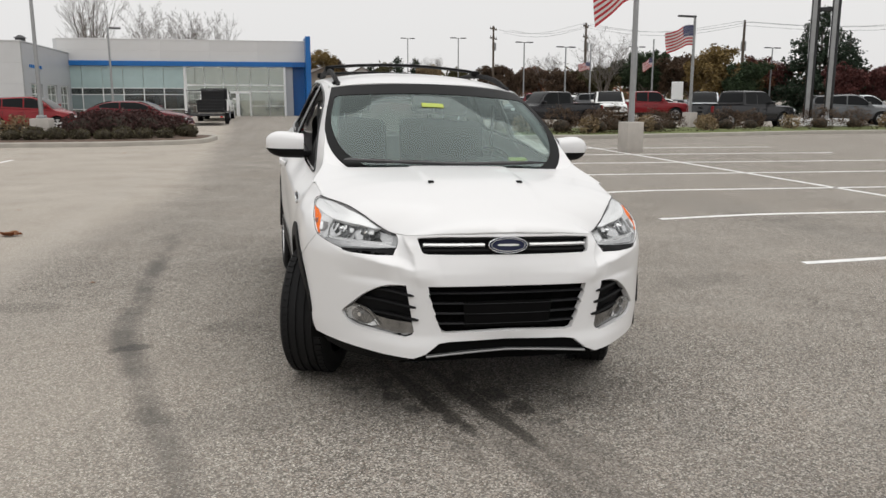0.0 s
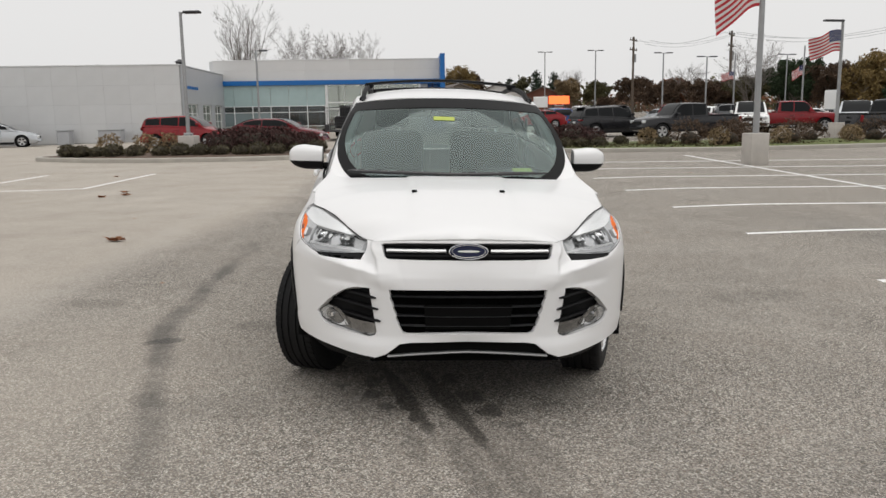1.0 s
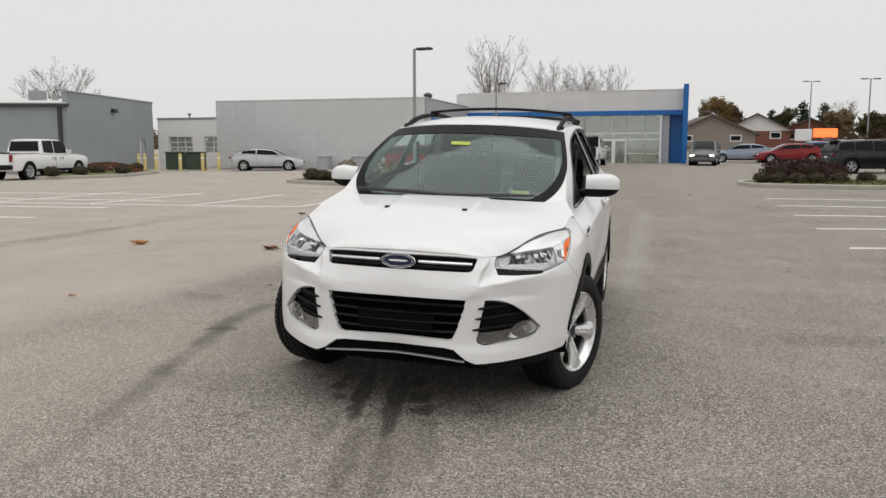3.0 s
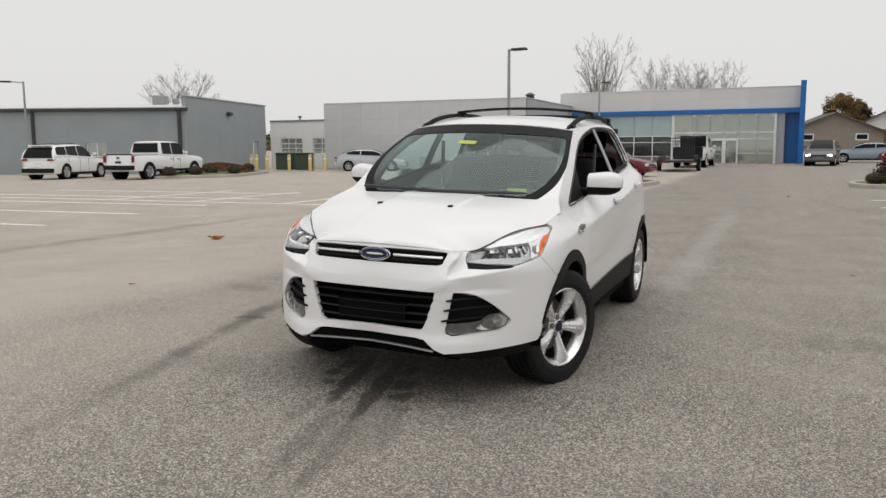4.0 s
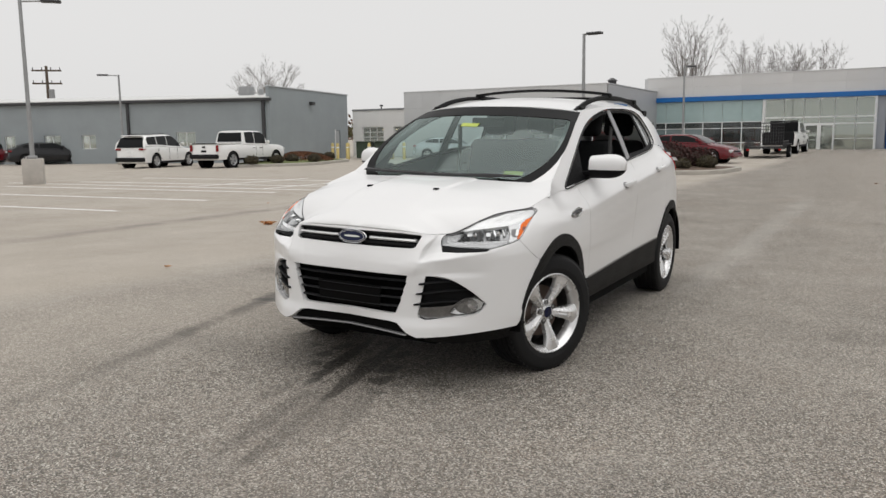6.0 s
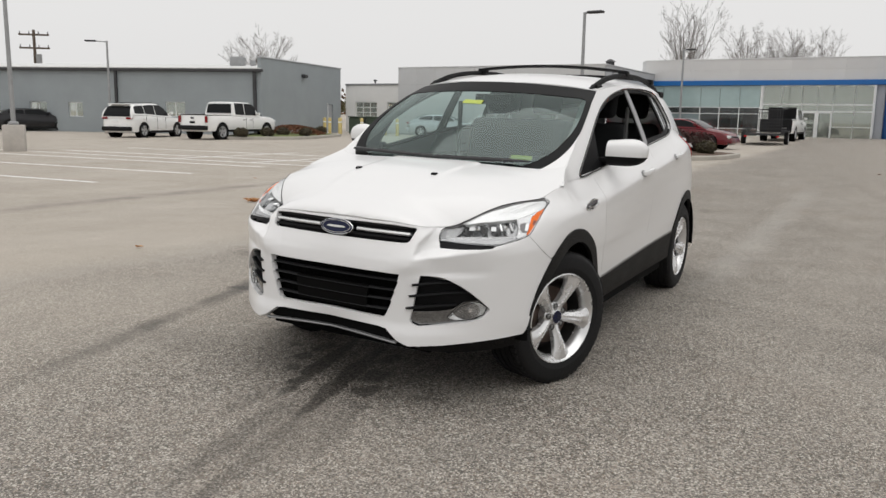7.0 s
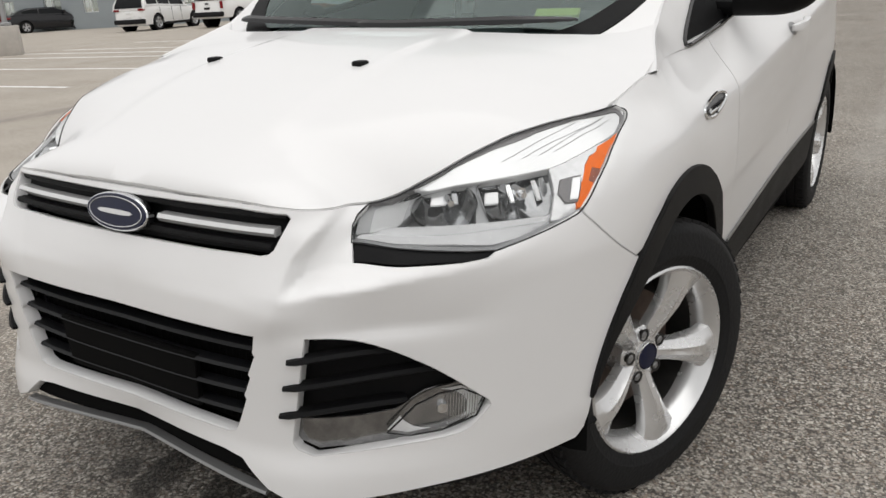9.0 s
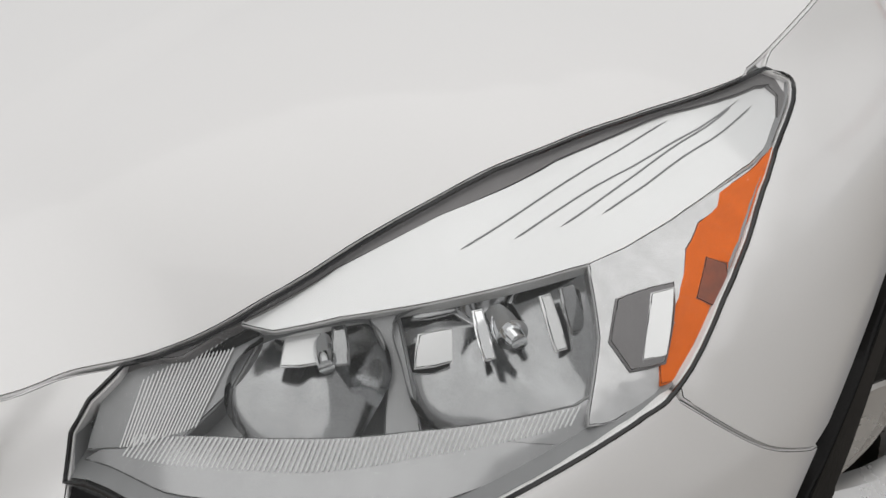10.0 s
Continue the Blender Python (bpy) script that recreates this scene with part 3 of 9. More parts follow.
# --- the painted block building with its long side and end wall
def block_building():
    top = thing("block_building", "blue-grey painted block building with low pitched roof", "building", kind="structure")
    a, b, far = (-31.2, 34.8), (-33.6, 46.2), (-58.0, 25.1)
    end = frame_of(a, b)
    width = (Vector(a) - Vector(b)).length
    door = (9.4, 10.3, -0.3, 2.05)
    wall("wall_end", top, end, width, 4.66, M_BLOCKWALL, [door])
    part("door", boxed(9.43, 10.27, 0.08, 0.13, -0.1, 2.02, bevel=0.01), M_CLAD_DARK, top, "grey steel side door", smooth=False).matrix_basis = end
    part("door_frame", boxed(9.34, 9.43, -0.02, 0.2, -0.1, 2.1), M_FRAME, top, smooth=False).matrix_basis = end
    part("coping", boxed(-0.05, width + 0.05, -0.06, 0.3, 4.66, 4.74, bevel=0.01), M_CLAD_DARK, top, smooth=False).matrix_basis = end
    part("wall_lamp", boxed(5.3, 5.75, -0.3, -0.003, 3.72, 3.95, bevel=0.04), M_DARKMETAL, top, "dark wall floodlight", smooth=False).matrix_basis = end
    side = frame_of(far, a)
    length = (Vector(a) - Vector(far)).length
    wins = [(length - 15.6, length - 14.4, 0.95, 1.85), (length - 12.9, length - 11.9, 0.95, 1.85), (length - 6.3, length - 5.0, 1.05, 1.95), (length - 18.5, length - 17.7, 0.95, 1.85), (length - 23.5, length - 22.3, 0.95, 1.85)]
    wall("wall_side", top, side, length, 3.86, M_BLOCKWALL, wins)
    for w in wins:
        window(top, side @ Matrix.Translation((0, 0.08, 0)), w[0] + 0.02, w[1] - 0.02, w[2] + 0.02, w[3] - 0.02, 2, 1, name="window")
        part("room_back", boxed(w[0] - 0.3, w[1] + 0.3, 1.2, 1.25, 0.5, 2.4), M_INNER, top, smooth=False).matrix_basis = side
    part("gutter", boxed(-0.1, length + 0.15, -0.22, 0.0, 3.80, 3.98, bevel=0.02), M_DARKMETAL, top, "dark roof gutter", smooth=False).matrix_basis = side
    for x in (0.7, length - 9.6, length - 19.5):
        part("downpipe", boxed(x, x + 0.16, -0.16, -0.003, -0.2, 3.82, bevel=0.02), M_DARKMETAL, top, "dark downpipe", smooth=False).matrix_basis = side
    part("downpipe", boxed(length - 0.5, length - 0.3, -0.16, -0.003, -0.2, 3.82, bevel=0.02), M_DARKMETAL, top, "dark downpipe", smooth=False).matrix_basis = side
    bm = bmesh.new()
    vs = [bm.verts.new(v) for v in ((0, -0.2, 3.97), (length, -0.2, 3.97), (length, 6.0, 4.55), (0, 6.0, 4.55), (0, -0.2, 4.03), (length, -0.2, 4.03), (length, 6.0, 4.61), (0, 6.0, 4.61))]
    for f in ((3, 2, 1, 0), (4, 5, 6, 7), (0, 1, 5, 4), (1, 2, 6, 5), (2, 3, 7, 6), (3, 0, 4, 7)):
        bm.faces.new([vs[k] for k in f])
    part("roof", bm, M_ROOF, top, smooth=False).matrix_basis = side
    bm = boxed(length - 3.4, length - 2.6, 3.2, 4.0, 4.2, 4.95, bevel=0.03)
    box(bm, length - 2.1, length - 1.8, 3.4, 3.7, 4.3, 4.75, bevel=0.02)
    part("roof_unit", bm, M_STEEL, top, "grey roof ventilation unit", smooth=False).matrix_basis = side
    wall("wall_back", top, frame_of((-33.6, 46.2), (-52, 50)), 19, 4.4, M_BLOCKWALL)


block_building()


# --- the glazed showroom
def showroom():
    top = thing("showroom", "glazed showroom with silver fascia and blue portal", "building", kind="structure")
    m = frame_of((-14.0, 58.2, 0.3), (3.2, 57.9))
    # fascia and blue band
    part("fascia_core", boxed(0, 17.0, 0.05, 0.5, 3.92, 5.34), M_JOINT, top, smooth=False).matrix_basis = m
    cladding(top, m @ Matrix.Translation((0, 0.03, 0)), 17.0, 3.90, 5.36, 2, 5, M_FASCIA, proud=0.04, joint=0.006)
    part("coping", boxed(-0.05, 17.0, -0.04, 0.6, 5.36, 5.43, bevel=0.01), M_FASCIA, top, smooth=False).matrix_basis = m
    part("blue_band", boxed(-0.02, 16.1, -0.16, 0.4, 3.55, 3.895, bevel=0.015), M_BLUE, top, "blue horizontal metal band", smooth=False).matrix_basis = m
    part("portal_fin", boxed(17.0, 17.35, -1.6, 2.0, -0.4, 5.66, bevel=0.015), M_BLUE, top, "tall blue metal fin", smooth=False).matrix_basis = m
    part("portal_wall", boxed(16.1, 17.0, 0.6, 0.9, -0.4, 3.90), M_BLUE, top, "blue inner portal wall", smooth=False).matrix_basis = m
    part("portal_beam", boxed(16.1, 17.0, -0.16, 0.6, 3.55, 3.895), M_BLUE, top, smooth=False).matrix_basis = m
    part("pier", boxed(15.55, 16.08, 0.1, 0.6, -0.4, 3.55, bevel=0.01), M_CLAD_DARK, top, "grey stone pier", smooth=False).matrix_basis = m
    # left bays: pale spandrel above, film below
    x = 0.06
    w = (8.3 - 0.06) / 6
    for k in range(6):
        part("spandrel_pane", boxed(x + w * k + 0.012, x + w * (k + 1) - 0.012, 0.02, 0.06, 2.02, 3.54), M_SPANDREL, top, smooth=False).matrix_basis = m
    window(top, m, 0.06, 8.3, 1.55, 2.0, 6, 1, name="clerestory", pane_m=M_PANE_DARK)
    window(top, m, 0.06, 8.3, -0.25, 0.5, 6, 1, name="low_window")
    for k in range(6):
        film = k < 3
        part("window_film" if film else "pane", boxed(x + w * k + 0.03, x + w * (k + 1) - 0.03, 0.02, 0.05, 0.54, 1.52), M_FROST if film else M_PANE_DARK, top, smooth=False).matrix_basis = m
    bm = bmesh.new()
    for k in range(7):
        box(bm, x + w * k - 0.03, x + w * k + 0.03, -0.03, 0.09, -0.3, 2.02)
    part("mullion", bm, M_FRAME, top, smooth=False).matrix_basis = m
    # right bays: clear curtain wall with doors
    part("corner_post", boxed(8.32, 8.46, -0.06, 0.3, -0.35, 3.55), M_FRAME, top, smooth=False).matrix_basis = m
    cuts = [8.5, 9.75, 11.05, 12.05, 13.0, 14.3, 15.5]
    for a, b in zip(cuts, cuts[1:]):
        window(top, m, a, b, 2.25, 3.52, 1, 1, name="upper_window")
        window(top, m, a, b, 1.78, 2.2, 1, 1, name="transom_window")
        if not 11.0 < (a + b) / 2 < 13.0:
            window(top, m, a, b, -0.3, 1.74, 1, 2, name="lower_window")
    for a in (11.08, 12.06):
        window(top, m, a + 0.05, a + 0.9, -0.28, 1.7, 1, 1, name="glass_door", bar=0.12, deep=0.08)
        part("door_handle", boxed(a + (0.8 if a < 11.5 else 0.1), a + (0.83 if a < 11.5 else 0.13), -0.06, 0.0, 0.5, 0.95, bevel=0.01), M_STEEL, top, smooth=False).matrix_basis = m
    part("end_post", boxed(15.4, 15.55, -0.08, 0.3, -0.35, 3.55), M_FRAME, top, smooth=False).matrix_basis = m
    # inside
    part("inner_floor", boxed(0, 17, 0.1, 11.9, -0.4, -0.3), M_INFLOOR, top, smooth=False).matrix_basis = m
    part("inner_back_wall", boxed(0, 17, 9.0, 9.2, -0.3, 3.9), M_INNER, top, smooth=False).matrix_basis = m
    part("inner_ceiling", boxed(0, 17, 0.5, 9.2, 3.75, 3.9), M_WHITE_WALL, top, smooth=False).matrix_basis = m
    part("side_wall", boxed(-0.25, 0, 0.0, 12.0, -0.3, 5.36), M_CLAD, top, smooth=False).matrix_basis = m
    part("side_wall", boxed(17.0, 17.2, 2.0, 12.0, -0.3, 5.36), M_FASCIA, top, smooth=False).matrix_basis = m
    part("roof", boxed(0, 17.0, 0.5, 12.0, 4.9, 5.05), M_ROOF, top, smooth=False).matrix_basis = m
    for x0 in (5.0, 6.6):
        part("inner_door", boxed(x0, x0 + 0.9, 2.6, 2.7, -0.28, 1.75, bevel=0.02), M_ORANGE, top, "timber office door", smooth=False).matrix_basis = m
    part("office_wall", boxed(4.4, 8.3, 2.72, 2.9, -0.3, 2.6), M_WHITE_WALL, top, smooth=False).matrix_basis = m
    for k in range(6):
        for j in range(2):
            x0 = 9.0 + 1.2 * k
            part("ceiling_lamp", boxed(x0, x0 + 0.3, 3.0 + 3 * j, 3.3 + 3 * j, 3.70, 3.745, bevel=0.01), M_LAMPGLOW, top, "lit ceiling downlight", smooth=False).matrix_basis = m
    part("reception_desk", boxed(9.2, 10.6, 5.0, 5.8, -0.3, 0.8, bevel=0.04), M_ORANGE, top, "timber reception desk", smooth=False).matrix_basis = m


showroom()

# ================================================================ the white car
M_PAINT = surface("white pearl paint", (0.757, 0.753, 0.753), 0.32, vary=0.012, scale=1.5, fine=400, coat=0.5, spec=0.35)
M_TRIM = surface("black textured plastic", (0.0045, 0.0045, 0.005), 0.6, spec=0.15, vary=0.25, scale=6, fine=300, bump=0.15)
M_CLADDING = surface("charcoal cladding plastic", (0.0075, 0.0073, 0.0075), 0.6, spec=0.18, vary=0.15, scale=5, fine=260, bump=0.15)
M_GRILLE = surface("black grille plastic", (0.0105, 0.0108, 0.012), 0.5, spec=0.25, vary=0.2, scale=8, fine=200)
M_GLOSSBLACK = surface("gloss black", (0.008, 0.008, 0.009), 0.12, vary=0.1)
# near-black for hollows and gaps, their shade put into the colour; also black plastic
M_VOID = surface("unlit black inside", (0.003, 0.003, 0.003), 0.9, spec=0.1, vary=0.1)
M_RUBBER = surface("tyre rubber", (0.0105, 0.0105, 0.011), 0.7, spec=0.22, vary=0.25, scale=9, fine=120, bump=0.2)
M_ALLOY = surface("silver painted alloy", (0.72, 0.72, 0.72), 0.27, metal=0.72, vary=0.05, scale=8)
# alloy darkened for rim insides and nut pockets, recess shade put into the colour
M_ALLOY_IN = surface("dusty inner rim", (0.035, 0.033, 0.031), 0.6, metal=0.5, vary=0.3, scale=10)
M_DISC = surface("rusted brake disc", (0.16, 0.12, 0.10), 0.5, metal=0.6, vary=0.3, scale=12)
M_CHROME = surface("chrome", (0.78, 0.79, 0.80), 0.06, metal=1.0, vary=0.02)
M_SATIN = surface("satin silver plastic", (0.26, 0.26, 0.26), 0.35, metal=0.7, vary=0.05)
M_SILVERBAR = surface("bright silver bar", (0.74, 0.74, 0.74), 0.22, metal=0.6, vary=0.03)
M_REFLECTOR = surface("lamp reflector", (0.27, 0.275, 0.28), 0.13, metal=1.0, vary=0.10, scale=40)
M_LEDGE = surface("bright lamp ledge", (0.34, 0.345, 0.35), 0.18, metal=0.6, vary=0.05, scale=30)
M_LAMPGREY = surface("lamp housing grey", (0.24, 0.245, 0.25), 0.35, metal=0.25, vary=0.1)
M_BROW = surface("lamp brow silver", (0.74, 0.75, 0.755), 0.22, metal=0.25, vary=0.03)
M_AMBER = surface("amber side reflector", (0.72, 0.130, 0.001), 0.5, spec=0.12, vary=0.10, scale=50)
M_TAIL = surface("red lamp lens", (0.45, 0.02, 0.02), 0.12, vary=0.05)
M_LENS = glass("clear lamp lens", (0.9, 0.92, 0.92), 0.02, 0.035)
M_MARKER = surface("chromed marker housing", (0.52, 0.525, 0.53), 0.16, metal=0.55, vary=0.12, scale=60)
M_BEZEL = surface("grey lamp bezel", (0.15, 0.145, 0.148), 0.4, vary=0.08, scale=20)
M_WINDSCREEN = clear_pane("greenish windscreen", (0.62, 0.80, 0.775), 1.74)
M_SIDEGLASS = glass("side glass", (0.20, 0.21, 0.215), 0.02, 0.8, 1.0)
M_BAND = surface("black glass border", (0.006, 0.0062, 0.0065), 0.45, spec=0.1, vary=0.05)
M_FABRIC = surface("charcoal seat cloth", (0.024, 0.025, 0.026), 1.0, spec=0.05, vary=0.12, scale=4, fine=14)
M_DASH = surface("dashboard plastic", (0.016, 0.0165, 0.0175), 0.7, vary=0.15, scale=6, fine=60)
M_STICKER = surface("yellow-green sticker", (0.42, 0.50, 0.09), 0.6, vary=0.08)
M_LOGOBLUE = surface("dark blue enamel", (0.004, 0.007, 0.032), 0.2, spec=0.35, vary=0.05)
M_HEADLINER = surface("grey headliner", (0.16, 0.16, 0.158), 0.9, vary=0.08)


def pchip(xk, yk, q):
    """Monotone cubic through a few knots, for an array of places."""
    xk, yk, q = np.asarray(xk, float), np.asarray(yk, float), np.clip(np.asarray(q, float), xk[0], xk[-1])
    h, s = np.diff(xk), np.diff(yk) / np.diff(xk)
    m = np.zeros(len(xk))
    m[0], m[-1] = s[0], s[-1]
    for i in range(1, len(xk) - 1):
        m[i] = 0.0 if s[i - 1] * s[i] <= 0 else 2 * s[i - 1] * s[i] / (s[i - 1] + s[i])
    k = np.clip(np.searchsorted(xk, q, side="right") - 1, 0, len(xk) - 2)
    t = (q - xk[k]) / h[k]
    return (1 + 2 * t) * (1 - t) ** 2 * yk[k] + t * (1 - t) ** 2 * h[k] * m[k] + t * t * (3 - 2 * t) * yk[k + 1] + t * t * (t - 1) * h[k] * m[k + 1]


def sstep(a, b, x):
    t = np.clip((np.asarray(x, float) - a) / (b - a), 0, 1)
    return t * t * (3 - 2 * t)


# --- plan line of the body at bumper height, from the middle of the front round to the middle of the back
PLAN = [(0, 0.0), (0.2, 0.002), (0.374, 0.016), (0.44, 0.036), (0.51, 0.070), (0.60, 0.134), (0.715, 0.240), (0.795, 0.350), (0.850, 0.460), (0.878, 0.580), (0.885, 0.75), (0.885, 1.2),
        (0.885, 2.4), (0.876, 3.3), (0.850, 3.7), (0.795, 4.05), (0.70, 4.30), (0.54, 4.43), (0.28, 4.475), (0, 4.48)]
_c = np.array(PLAN)
_c = np.vstack([[-_c[1, 0], _c[1, 1]], _c, [-_c[-2, 0], _c[-2, 1]]])
_pts = []
for i in range(1, len(_c) - 2):
    p0, p1, p2, p3 = _c[i - 1], _c[i], _c[i + 1], _c[i + 2]
    d0, d1, d2 = (np.linalg.norm(b - a) ** 0.5 for a, b in ((p0, p1), (p1, p2), (p2, p3)))
    m1 = (p2 - p1) + d1 * ((p1 - p0) / d0 - (p2 - p0) / (d0 + d1))
    m2 = (p2 - p1) + d1 * ((p3 - p2) / d2 - (p3 - p1) / (d1 + d2))
    for t in np.linspace(0, 1, 60, endpoint=False):
        _pts.append((2 * t ** 3 - 3 * t * t + 1) * p1 + (t ** 3 - 2 * t * t + t) * m1 + (3 * t * t - 2 * t ** 3) * p2 + (t ** 3 - t * t) * m2)
_pts.append(_c[-2])
_pts = np.array(_pts)
_len = np.concatenate([[0], np.cumsum(np.linalg.norm(np.diff(_pts, axis=0), axis=1))])
SS = np.arange(0, _len[-1], 0.005)
PX, PY = np.interp(SS, _len, _pts[:, 0]), np.interp(SS, _len, _pts[:, 1])
PX[0] = 0
_tx, _ty = np.gradient(PX), np.gradient(PY)
for _ in range(8):
    _tx[1:-1], _ty[1:-1] = (_tx[:-2] + _tx[1:-1] + _tx[2:]) / 3, (_ty[:-2] + _ty[1:-1] + _ty[2:]) / 3
_n = np.hypot(_tx, _ty)
NX, NY = -_ty / _n, _tx / _n          # inward
NX[0] = 0


def plan_s(x, y):
    """Length along the plan line of the place nearest to (x, y)."""
    return float(SS[np.argmin((PX - x) ** 2 + (PY - y) ** 2)])


# --- how far the skin lies inside that line, by height
LEVELS = [0.30, 0.36, 0.42, 0.53, 0.62, 0.68, 0.71, 0.76, 0.84, 0.90, 0.96, 1.05]
FRONT_SECTIONS = [
    ((0.0, 0.0), [0.015, 0.02, 0.012, 0.0, 0.008, 0.016, 0.022, 0.040, 0.066, 0.09, 0.12, 0.18]),
    ((0.433, 0.033), [-0.026, -0.02, -0.004, 0.0, 0.0, 0.006, 0.02, 0.045, 0.080, 0.11, 0.14, 0.20]),
    ((0.55, 0.098), [-0.012, -0.01, 0.0, 0.0, 0.0, 0.004, 0.018, 0.056, 0.092, 0.120, 0.15, 0.20]),
    ((0.715, 0.240), [0.0, 0.0, 0.0, 0.0, 0.0, 0.002, 0.008, 0.034, 0.070, 0.098, 0.125, 0.18]),
]
SIDE_SECTIONS = [
    ((0.85, 0.46), [0.015, 0.008, 0.0, 0.0, 0.0, 0.0, 0.004, 0.014, 0.038, 0.062, 0.09, 0.14]),
    ((0.885, 0.70), [0.03, 0.02, 0.01, 0.0, 0.0, 0.0, 0.0, 0.005, 0.020, 0.050, 0.092, 0.14]),
    ((0.885, 1.2), [0.05, 0.03, 0.02, 0.01, 0.005, 0.0, 0.0, 0.0, 0.004, 0.012, 0.022, 0.075]),
    ((0.885, 2.4), [0.06, 0.04, 0.035, 0.03, 0.028, 0.022, 0.018, 0.010, 0.003, 0.0, 0.002, 0.045]),
    ((0.88, 3.55), [0.05, 0.03, 0.02, 0.01, 0.0, 0.0, 0.0, 0.002, 0.008, 0.014, 0.022, 0.05]),
    ((0.58, 4.43), [0.05, 0.03, 0.02, 0.0, 0.0, 0.0, 0.005, 0.01, 0.02, 0.03, 0.04, 0.07]),
]
SECTIONS = FRONT_SECTIONS + SIDE_SECTIONS
ZZ = np.arange(0.18, 1.42, 0.005)

# --- sides above the belt
NARROW = [(0.80, 0.066), (0.86, 0.072), (1.1, 0.112), (1.216, 0.10), (1.5, 0.06), (1.87, 0.036), (2.3, 0.0), (3.0, 0.0), (3.4, 0.04), (3.7, 0.08), (4.15, 0.16), (4.5, 0.24)]
BELT = [(0.86, 1.0), (1.0, 1.012), (1.216, 1.022), (1.6, 1.078), (2.35, 1.165), (2.96, 1.218), (3.4, 1.272), (3.7, 1.262), (4.15, 1.20), (4.5, 1.12)]
ROOFLINE = [(1.5, 1.40), (1.72, 1.475), (1.87, 1.507), (2.1, 1.538), (2.41, 1.562), (3.0, 1.575), (3.4, 1.553), (3.8, 1.495), (4.15, 1.41)]


def side_x(y, z):
    return 0.80 - 0.46 * (z - 1.17) - float(pchip(*zip(*NARROW), [y])[0]) + 0.012 * math.sin(math.pi * min(max((z - 1.0) / 0.56, 0), 1))


SHOULDER = [(0.0, 0.857), (0.30, 0.853), (plan_s(0.433, 0.033), 0.846), (0.53, 0.838), (0.60, 0.835), (0.64, 0.840), (0.72, 0.868), (0.80, 0.895), (0.88, 0.917), (0.96, 0.936), (1.06, 0.946), (1.12, 0.950), (1.18, 0.955), (1.25, 0.961), (plan_s(0.885, 0.86), 1.0)]
_sk = [p for p, _ in SHOULDER] + [plan_s(0.885, y) for y, _ in BELT[1:7]] + [plan_s(0.875, 3.7), plan_s(0.82, 4.12), plan_s(0.58, 4.43), float(SS[-1])]
_sv = [v for _, v in SHOULDER] + [v for _, v in BELT[1:7]] + [1.262, 1.21, 1.12, 1.10]
TOPZ = pchip(_sk, _sv, SS)


def top_z(s):
    return float(np.interp(s, SS, TOPZ))


CREASE = ([1.25, 2.16, 3.06, 3.9], [0.885, 1.0, 1.083, 1.14])
_rows = np.array([pchip(LEVELS, v, ZZ) for _, v in SECTIONS])
_st = [plan_s(*p) for p, _ in SECTIONS]
_ridge = pchip([0, plan_s(0.433, 0.033), plan_s(0.6, 0.134), plan_s(0.85, 0.46), plan_s(0.885, 0.75), plan_s(0.885, 1.1), plan_s(0.885, 3.3), SS[-1]], [0, 0.0, 0.012, 0.055, 0.05, 0.0, 0.0, 0.0], SS)
_line = pchip([0, plan_s(0.885, 0.9), plan_s(0.885, 1.2), plan_s(0.885, 2.06), plan_s(0.885, 2.96), plan_s(0.875, 3.7), SS[-1]], [0, 0, -0.055, 0.022, 0.092, 0.11, 0.1], SS)
DEPTH = np.zeros((len(SS), len(ZZ)))
for j, z in enumerate(ZZ):
    DEPTH[:, j] = pchip(_st + [SS[-1]], list(_rows[:, j]) + [_rows[-1, j]], SS)
for i, s in enumerate(SS):
    w = sstep(0.52, 0.66, ZZ) * (1 - sstep(0.82, 0.95, ZZ)) * _ridge[i] + sstep(0.60, 0.88, ZZ) * _line[i]
    DEPTH[i] = np.interp(ZZ - w, ZZ, DEPTH[i])
    if PY[i] > 0.80 and PY[i] < 4.2:
        aim = PX[i] - side_x(PY[i], TOPZ[i])
        lo_z, span = TOPZ[i] - 0.13, 0.13
        d0 = np.interp(lo_z, ZZ, DEPTH[i])
        m0 = (np.interp(lo_z + 0.005, ZZ, DEPTH[i]) - np.interp(lo_z - 0.005, ZZ, DEPTH[i])) / 0.01 * span
        t_ = (ZZ - lo_z) / span
        run = (2 * t_ ** 3 - 3 * t_ ** 2 + 1) * d0 + (t_ ** 3 - 2 * t_ ** 2 + t_) * m0 + (3 * t_ ** 2 - 2 * t_ ** 3) * aim + (t_ ** 3 - t_ ** 2) * 0.46 * span
        run = np.where(ZZ > TOPZ[i], aim + 0.46 * (ZZ - TOPZ[i]), run)
        k_ = float(sstep(0.80, 0.95, PY[i]))
        DEPTH[i] = np.where(ZZ > lo_z, DEPTH[i] * (1 - k_) + run * k_, DEPTH[i])
        # the long crease from the vent through the door handles
        k_ = float(sstep(1.15, 1.45, PY[i]) * (1 - sstep(3.5, 3.95, PY[i])))
        zc = np.interp(PY[i], *CREASE)
        DEPTH[i] -= 0.012 * k_ * np.interp(ZZ, [zc - 0.17, zc - 0.06, zc, zc + 0.085], [0, 0.42, 1, 0])
# a soft scoop over the fog lamps
for i, s in enumerate(SS):
    a = float(sstep(plan_s(0.40, 0.02), plan_s(0.47, 0.05), s) * (1 - sstep(plan_s(0.56, 0.1), plan_s(0.76, 0.3), s)))
    DEPTH[i] += 0.010 * a * np.exp(-((ZZ - 0.652) / 0.018) ** 2)

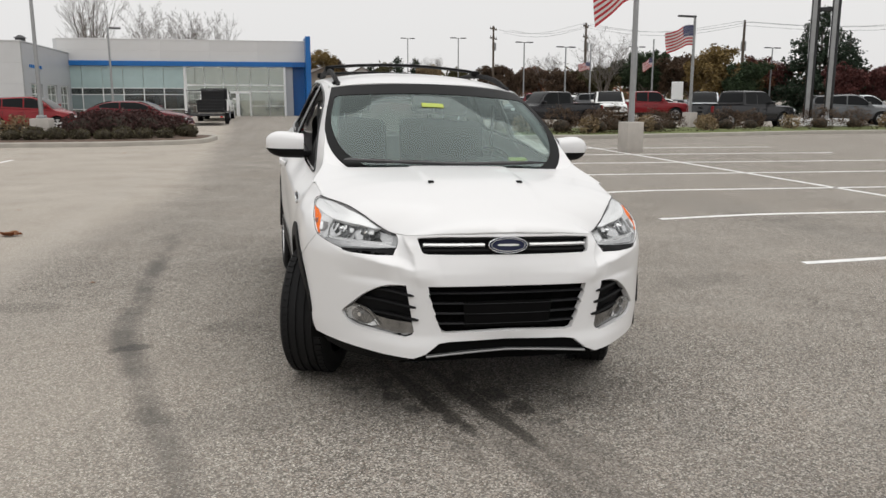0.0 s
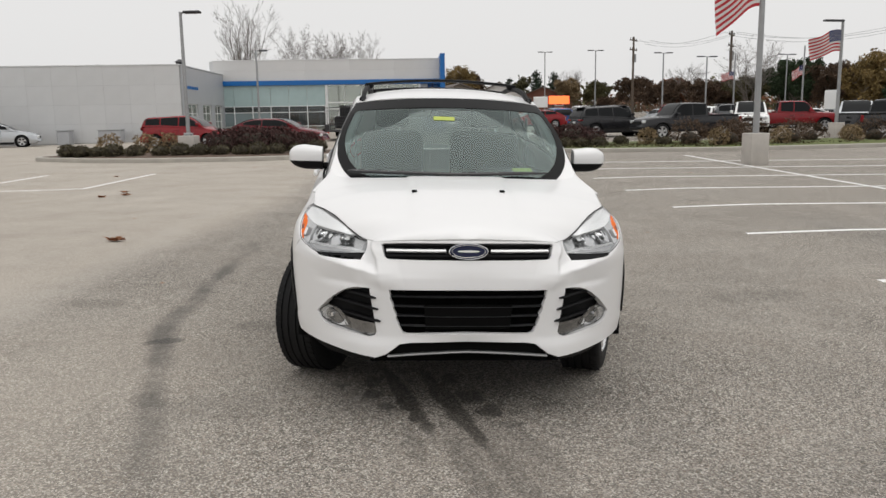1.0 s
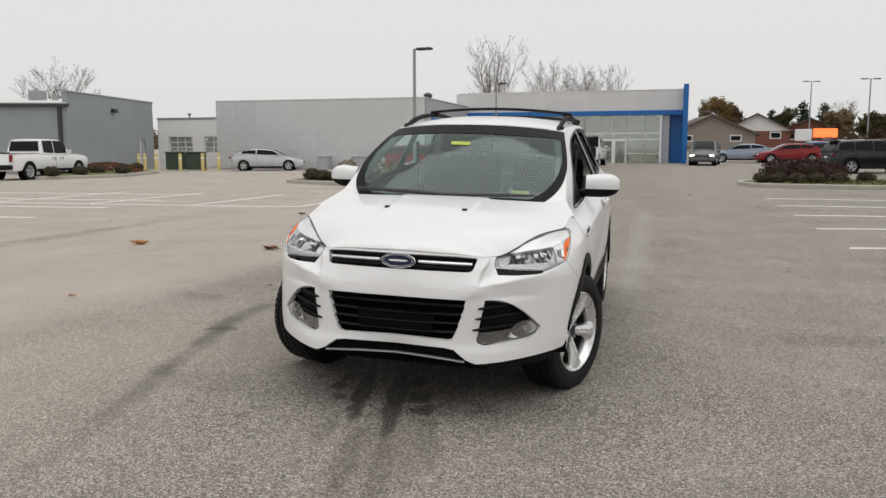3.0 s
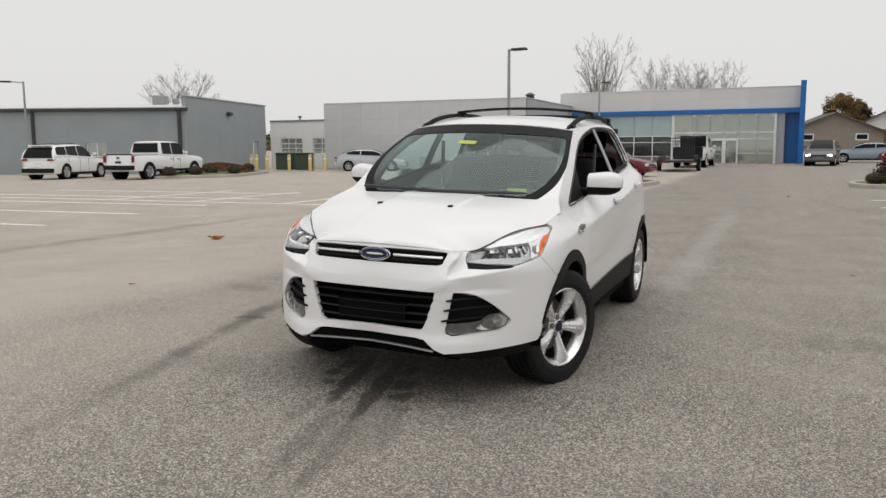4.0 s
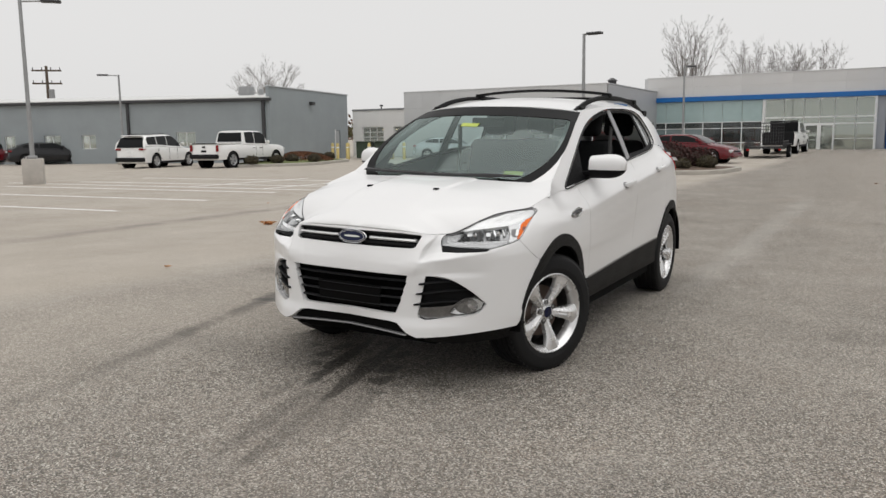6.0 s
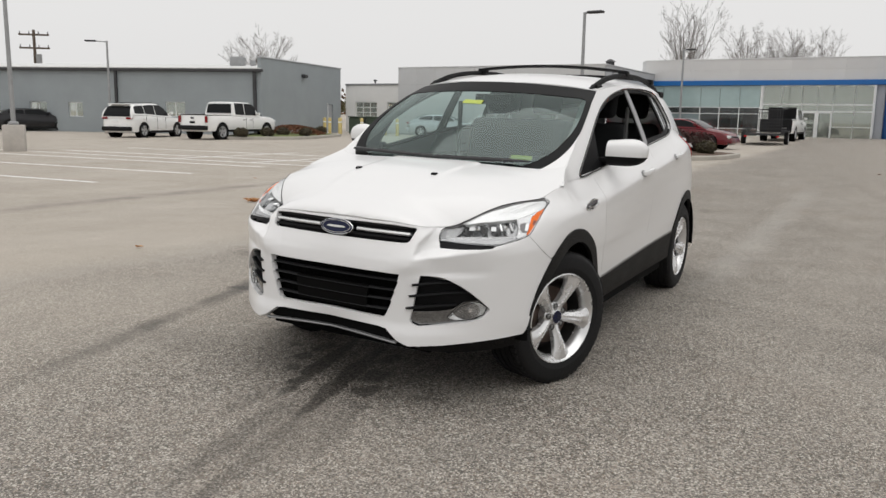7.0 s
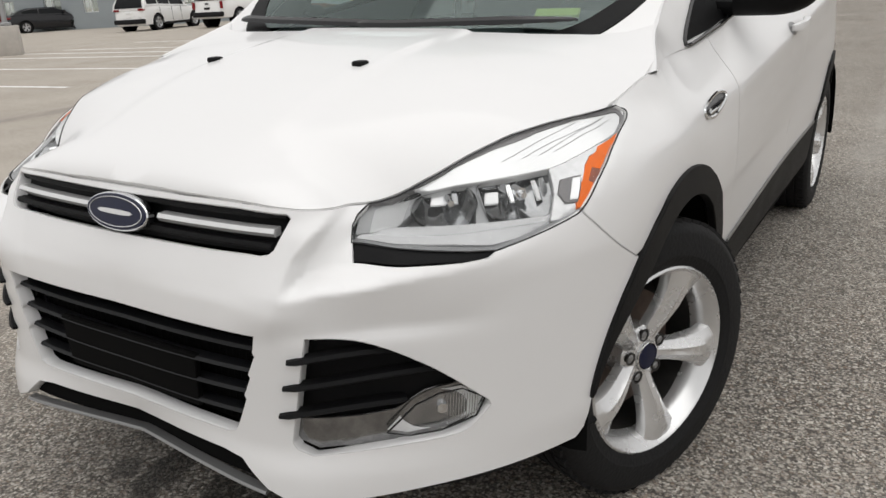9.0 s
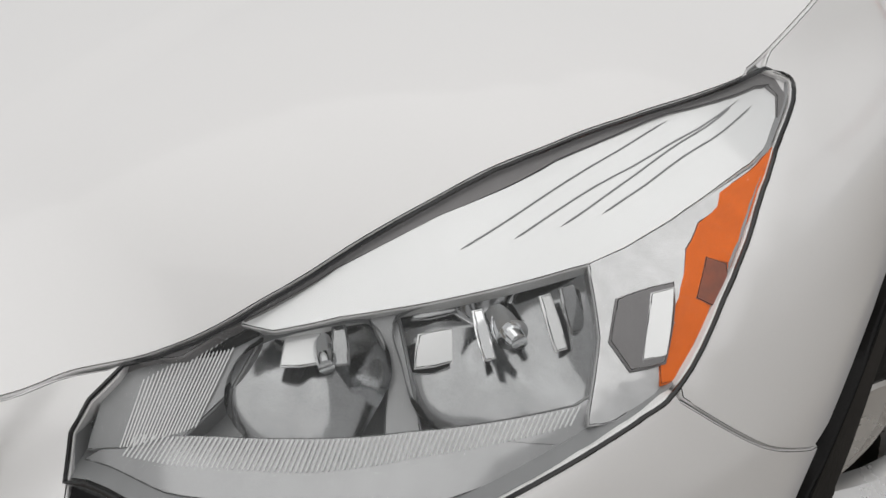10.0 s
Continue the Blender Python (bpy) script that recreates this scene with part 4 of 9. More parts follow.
# the sharp ridge that sweeps back under the lamp, and the upright edge beside the grille: flat cheeks that meet in an edge
RIDGE = [(0.424, 0.704), (0.496, 0.719), (0.564, 0.728), (0.66, 0.740), (0.752, 0.752), (0.82, 0.761), (1.0, 0.79)]
UPRIGHT = [(0.39, 0.60), (0.40, 0.632), (0.424, 0.704), (0.444, 0.764), (0.480, 0.803), (0.524, 0.833)]
for i, s in enumerate(SS):
    a = float(sstep(0.40, 0.43, s) * (1 - sstep(0.62, 0.98, s)))
    zc = np.interp(s, *zip(*RIDGE))
    if a > 0:
        lo, hi = np.interp([zc - 0.08, zc + 0.05], ZZ, DEPTH[i])
        cut_ = np.interp(ZZ, [zc - 0.08, zc, zc + 0.05], [lo, np.interp(zc, ZZ, DEPTH[i]) - 0.006 - 0.022 * float(sstep(0.43, 0.58, s)), hi])
        band = (ZZ > zc - 0.08) & (ZZ < zc + 0.05)
        DEPTH[i] = np.where(band, DEPTH[i] * (1 - a) + cut_ * a, DEPTH[i])
for j, z in enumerate(ZZ):
    a = float(sstep(0.62, 0.68, z) * (1 - sstep(0.80, 0.84, z)))
    if a > 0:
        sc = np.interp(z, *zip(*[(q, p) for p, q in UPRIGHT]))
        lo, hi = np.interp([sc - 0.11, sc + 0.09], SS, DEPTH[:, j])
        cut_ = np.interp(SS, [sc - 0.11, sc, sc + 0.09], [lo, np.interp(sc, SS, DEPTH[:, j]) - 0.014, hi])
        band = (SS > sc - 0.11) & (SS < sc + 0.09)
        DEPTH[:, j] = np.where(band, DEPTH[:, j] * (1 - a) + cut_ * a, DEPTH[:, j])
# the sunk facet between the upright edge and the lamp, over a shelf that faces upwards
for i, s in enumerate(SS):
    if 0.40 < s < 0.66:
        zc = np.interp(s, *zip(*RIDGE))
        su = np.interp(ZZ, *zip(*[(q, p) for p, q in UPRIGHT]))
        sunk = 0.034 * sstep(-0.004, 0.024, s - su) * float(1 - sstep(0.55, 0.65, s))
        DEPTH[i] += sunk * np.clip((ZZ - zc) / 0.020, 0, 1) * (1 - 0.80 * np.clip((ZZ - zc - 0.020) / (0.84 - zc - 0.020), 0, 1))
# the head lamps lie back from the bumper
for i, s in enumerate(SS):
    back = float(pchip([0.0, 0.44, 0.56, 0.66, 1.02, 1.12, 1.18, 1.25, 1.40, SS[-1]], [0, 0.0, 0.05, 0.080, 0.084, 0.066, 0.042, 0.018, 0.0, 0.0], [s])[0])
    foot_z = np.interp(s, [0.5, 0.82, 0.97, 1.0, 1.07, 1.16, 1.26], [0.772, 0.772, 0.803, 0.818, 0.865, 0.905, 0.93])
    DEPTH[i] += back * np.clip((ZZ - foot_z) / max(TOPZ[i] - foot_z, 0.03), 0, 1.4)

# the edges are a little rounded
for _ in range(1):
    k1 = (SS > 0.30) & (SS < 1.10)
    soft = DEPTH.copy()
    soft[:, 1:-1] = (DEPTH[:, :-2] + 2 * DEPTH[:, 1:-1] + DEPTH[:, 2:]) / 4
    soft[1:-1] = (soft[:-2] + 2 * soft[1:-1] + soft[2:]) / 4
    DEPTH[k1] = soft[k1]


def skin(s, z, deep=0.0):
    """A place on the body's skin, or some way inside it."""
    sign = 1 if s >= 0 else -1
    f = min(abs(s) / 0.005, len(SS) - 1.001)
    i = int(f)
    u = f - i
    g = min(max((z - ZZ[0]) / 0.005, 0), len(ZZ) - 1.001)
    j = int(g)
    v = g - j
    d = (DEPTH[i, j] * (1 - u) + DEPTH[i + 1, j] * u) * (1 - v) + (DEPTH[i, j + 1] * (1 - u) + DEPTH[i + 1, j + 1] * u) * v + deep
    x, y = PX[i] * (1 - u) + PX[i + 1] * u, PY[i] * (1 - u) + PY[i + 1] * u
    nx, ny = NX[i] * (1 - u) + NX[i + 1] * u, NY[i] * (1 - u) + NY[i + 1] * u
    return Vector((sign * (x + nx * d), y + ny * d, z))


def flat(x, y, z):
    """The (length, height) of a place on the skin."""
    j = int(round((z - ZZ[0]) / 0.005))
    d = DEPTH[:, min(max(j, 0), len(ZZ) - 1)]
    return float(SS[np.argmin((PX + NX * d - x) ** 2 + (PY + NY * d - y) ** 2)]), z


def resampled(loop, step):
    out = []
    for a, b in zip(loop, loop[1:] + loop[:1]):
        n = max(1, int(math.ceil(math.hypot(b[0] - a[0], b[1] - a[1]) / step)))
        out += [(a[0] + (b[0] - a[0]) * k / n, a[1] + (b[1] - a[1]) * k / n) for k in range(n)]
    return out


def inside(poly, p):
    """Which of the places p lie in the polygon."""
    poly = np.asarray(poly)
    hit = np.zeros(len(p), bool)
    for (x0, y0), (x1, y1) in zip(poly, np.roll(poly, -1, axis=0)):
        if y0 == y1:
            continue
        c = (y0 > p[:, 1]) != (y1 > p[:, 1])
        hit ^= c & (p[:, 0] < (x1 - x0) * (p[:, 1] - y0) / (y1 - y0) + x0)
    return hit


def curved(points, n=8, closed=False):
    """A soft line through a few places."""
    pts = [Vector(p) for p in points]
    out = []
    m = len(pts)
    for k in range(m if closed else m - 1):
        p1, p2 = pts[k], pts[(k + 1) % m]
        p0 = pts[k - 1] if k or closed else p1
        p3 = pts[(k + 2) % m] if k + 2 < m or closed else p2
        for i in range(n):
            t = i / n
            out.append(tuple(0.5 * (2 * p1 + (p2 - p0) * t + (2 * p0 - 5 * p1 + 4 * p2 - p3) * t * t + (3 * p1 - p0 - 3 * p2 + p3) * t ** 3)))
    if not closed:
        out.append(tuple(pts[-1]))
    return out


from mathutils.geometry import delaunay_2d_cdt


def patch(outer, fn, holes=(), step=0.03, mirror=False, lip=0.012, round_lip=True, lines=()):
    """A sheet over the flat outline outer, less the holes, carried to space by fn; its edges are turned inwards by lip."""
    loops = [resampled(list(outer), step * 0.8)] + [resampled(list(h), step * 0.8) for h in holes]
    verts, edges = [], []
    for lp in loops:
        k = len(verts)
        verts += lp
        edges += [(k + i, k + (i + 1) % len(lp)) for i in range(len(lp))]
    for ln in lines:
        k = len(verts)
        pts = [p for a, b in zip(ln, ln[1:]) for p in resampled([a, b], step * 0.8)[:max(1, int(math.ceil(math.hypot(b[0] - a[0], b[1] - a[1]) / step / 0.8)))]] + [ln[-1]]
        verts += pts
        edges += [(k + i, k + i + 1) for i in range(len(pts) - 1)]
    rim = np.array(verts)
    lo, hi = np.array(outer).min(0), np.array(outer).max(0)
    gx, gy = np.meshgrid(np.arange(lo[0] + step / 2, hi[0], step), np.arange(lo[1] + step / 2, hi[1], step))
    grid = np.stack([gx.ravel(), gy.ravel()], 1)
    keep = inside(outer, grid)
    for h in holes:
        keep &= ~inside(h, grid)
    grid = grid[keep]
    if len(grid):
        near = np.full(len(grid), 9.0)
        for part_ in np.array_split(rim, max(1, len(rim) // 60)):
            near = np.minimum(near, np.hypot(grid[:, None, 0] - part_[None, :, 0], grid[:, None, 1] - part_[None, :, 1]).min(1))
        grid = grid[near > step * 0.45]
    allv = [Vector(v) for v in verts] + [Vector(v) for v in grid]
    out = delaunay_2d_cdt(allv, edges, [], 0, 1e-5)
    vs, faces = out[0], out[2]
    flatv = np.array([tuple(v) for v in vs])
    tri = np.array([f for f in faces if len(f) == 3])
    mid = flatv[tri].mean(1)
    keep = inside(outer, mid)
    for h in holes:
        keep &= ~inside(h, mid)
    bm = bmesh.new()
    slope = bm.verts.layers.float_vector.new("nrm")
    made = {}

    def vert(k):
        if k not in made:
            a, b = flatv[k]
            made[k] = bm.verts.new(fn(a, b))
            h = 0.003
            n = (Vector(fn(a + h, b)) - Vector(fn(a - h, b))).cross(Vector(fn(a, b + h)) - Vector(fn(a, b - h)))
            made[k][slope] = n.normalized()
        return made[k]
    for f in tri[keep]:
        try:
            bm.faces.new([vert(k) for k in f])
        except ValueError:
            pass
    if mirror:
        copy = bmesh.ops.duplicate(bm, geom=list(bm.verts) + list(bm.edges) + list(bm.faces))["geom"]
        bmesh.ops.scale(bm, vec=(-1, 1, 1), verts=[g for g in copy if isinstance(g, bmesh.types.BMVert)])
        for v in [g for g in copy if isinstance(g, bmesh.types.BMVert)]:
            v[slope] = Vector((-v[slope].x, v[slope].y, v[slope].z))
        bmesh.ops.reverse_faces(bm, faces=[g for g in copy if isinstance(g, bmesh.types.BMFace)])
        bmesh.ops.remove_doubles(bm, verts=[v for v in bm.verts if abs(v.co.x) < 0.002], dist=0.004)
    bm.normal_update()
    if lip:
        turn_in(bm, lip, round_lip)
    return bm


def turn_in(bm, deep, rounded_=True, skip=None):
    """Turns the open edges of a sheet inwards, over a small rounding."""
    bm.normal_update()
    slope = bm.verts.layers.float_vector.get("nrm")
    open_edges = [e for e in bm.edges if len(e.link_faces) == 1 and not (skip and skip((e.verts[0].co + e.verts[1].co) / 2))]
    out, nor = {}, {}
    for e in open_edges:
        f = e.link_faces[0]
        away = (e.verts[0].co + e.verts[1].co) / 2 - f.calc_center_median()
        d = (e.verts[1].co - e.verts[0].co).normalized()
        away = (away - d * away.dot(d)).normalized()
        for v in e.verts:
            out[v] = out.get(v, Vector()) + away
            nor[v] = v.normal.copy()
    steps = ((0.0012, 0.0004), (0.0022, 0.0014), (0.0028, 0.0032), (0.0028, deep)) if rounded_ else ((0.0, deep),)
    last = {v: v for v in out}
    for a, b in steps:
        ring = {v: bm.verts.new(v.co + out[v].normalized() * a - nor[v] * b) for v in out}
        if slope is not None:
            k = min(1.0, b / 0.0032)
            for v, w in ring.items():
                w[slope] = (nor[v] * (1 - k) + out[v].normalized() * max(k, 0.05)).normalized()
        for e in open_edges:
            f = e.link_faces[0]
            i, j = e.verts
            # keep the winding of the sheet
            order = [lp.vert for lp in f.loops] if f.is_valid else [i, j]
            k = order.index(i)
            if order[(k + 1) % len(order)] is not j:
                i, j = j, i
            bm.faces.new((last[j], last[i], ring[i], ring[j]))
        last = ring
    bm.normal_update()


def facing(bm, out_from):
    """Makes a sheet's faces look away from a place."""
    bm.normal_update()
    c = Vector(out_from)
    score = sum((f.calc_center_median() - c).dot(f.normal) * f.calc_area() for f in bm.faces)
    if score < 0:
        bmesh.ops.reverse_faces(bm, faces=bm.faces)
    return bm


def panel(name, outer, fn, material_, parent, holes=(), step=0.03, mirror=True, lip=0.012, label="", skip=None, lines=()):
    bm = patch(outer, fn, holes, step, mirror, 0, True, lines)
    facing(bm, (0, 2.2, 0.7))
    if lip:
        turn_in(bm, lip, skip=skip)
    return part(name, bm, material_, parent, label, sharp=40)


def flipped(me):
    """Mirrors a mesh from left to right."""
    me.transform(Matrix.Scale(-1, 4, (1, 0, 0)))
    me.flip_normals()
    if "nrm" in me.attributes:
        v = np.zeros(len(me.vertices) * 3, np.float32)
        me.attributes["nrm"].data.foreach_get("vector", v)
        v[0::3] *= -1
        me.attributes["nrm"].data.foreach_set("vector", v)
        own_normals(me)


def pair(name, outer, fn, material_, parent, holes=(), step=0.03, lip=0.012, label="", skip=None, lines=()):
    """The same panel on both sides, two objects."""
    bm = facing(patch(outer, fn, holes, step, False, 0, True, lines), (0, 2.2, 0.7))
    if lip:
        turn_in(bm, lip, skip=skip)
    left = part(name, bm, material_, parent, label, sharp=40)
    right = new(name, left.data.copy())
    right.parent = parent
    flipped(right.data)
    if label:
        right["label"] = label
    return left, right


def mirrored(ob):
    """The mirror image of a part, on the other side of the car."""
    twin = new(ob.name, ob.data.copy())
    twin.parent = ob.parent
    twin.data.transform(ob.matrix_basis)
    flipped(twin.data)
    if "label" in ob:
        twin["label"] = ob["label"]
    return twin


CAR = thing("white_suv", "clean white compact crossover car with black roof rails, front wheels turned", "car", LEAN)
AXLE_F, AXLE_R, HUB_Z = 0.87, 3.56, 0.338


def arch(y0, r, z0=HUB_Z, n=28, squash=1.0):
    """A wheel arch drawn on the skin."""
    c = plan_s(0.885, y0)
    return [(c + r * math.cos(math.pi * k / n) * squash, max(z0 + r * math.sin(math.pi * k / n), 0.2)) for k in range(n + 1)]


# outlines on the skin (left half), from a few corners
HEADLAMP = [(0.553, 0.780), (0.556, 0.806), (0.568, 0.821), (0.592, top_z(0.592) - 0.0015)]
HEADLAMP += [(s, top_z(s) - 0.0015) for s in np.linspace(0.62, 1.24, 20)]
HEADLAMP += [(1.268, 0.9595)]
HEADLAMP += curved([(1.283, 0.952), (1.277, 0.941), (1.164, 0.911), (1.070, 0.866), (1.002, 0.816), (0.972, 0.803), (0.905, 0.787), (0.815, 0.770)], 5)
LAMP_STRIP = [(0.556, 0.755), (0.559, 0.777), (0.70, 0.773), (0.80, 0.769), (0.828, 0.767), (0.80, 0.763), (0.752, 0.7595)]
LAMP_HOLE = [(0.554, 0.752)] + HEADLAMP
UPPER_GRILLE = [(-0.3, 0.846), (0.30, 0.8445), (0.425, 0.839), (0.436, 0.832), (0.405, 0.780), (0.392, 0.772), (0.37, 0.768), (0.25, 0.766), (-0.3, 0.764)]
LOWER_GRILLE = [(-0.3, 0.633), (0.372, 0.636), (0.364, 0.600), (0.368, 0.594), (0.349, 0.555), (0.353, 0.549), (0.335, 0.510), (0.339, 0.504), (0.318, 0.455), (0.306, 0.432), (0.285, 0.424), (-0.3, 0.420)]
FOG = curved([flat(0.459, 0.044, 0.637), flat(0.55, 0.1, 0.630), flat(0.64, 0.17, 0.572), flat(0.713, 0.243, 0.490)], 6) + \
    curved([flat(0.716, 0.246, 0.478), flat(0.690, 0.22, 0.438), flat(0.655, 0.185, 0.424), flat(0.55, 0.1, 0.413), flat(0.46, 0.045, 0.405)], 4) + \
    [flat(0.432, 0.034, 0.415), flat(0.424, 0.03, 0.430)]
SHUT_A, SHUT_B = (1.000, 0.806), flat(0.889, 0.556, 0.690)

# --- front bumper
LOW = [(0.0, 0.388), (0.27, 0.388), (0.318, 0.382), (0.376, 0.336), (plan_s(0.42, 0.03), 0.316), (plan_s(0.55, 0.1), 0.322), (plan_s(0.715, 0.24), 0.338), (plan_s(0.885, AXLE_F) - 0.475, 0.349)]
arch_f = arch(AXLE_F, 0.452, n=40)
arch_front = [p for p in arch_f if p[0] < plan_s(0.885, AXLE_F)][::-1]          # from the bumper's foot upwards
arch_front = sorted(arch_front, key=lambda p: p[1])
bump_arch = [p for p in arch_front if 0.36 < p[1] < SHUT_B[1] - 0.004]
g = 0.0022
bumper_outline = LOW + bump_arch + [(SHUT_B[0] - g, SHUT_B[1] - g)] + curved([(SHUT_B[0] - g, SHUT_B[1] - g), ((SHUT_A[0] + SHUT_B[0]) / 2 - g, (SHUT_A[1] + SHUT_B[1]) / 2 - 0.012), (SHUT_A[0] - g, SHUT_A[1] - g)], 5)[1:]
bumper_outline += HEADLAMP[46:] + [(0.795, 0.760), (0.752, 0.7565)] + LAMP_HOLE[:5]
bumper_outline += [(s, top_z(s) - 0.003) for s in np.linspace(0.58, 0.0, 18)]
panel("front_bumper", bumper_outline, skin, M_PAINT, CAR, [UPPER_GRILLE, LOWER_GRILLE, FOG], 0.0085, lip=0.03, label="white painted front bumper", lines=[RIDGE[:6], UPRIGHT[1:5]])

# --- front wings
DOOR_1, DOOR_2, DOOR_3 = plan_s(0.885, 1.40), plan_s(0.885, 2.43), plan_s(0.885, 3.33)
sill = lambda s: 0.452 + (s - DOOR_1) * 0.035
arch_back = sorted([p for p in arch_f if p[0] >= plan_s(0.885, AXLE_F)], key=lambda p: -p[1])
wing = [(SHUT_B[0] + g, SHUT_B[1] + g)] + [p for p in arch_front if p[1] > SHUT_B[1] + 0.006] + [p for p in arch_back if p[1] > 0.46] + [(DOOR_1 - g, 0.455)]
wing += [(DOOR_1 - g - 0.035 * sstep(0.46, 0.95, z) + 0.0, z) for z in np.linspace(0.5, top_z(DOOR_1) - 0.01, 10)]
wing += [(s, top_z(s)) for s in np.linspace(DOOR_1 - g - 0.0355, 1.29, 18)]
wing += HEADLAMP[24:46]
wing += [(SHUT_A[0] + g, SHUT_A[1] + g)] + curved([(SHUT_A[0] + g, SHUT_A[1] + g), ((SHUT_A[0] + SHUT_B[0]) / 2 + g, (SHUT_A[1] + SHUT_B[1]) / 2 - 0.008), (SHUT_B[0] + g, SHUT_B[1] + g)], 5)[1:-1]
BELT_EDGE = lambda c: c.y > 0.85 and abs(c.z - top_z(plan_s(0.885, c.y))) < 0.006
WING = wing

# --- doors and rear quarters
arch_r = arch(AXLE_R, 0.452, n=40)
arch_r_front = sorted([p for p in arch_r if p[0] < plan_s(0.882, AXLE_R)], key=lambda p: p[1])
arch_r_back = sorted([p for p in arch_r if p[0] >= plan_s(0.882, AXLE_R)], key=lambda p: -p[1])


def crease(a, b):
    """The long crease of the side, between two places along it, with a line on each side that keeps it crisp."""
    runs = []
    for off in (-0.012, 0.0, 0.012):
        runs.append([(s, float(np.interp(np.interp(s, SS, PY), *CREASE)) + off) for s in np.linspace(a, b, 12)])
    return runs


def edge_1(z):
    """The front edge of the front door leans a little."""
    return DOOR_1 + g - 0.035 * float(sstep(0.46, 0.95, z))


front_door = [(s, sill(s)) for s in np.linspace(edge_1(0.45), DOOR_2 - g, 12)] + [(DOOR_2 - g, z) for z in np.linspace(0.55, top_z(DOOR_2) - 0.001, 6)]
front_door += [(s, top_z(s) - 0.001) for s in np.linspace(DOOR_2 - 0.02, edge_1(1.0) + 0.0005, 12)] + [(edge_1(z), z) for z in np.linspace(1.0, 0.5, 8)]
pair("front_wing", WING, skin, M_PAINT, CAR, [], 0.020, skip=BELT_EDGE, lines=crease(plan_s(0.885, 1.2), DOOR_1 - 0.05))
pair("front_door", front_door, skin, M_PAINT, CAR, [], 0.026, skip=BELT_EDGE, lines=crease(DOOR_1 + 0.02, DOOR_2 - 0.02))
cut = [p for p in arch_r_front if p[1] > 0.525]
rear_door = [(s, sill(s)) for s in np.linspace(DOOR_2 + g, cut[0][0] - 0.004, 8)] + [p for p in cut if p[0] < DOOR_3 - 0.01]
rear_door += [(DOOR_3 - g, z) for z in np.linspace([p for p in cut if p[0] < DOOR_3 - 0.01][-1][1] + 0.02, top_z(DOOR_3) - 0.001, 5)]
rear_door += [(s, top_z(s) - 0.001) for s in np.linspace(DOOR_3 - 0.02, DOOR_2 + 0.003, 10)]
pair("rear_door", rear_door, skin, M_PAINT, CAR, [], 0.026, skip=BELT_EDGE, lines=crease(DOOR_2 + 0.02, DOOR_3 - 0.02))
last = float(SS[-1]) - 0.002
quarter = [(DOOR_3 + g, z) for z in np.linspace(top_z(DOOR_3) - 0.001, 0.80, 4)] + [p for p in arch_r_front if p[0] > DOOR_3 + 0.01] + [p for p in arch_r_back if p[1] > 0.36]
quarter += [(s, 0.36) for s in np.linspace(arch_r_back[-1][0] + 0.05, last, 10)] + [(s, top_z(s)) for s in np.linspace(last, DOOR_3 + 0.02, 24)]
pair("rear_quarter", quarter, skin, M_PAINT, CAR, [], 0.03, skip=BELT_EDGE, lines=crease(DOOR_3 + 0.02, plan_s(0.80, 4.0)))

# --- dark cladding: sills, arch lips, bumper foot
proud = lambda s, z: skin(s, z, -0.007)
sill_l = [(s, 0.305) for s in np.linspace(plan_s(0.885, AXLE_F + 0.36), plan_s(0.885, AXLE_R - 0.37), 14)]
sill_l += [(arch_r_front[k][0], arch_r_front[k][1]) for k in range(len(arch_r_front)) if 0.36 < arch_r_front[k][1] < 0.525]
sill_l += [(s, sill(s) - 0.004) for s in np.linspace(cut[0][0] - 0.006, plan_s(0.885, AXLE_F) + 0.452, 14)]
sill_l += [p for p in arch_back if 0.30 < p[1] < 0.44]
pair("sill_cladding", sill_l, proud, M_CLADDING, CAR, [], 0.04, label="charcoal plastic sill cladding")
for y0, low_f, low_b in ((AXLE_F, 0.42, 0.30), (AXLE_R, 0.40, 0.50)):
    outer = [p for p in arch(y0, 0.456, n=44)]
    c0 = plan_s(0.885, y0)
    inner = [(c0 + (p[0] - c0) * k, HUB_Z + (p[1] - HUB_Z) * k) for p in arch(y0, 0.392, n=40) for k in [1 + 0.15 * float(sstep(0.68, 0.43, p[1])) * (p[0] < c0)]]
    ring = [p for p in outer if p[1] > (low_b if p[0] > c0 else low_f)] + [p for p in inner[::-1] if p[1] > (low_b if p[0] > c0 else low_f)]
    pair("arch_trim", ring, lambda s, z: skin(s, z, -0.010), M_CLADDING, CAR, [], 0.03, lip=0.02, label="charcoal plastic arch trim")
foot = [(plan_s(0.46, 0.045), 0.312), (plan_s(0.55, 0.1), 0.318), (plan_s(0.715, 0.24), 0.334), (plan_s(0.885, AXLE_F) - 0.47, 0.347), (plan_s(0.885, AXLE_F) - 0.40, 0.350), (plan_s(0.885, AXLE_F) - 0.39, 0.27), (plan_s(0.80, 0.36), 0.258), (plan_s(0.6, 0.13), 0.255), (plan_s(0.46, 0.045), 0.28)]
pair("bumper_foot", foot, lambda s, z: skin(s, z, 0.02 + (0.34 - z) * 0.9), M_TRIM, CAR, [], 0.03, label="black plastic lower bumper lip")
bm = bmesh.new()
sweep(bm, [skin(s, 0.336 - 0.012 * (abs(s) / 0.37) ** 3, 0.012) for s in np.linspace(-0.372, 0.372, 31)], [(-0.010, -0.004), (0.010, -0.006), (0.013, -0.002), (0.010, 0.003), (-0.008, 0.004)])
part("chin_strip", bm, M_SATIN, CAR, "satin silver chin strip")
# a solid bar; the slot's shade is put into its near-black colour
bm = bmesh.new()
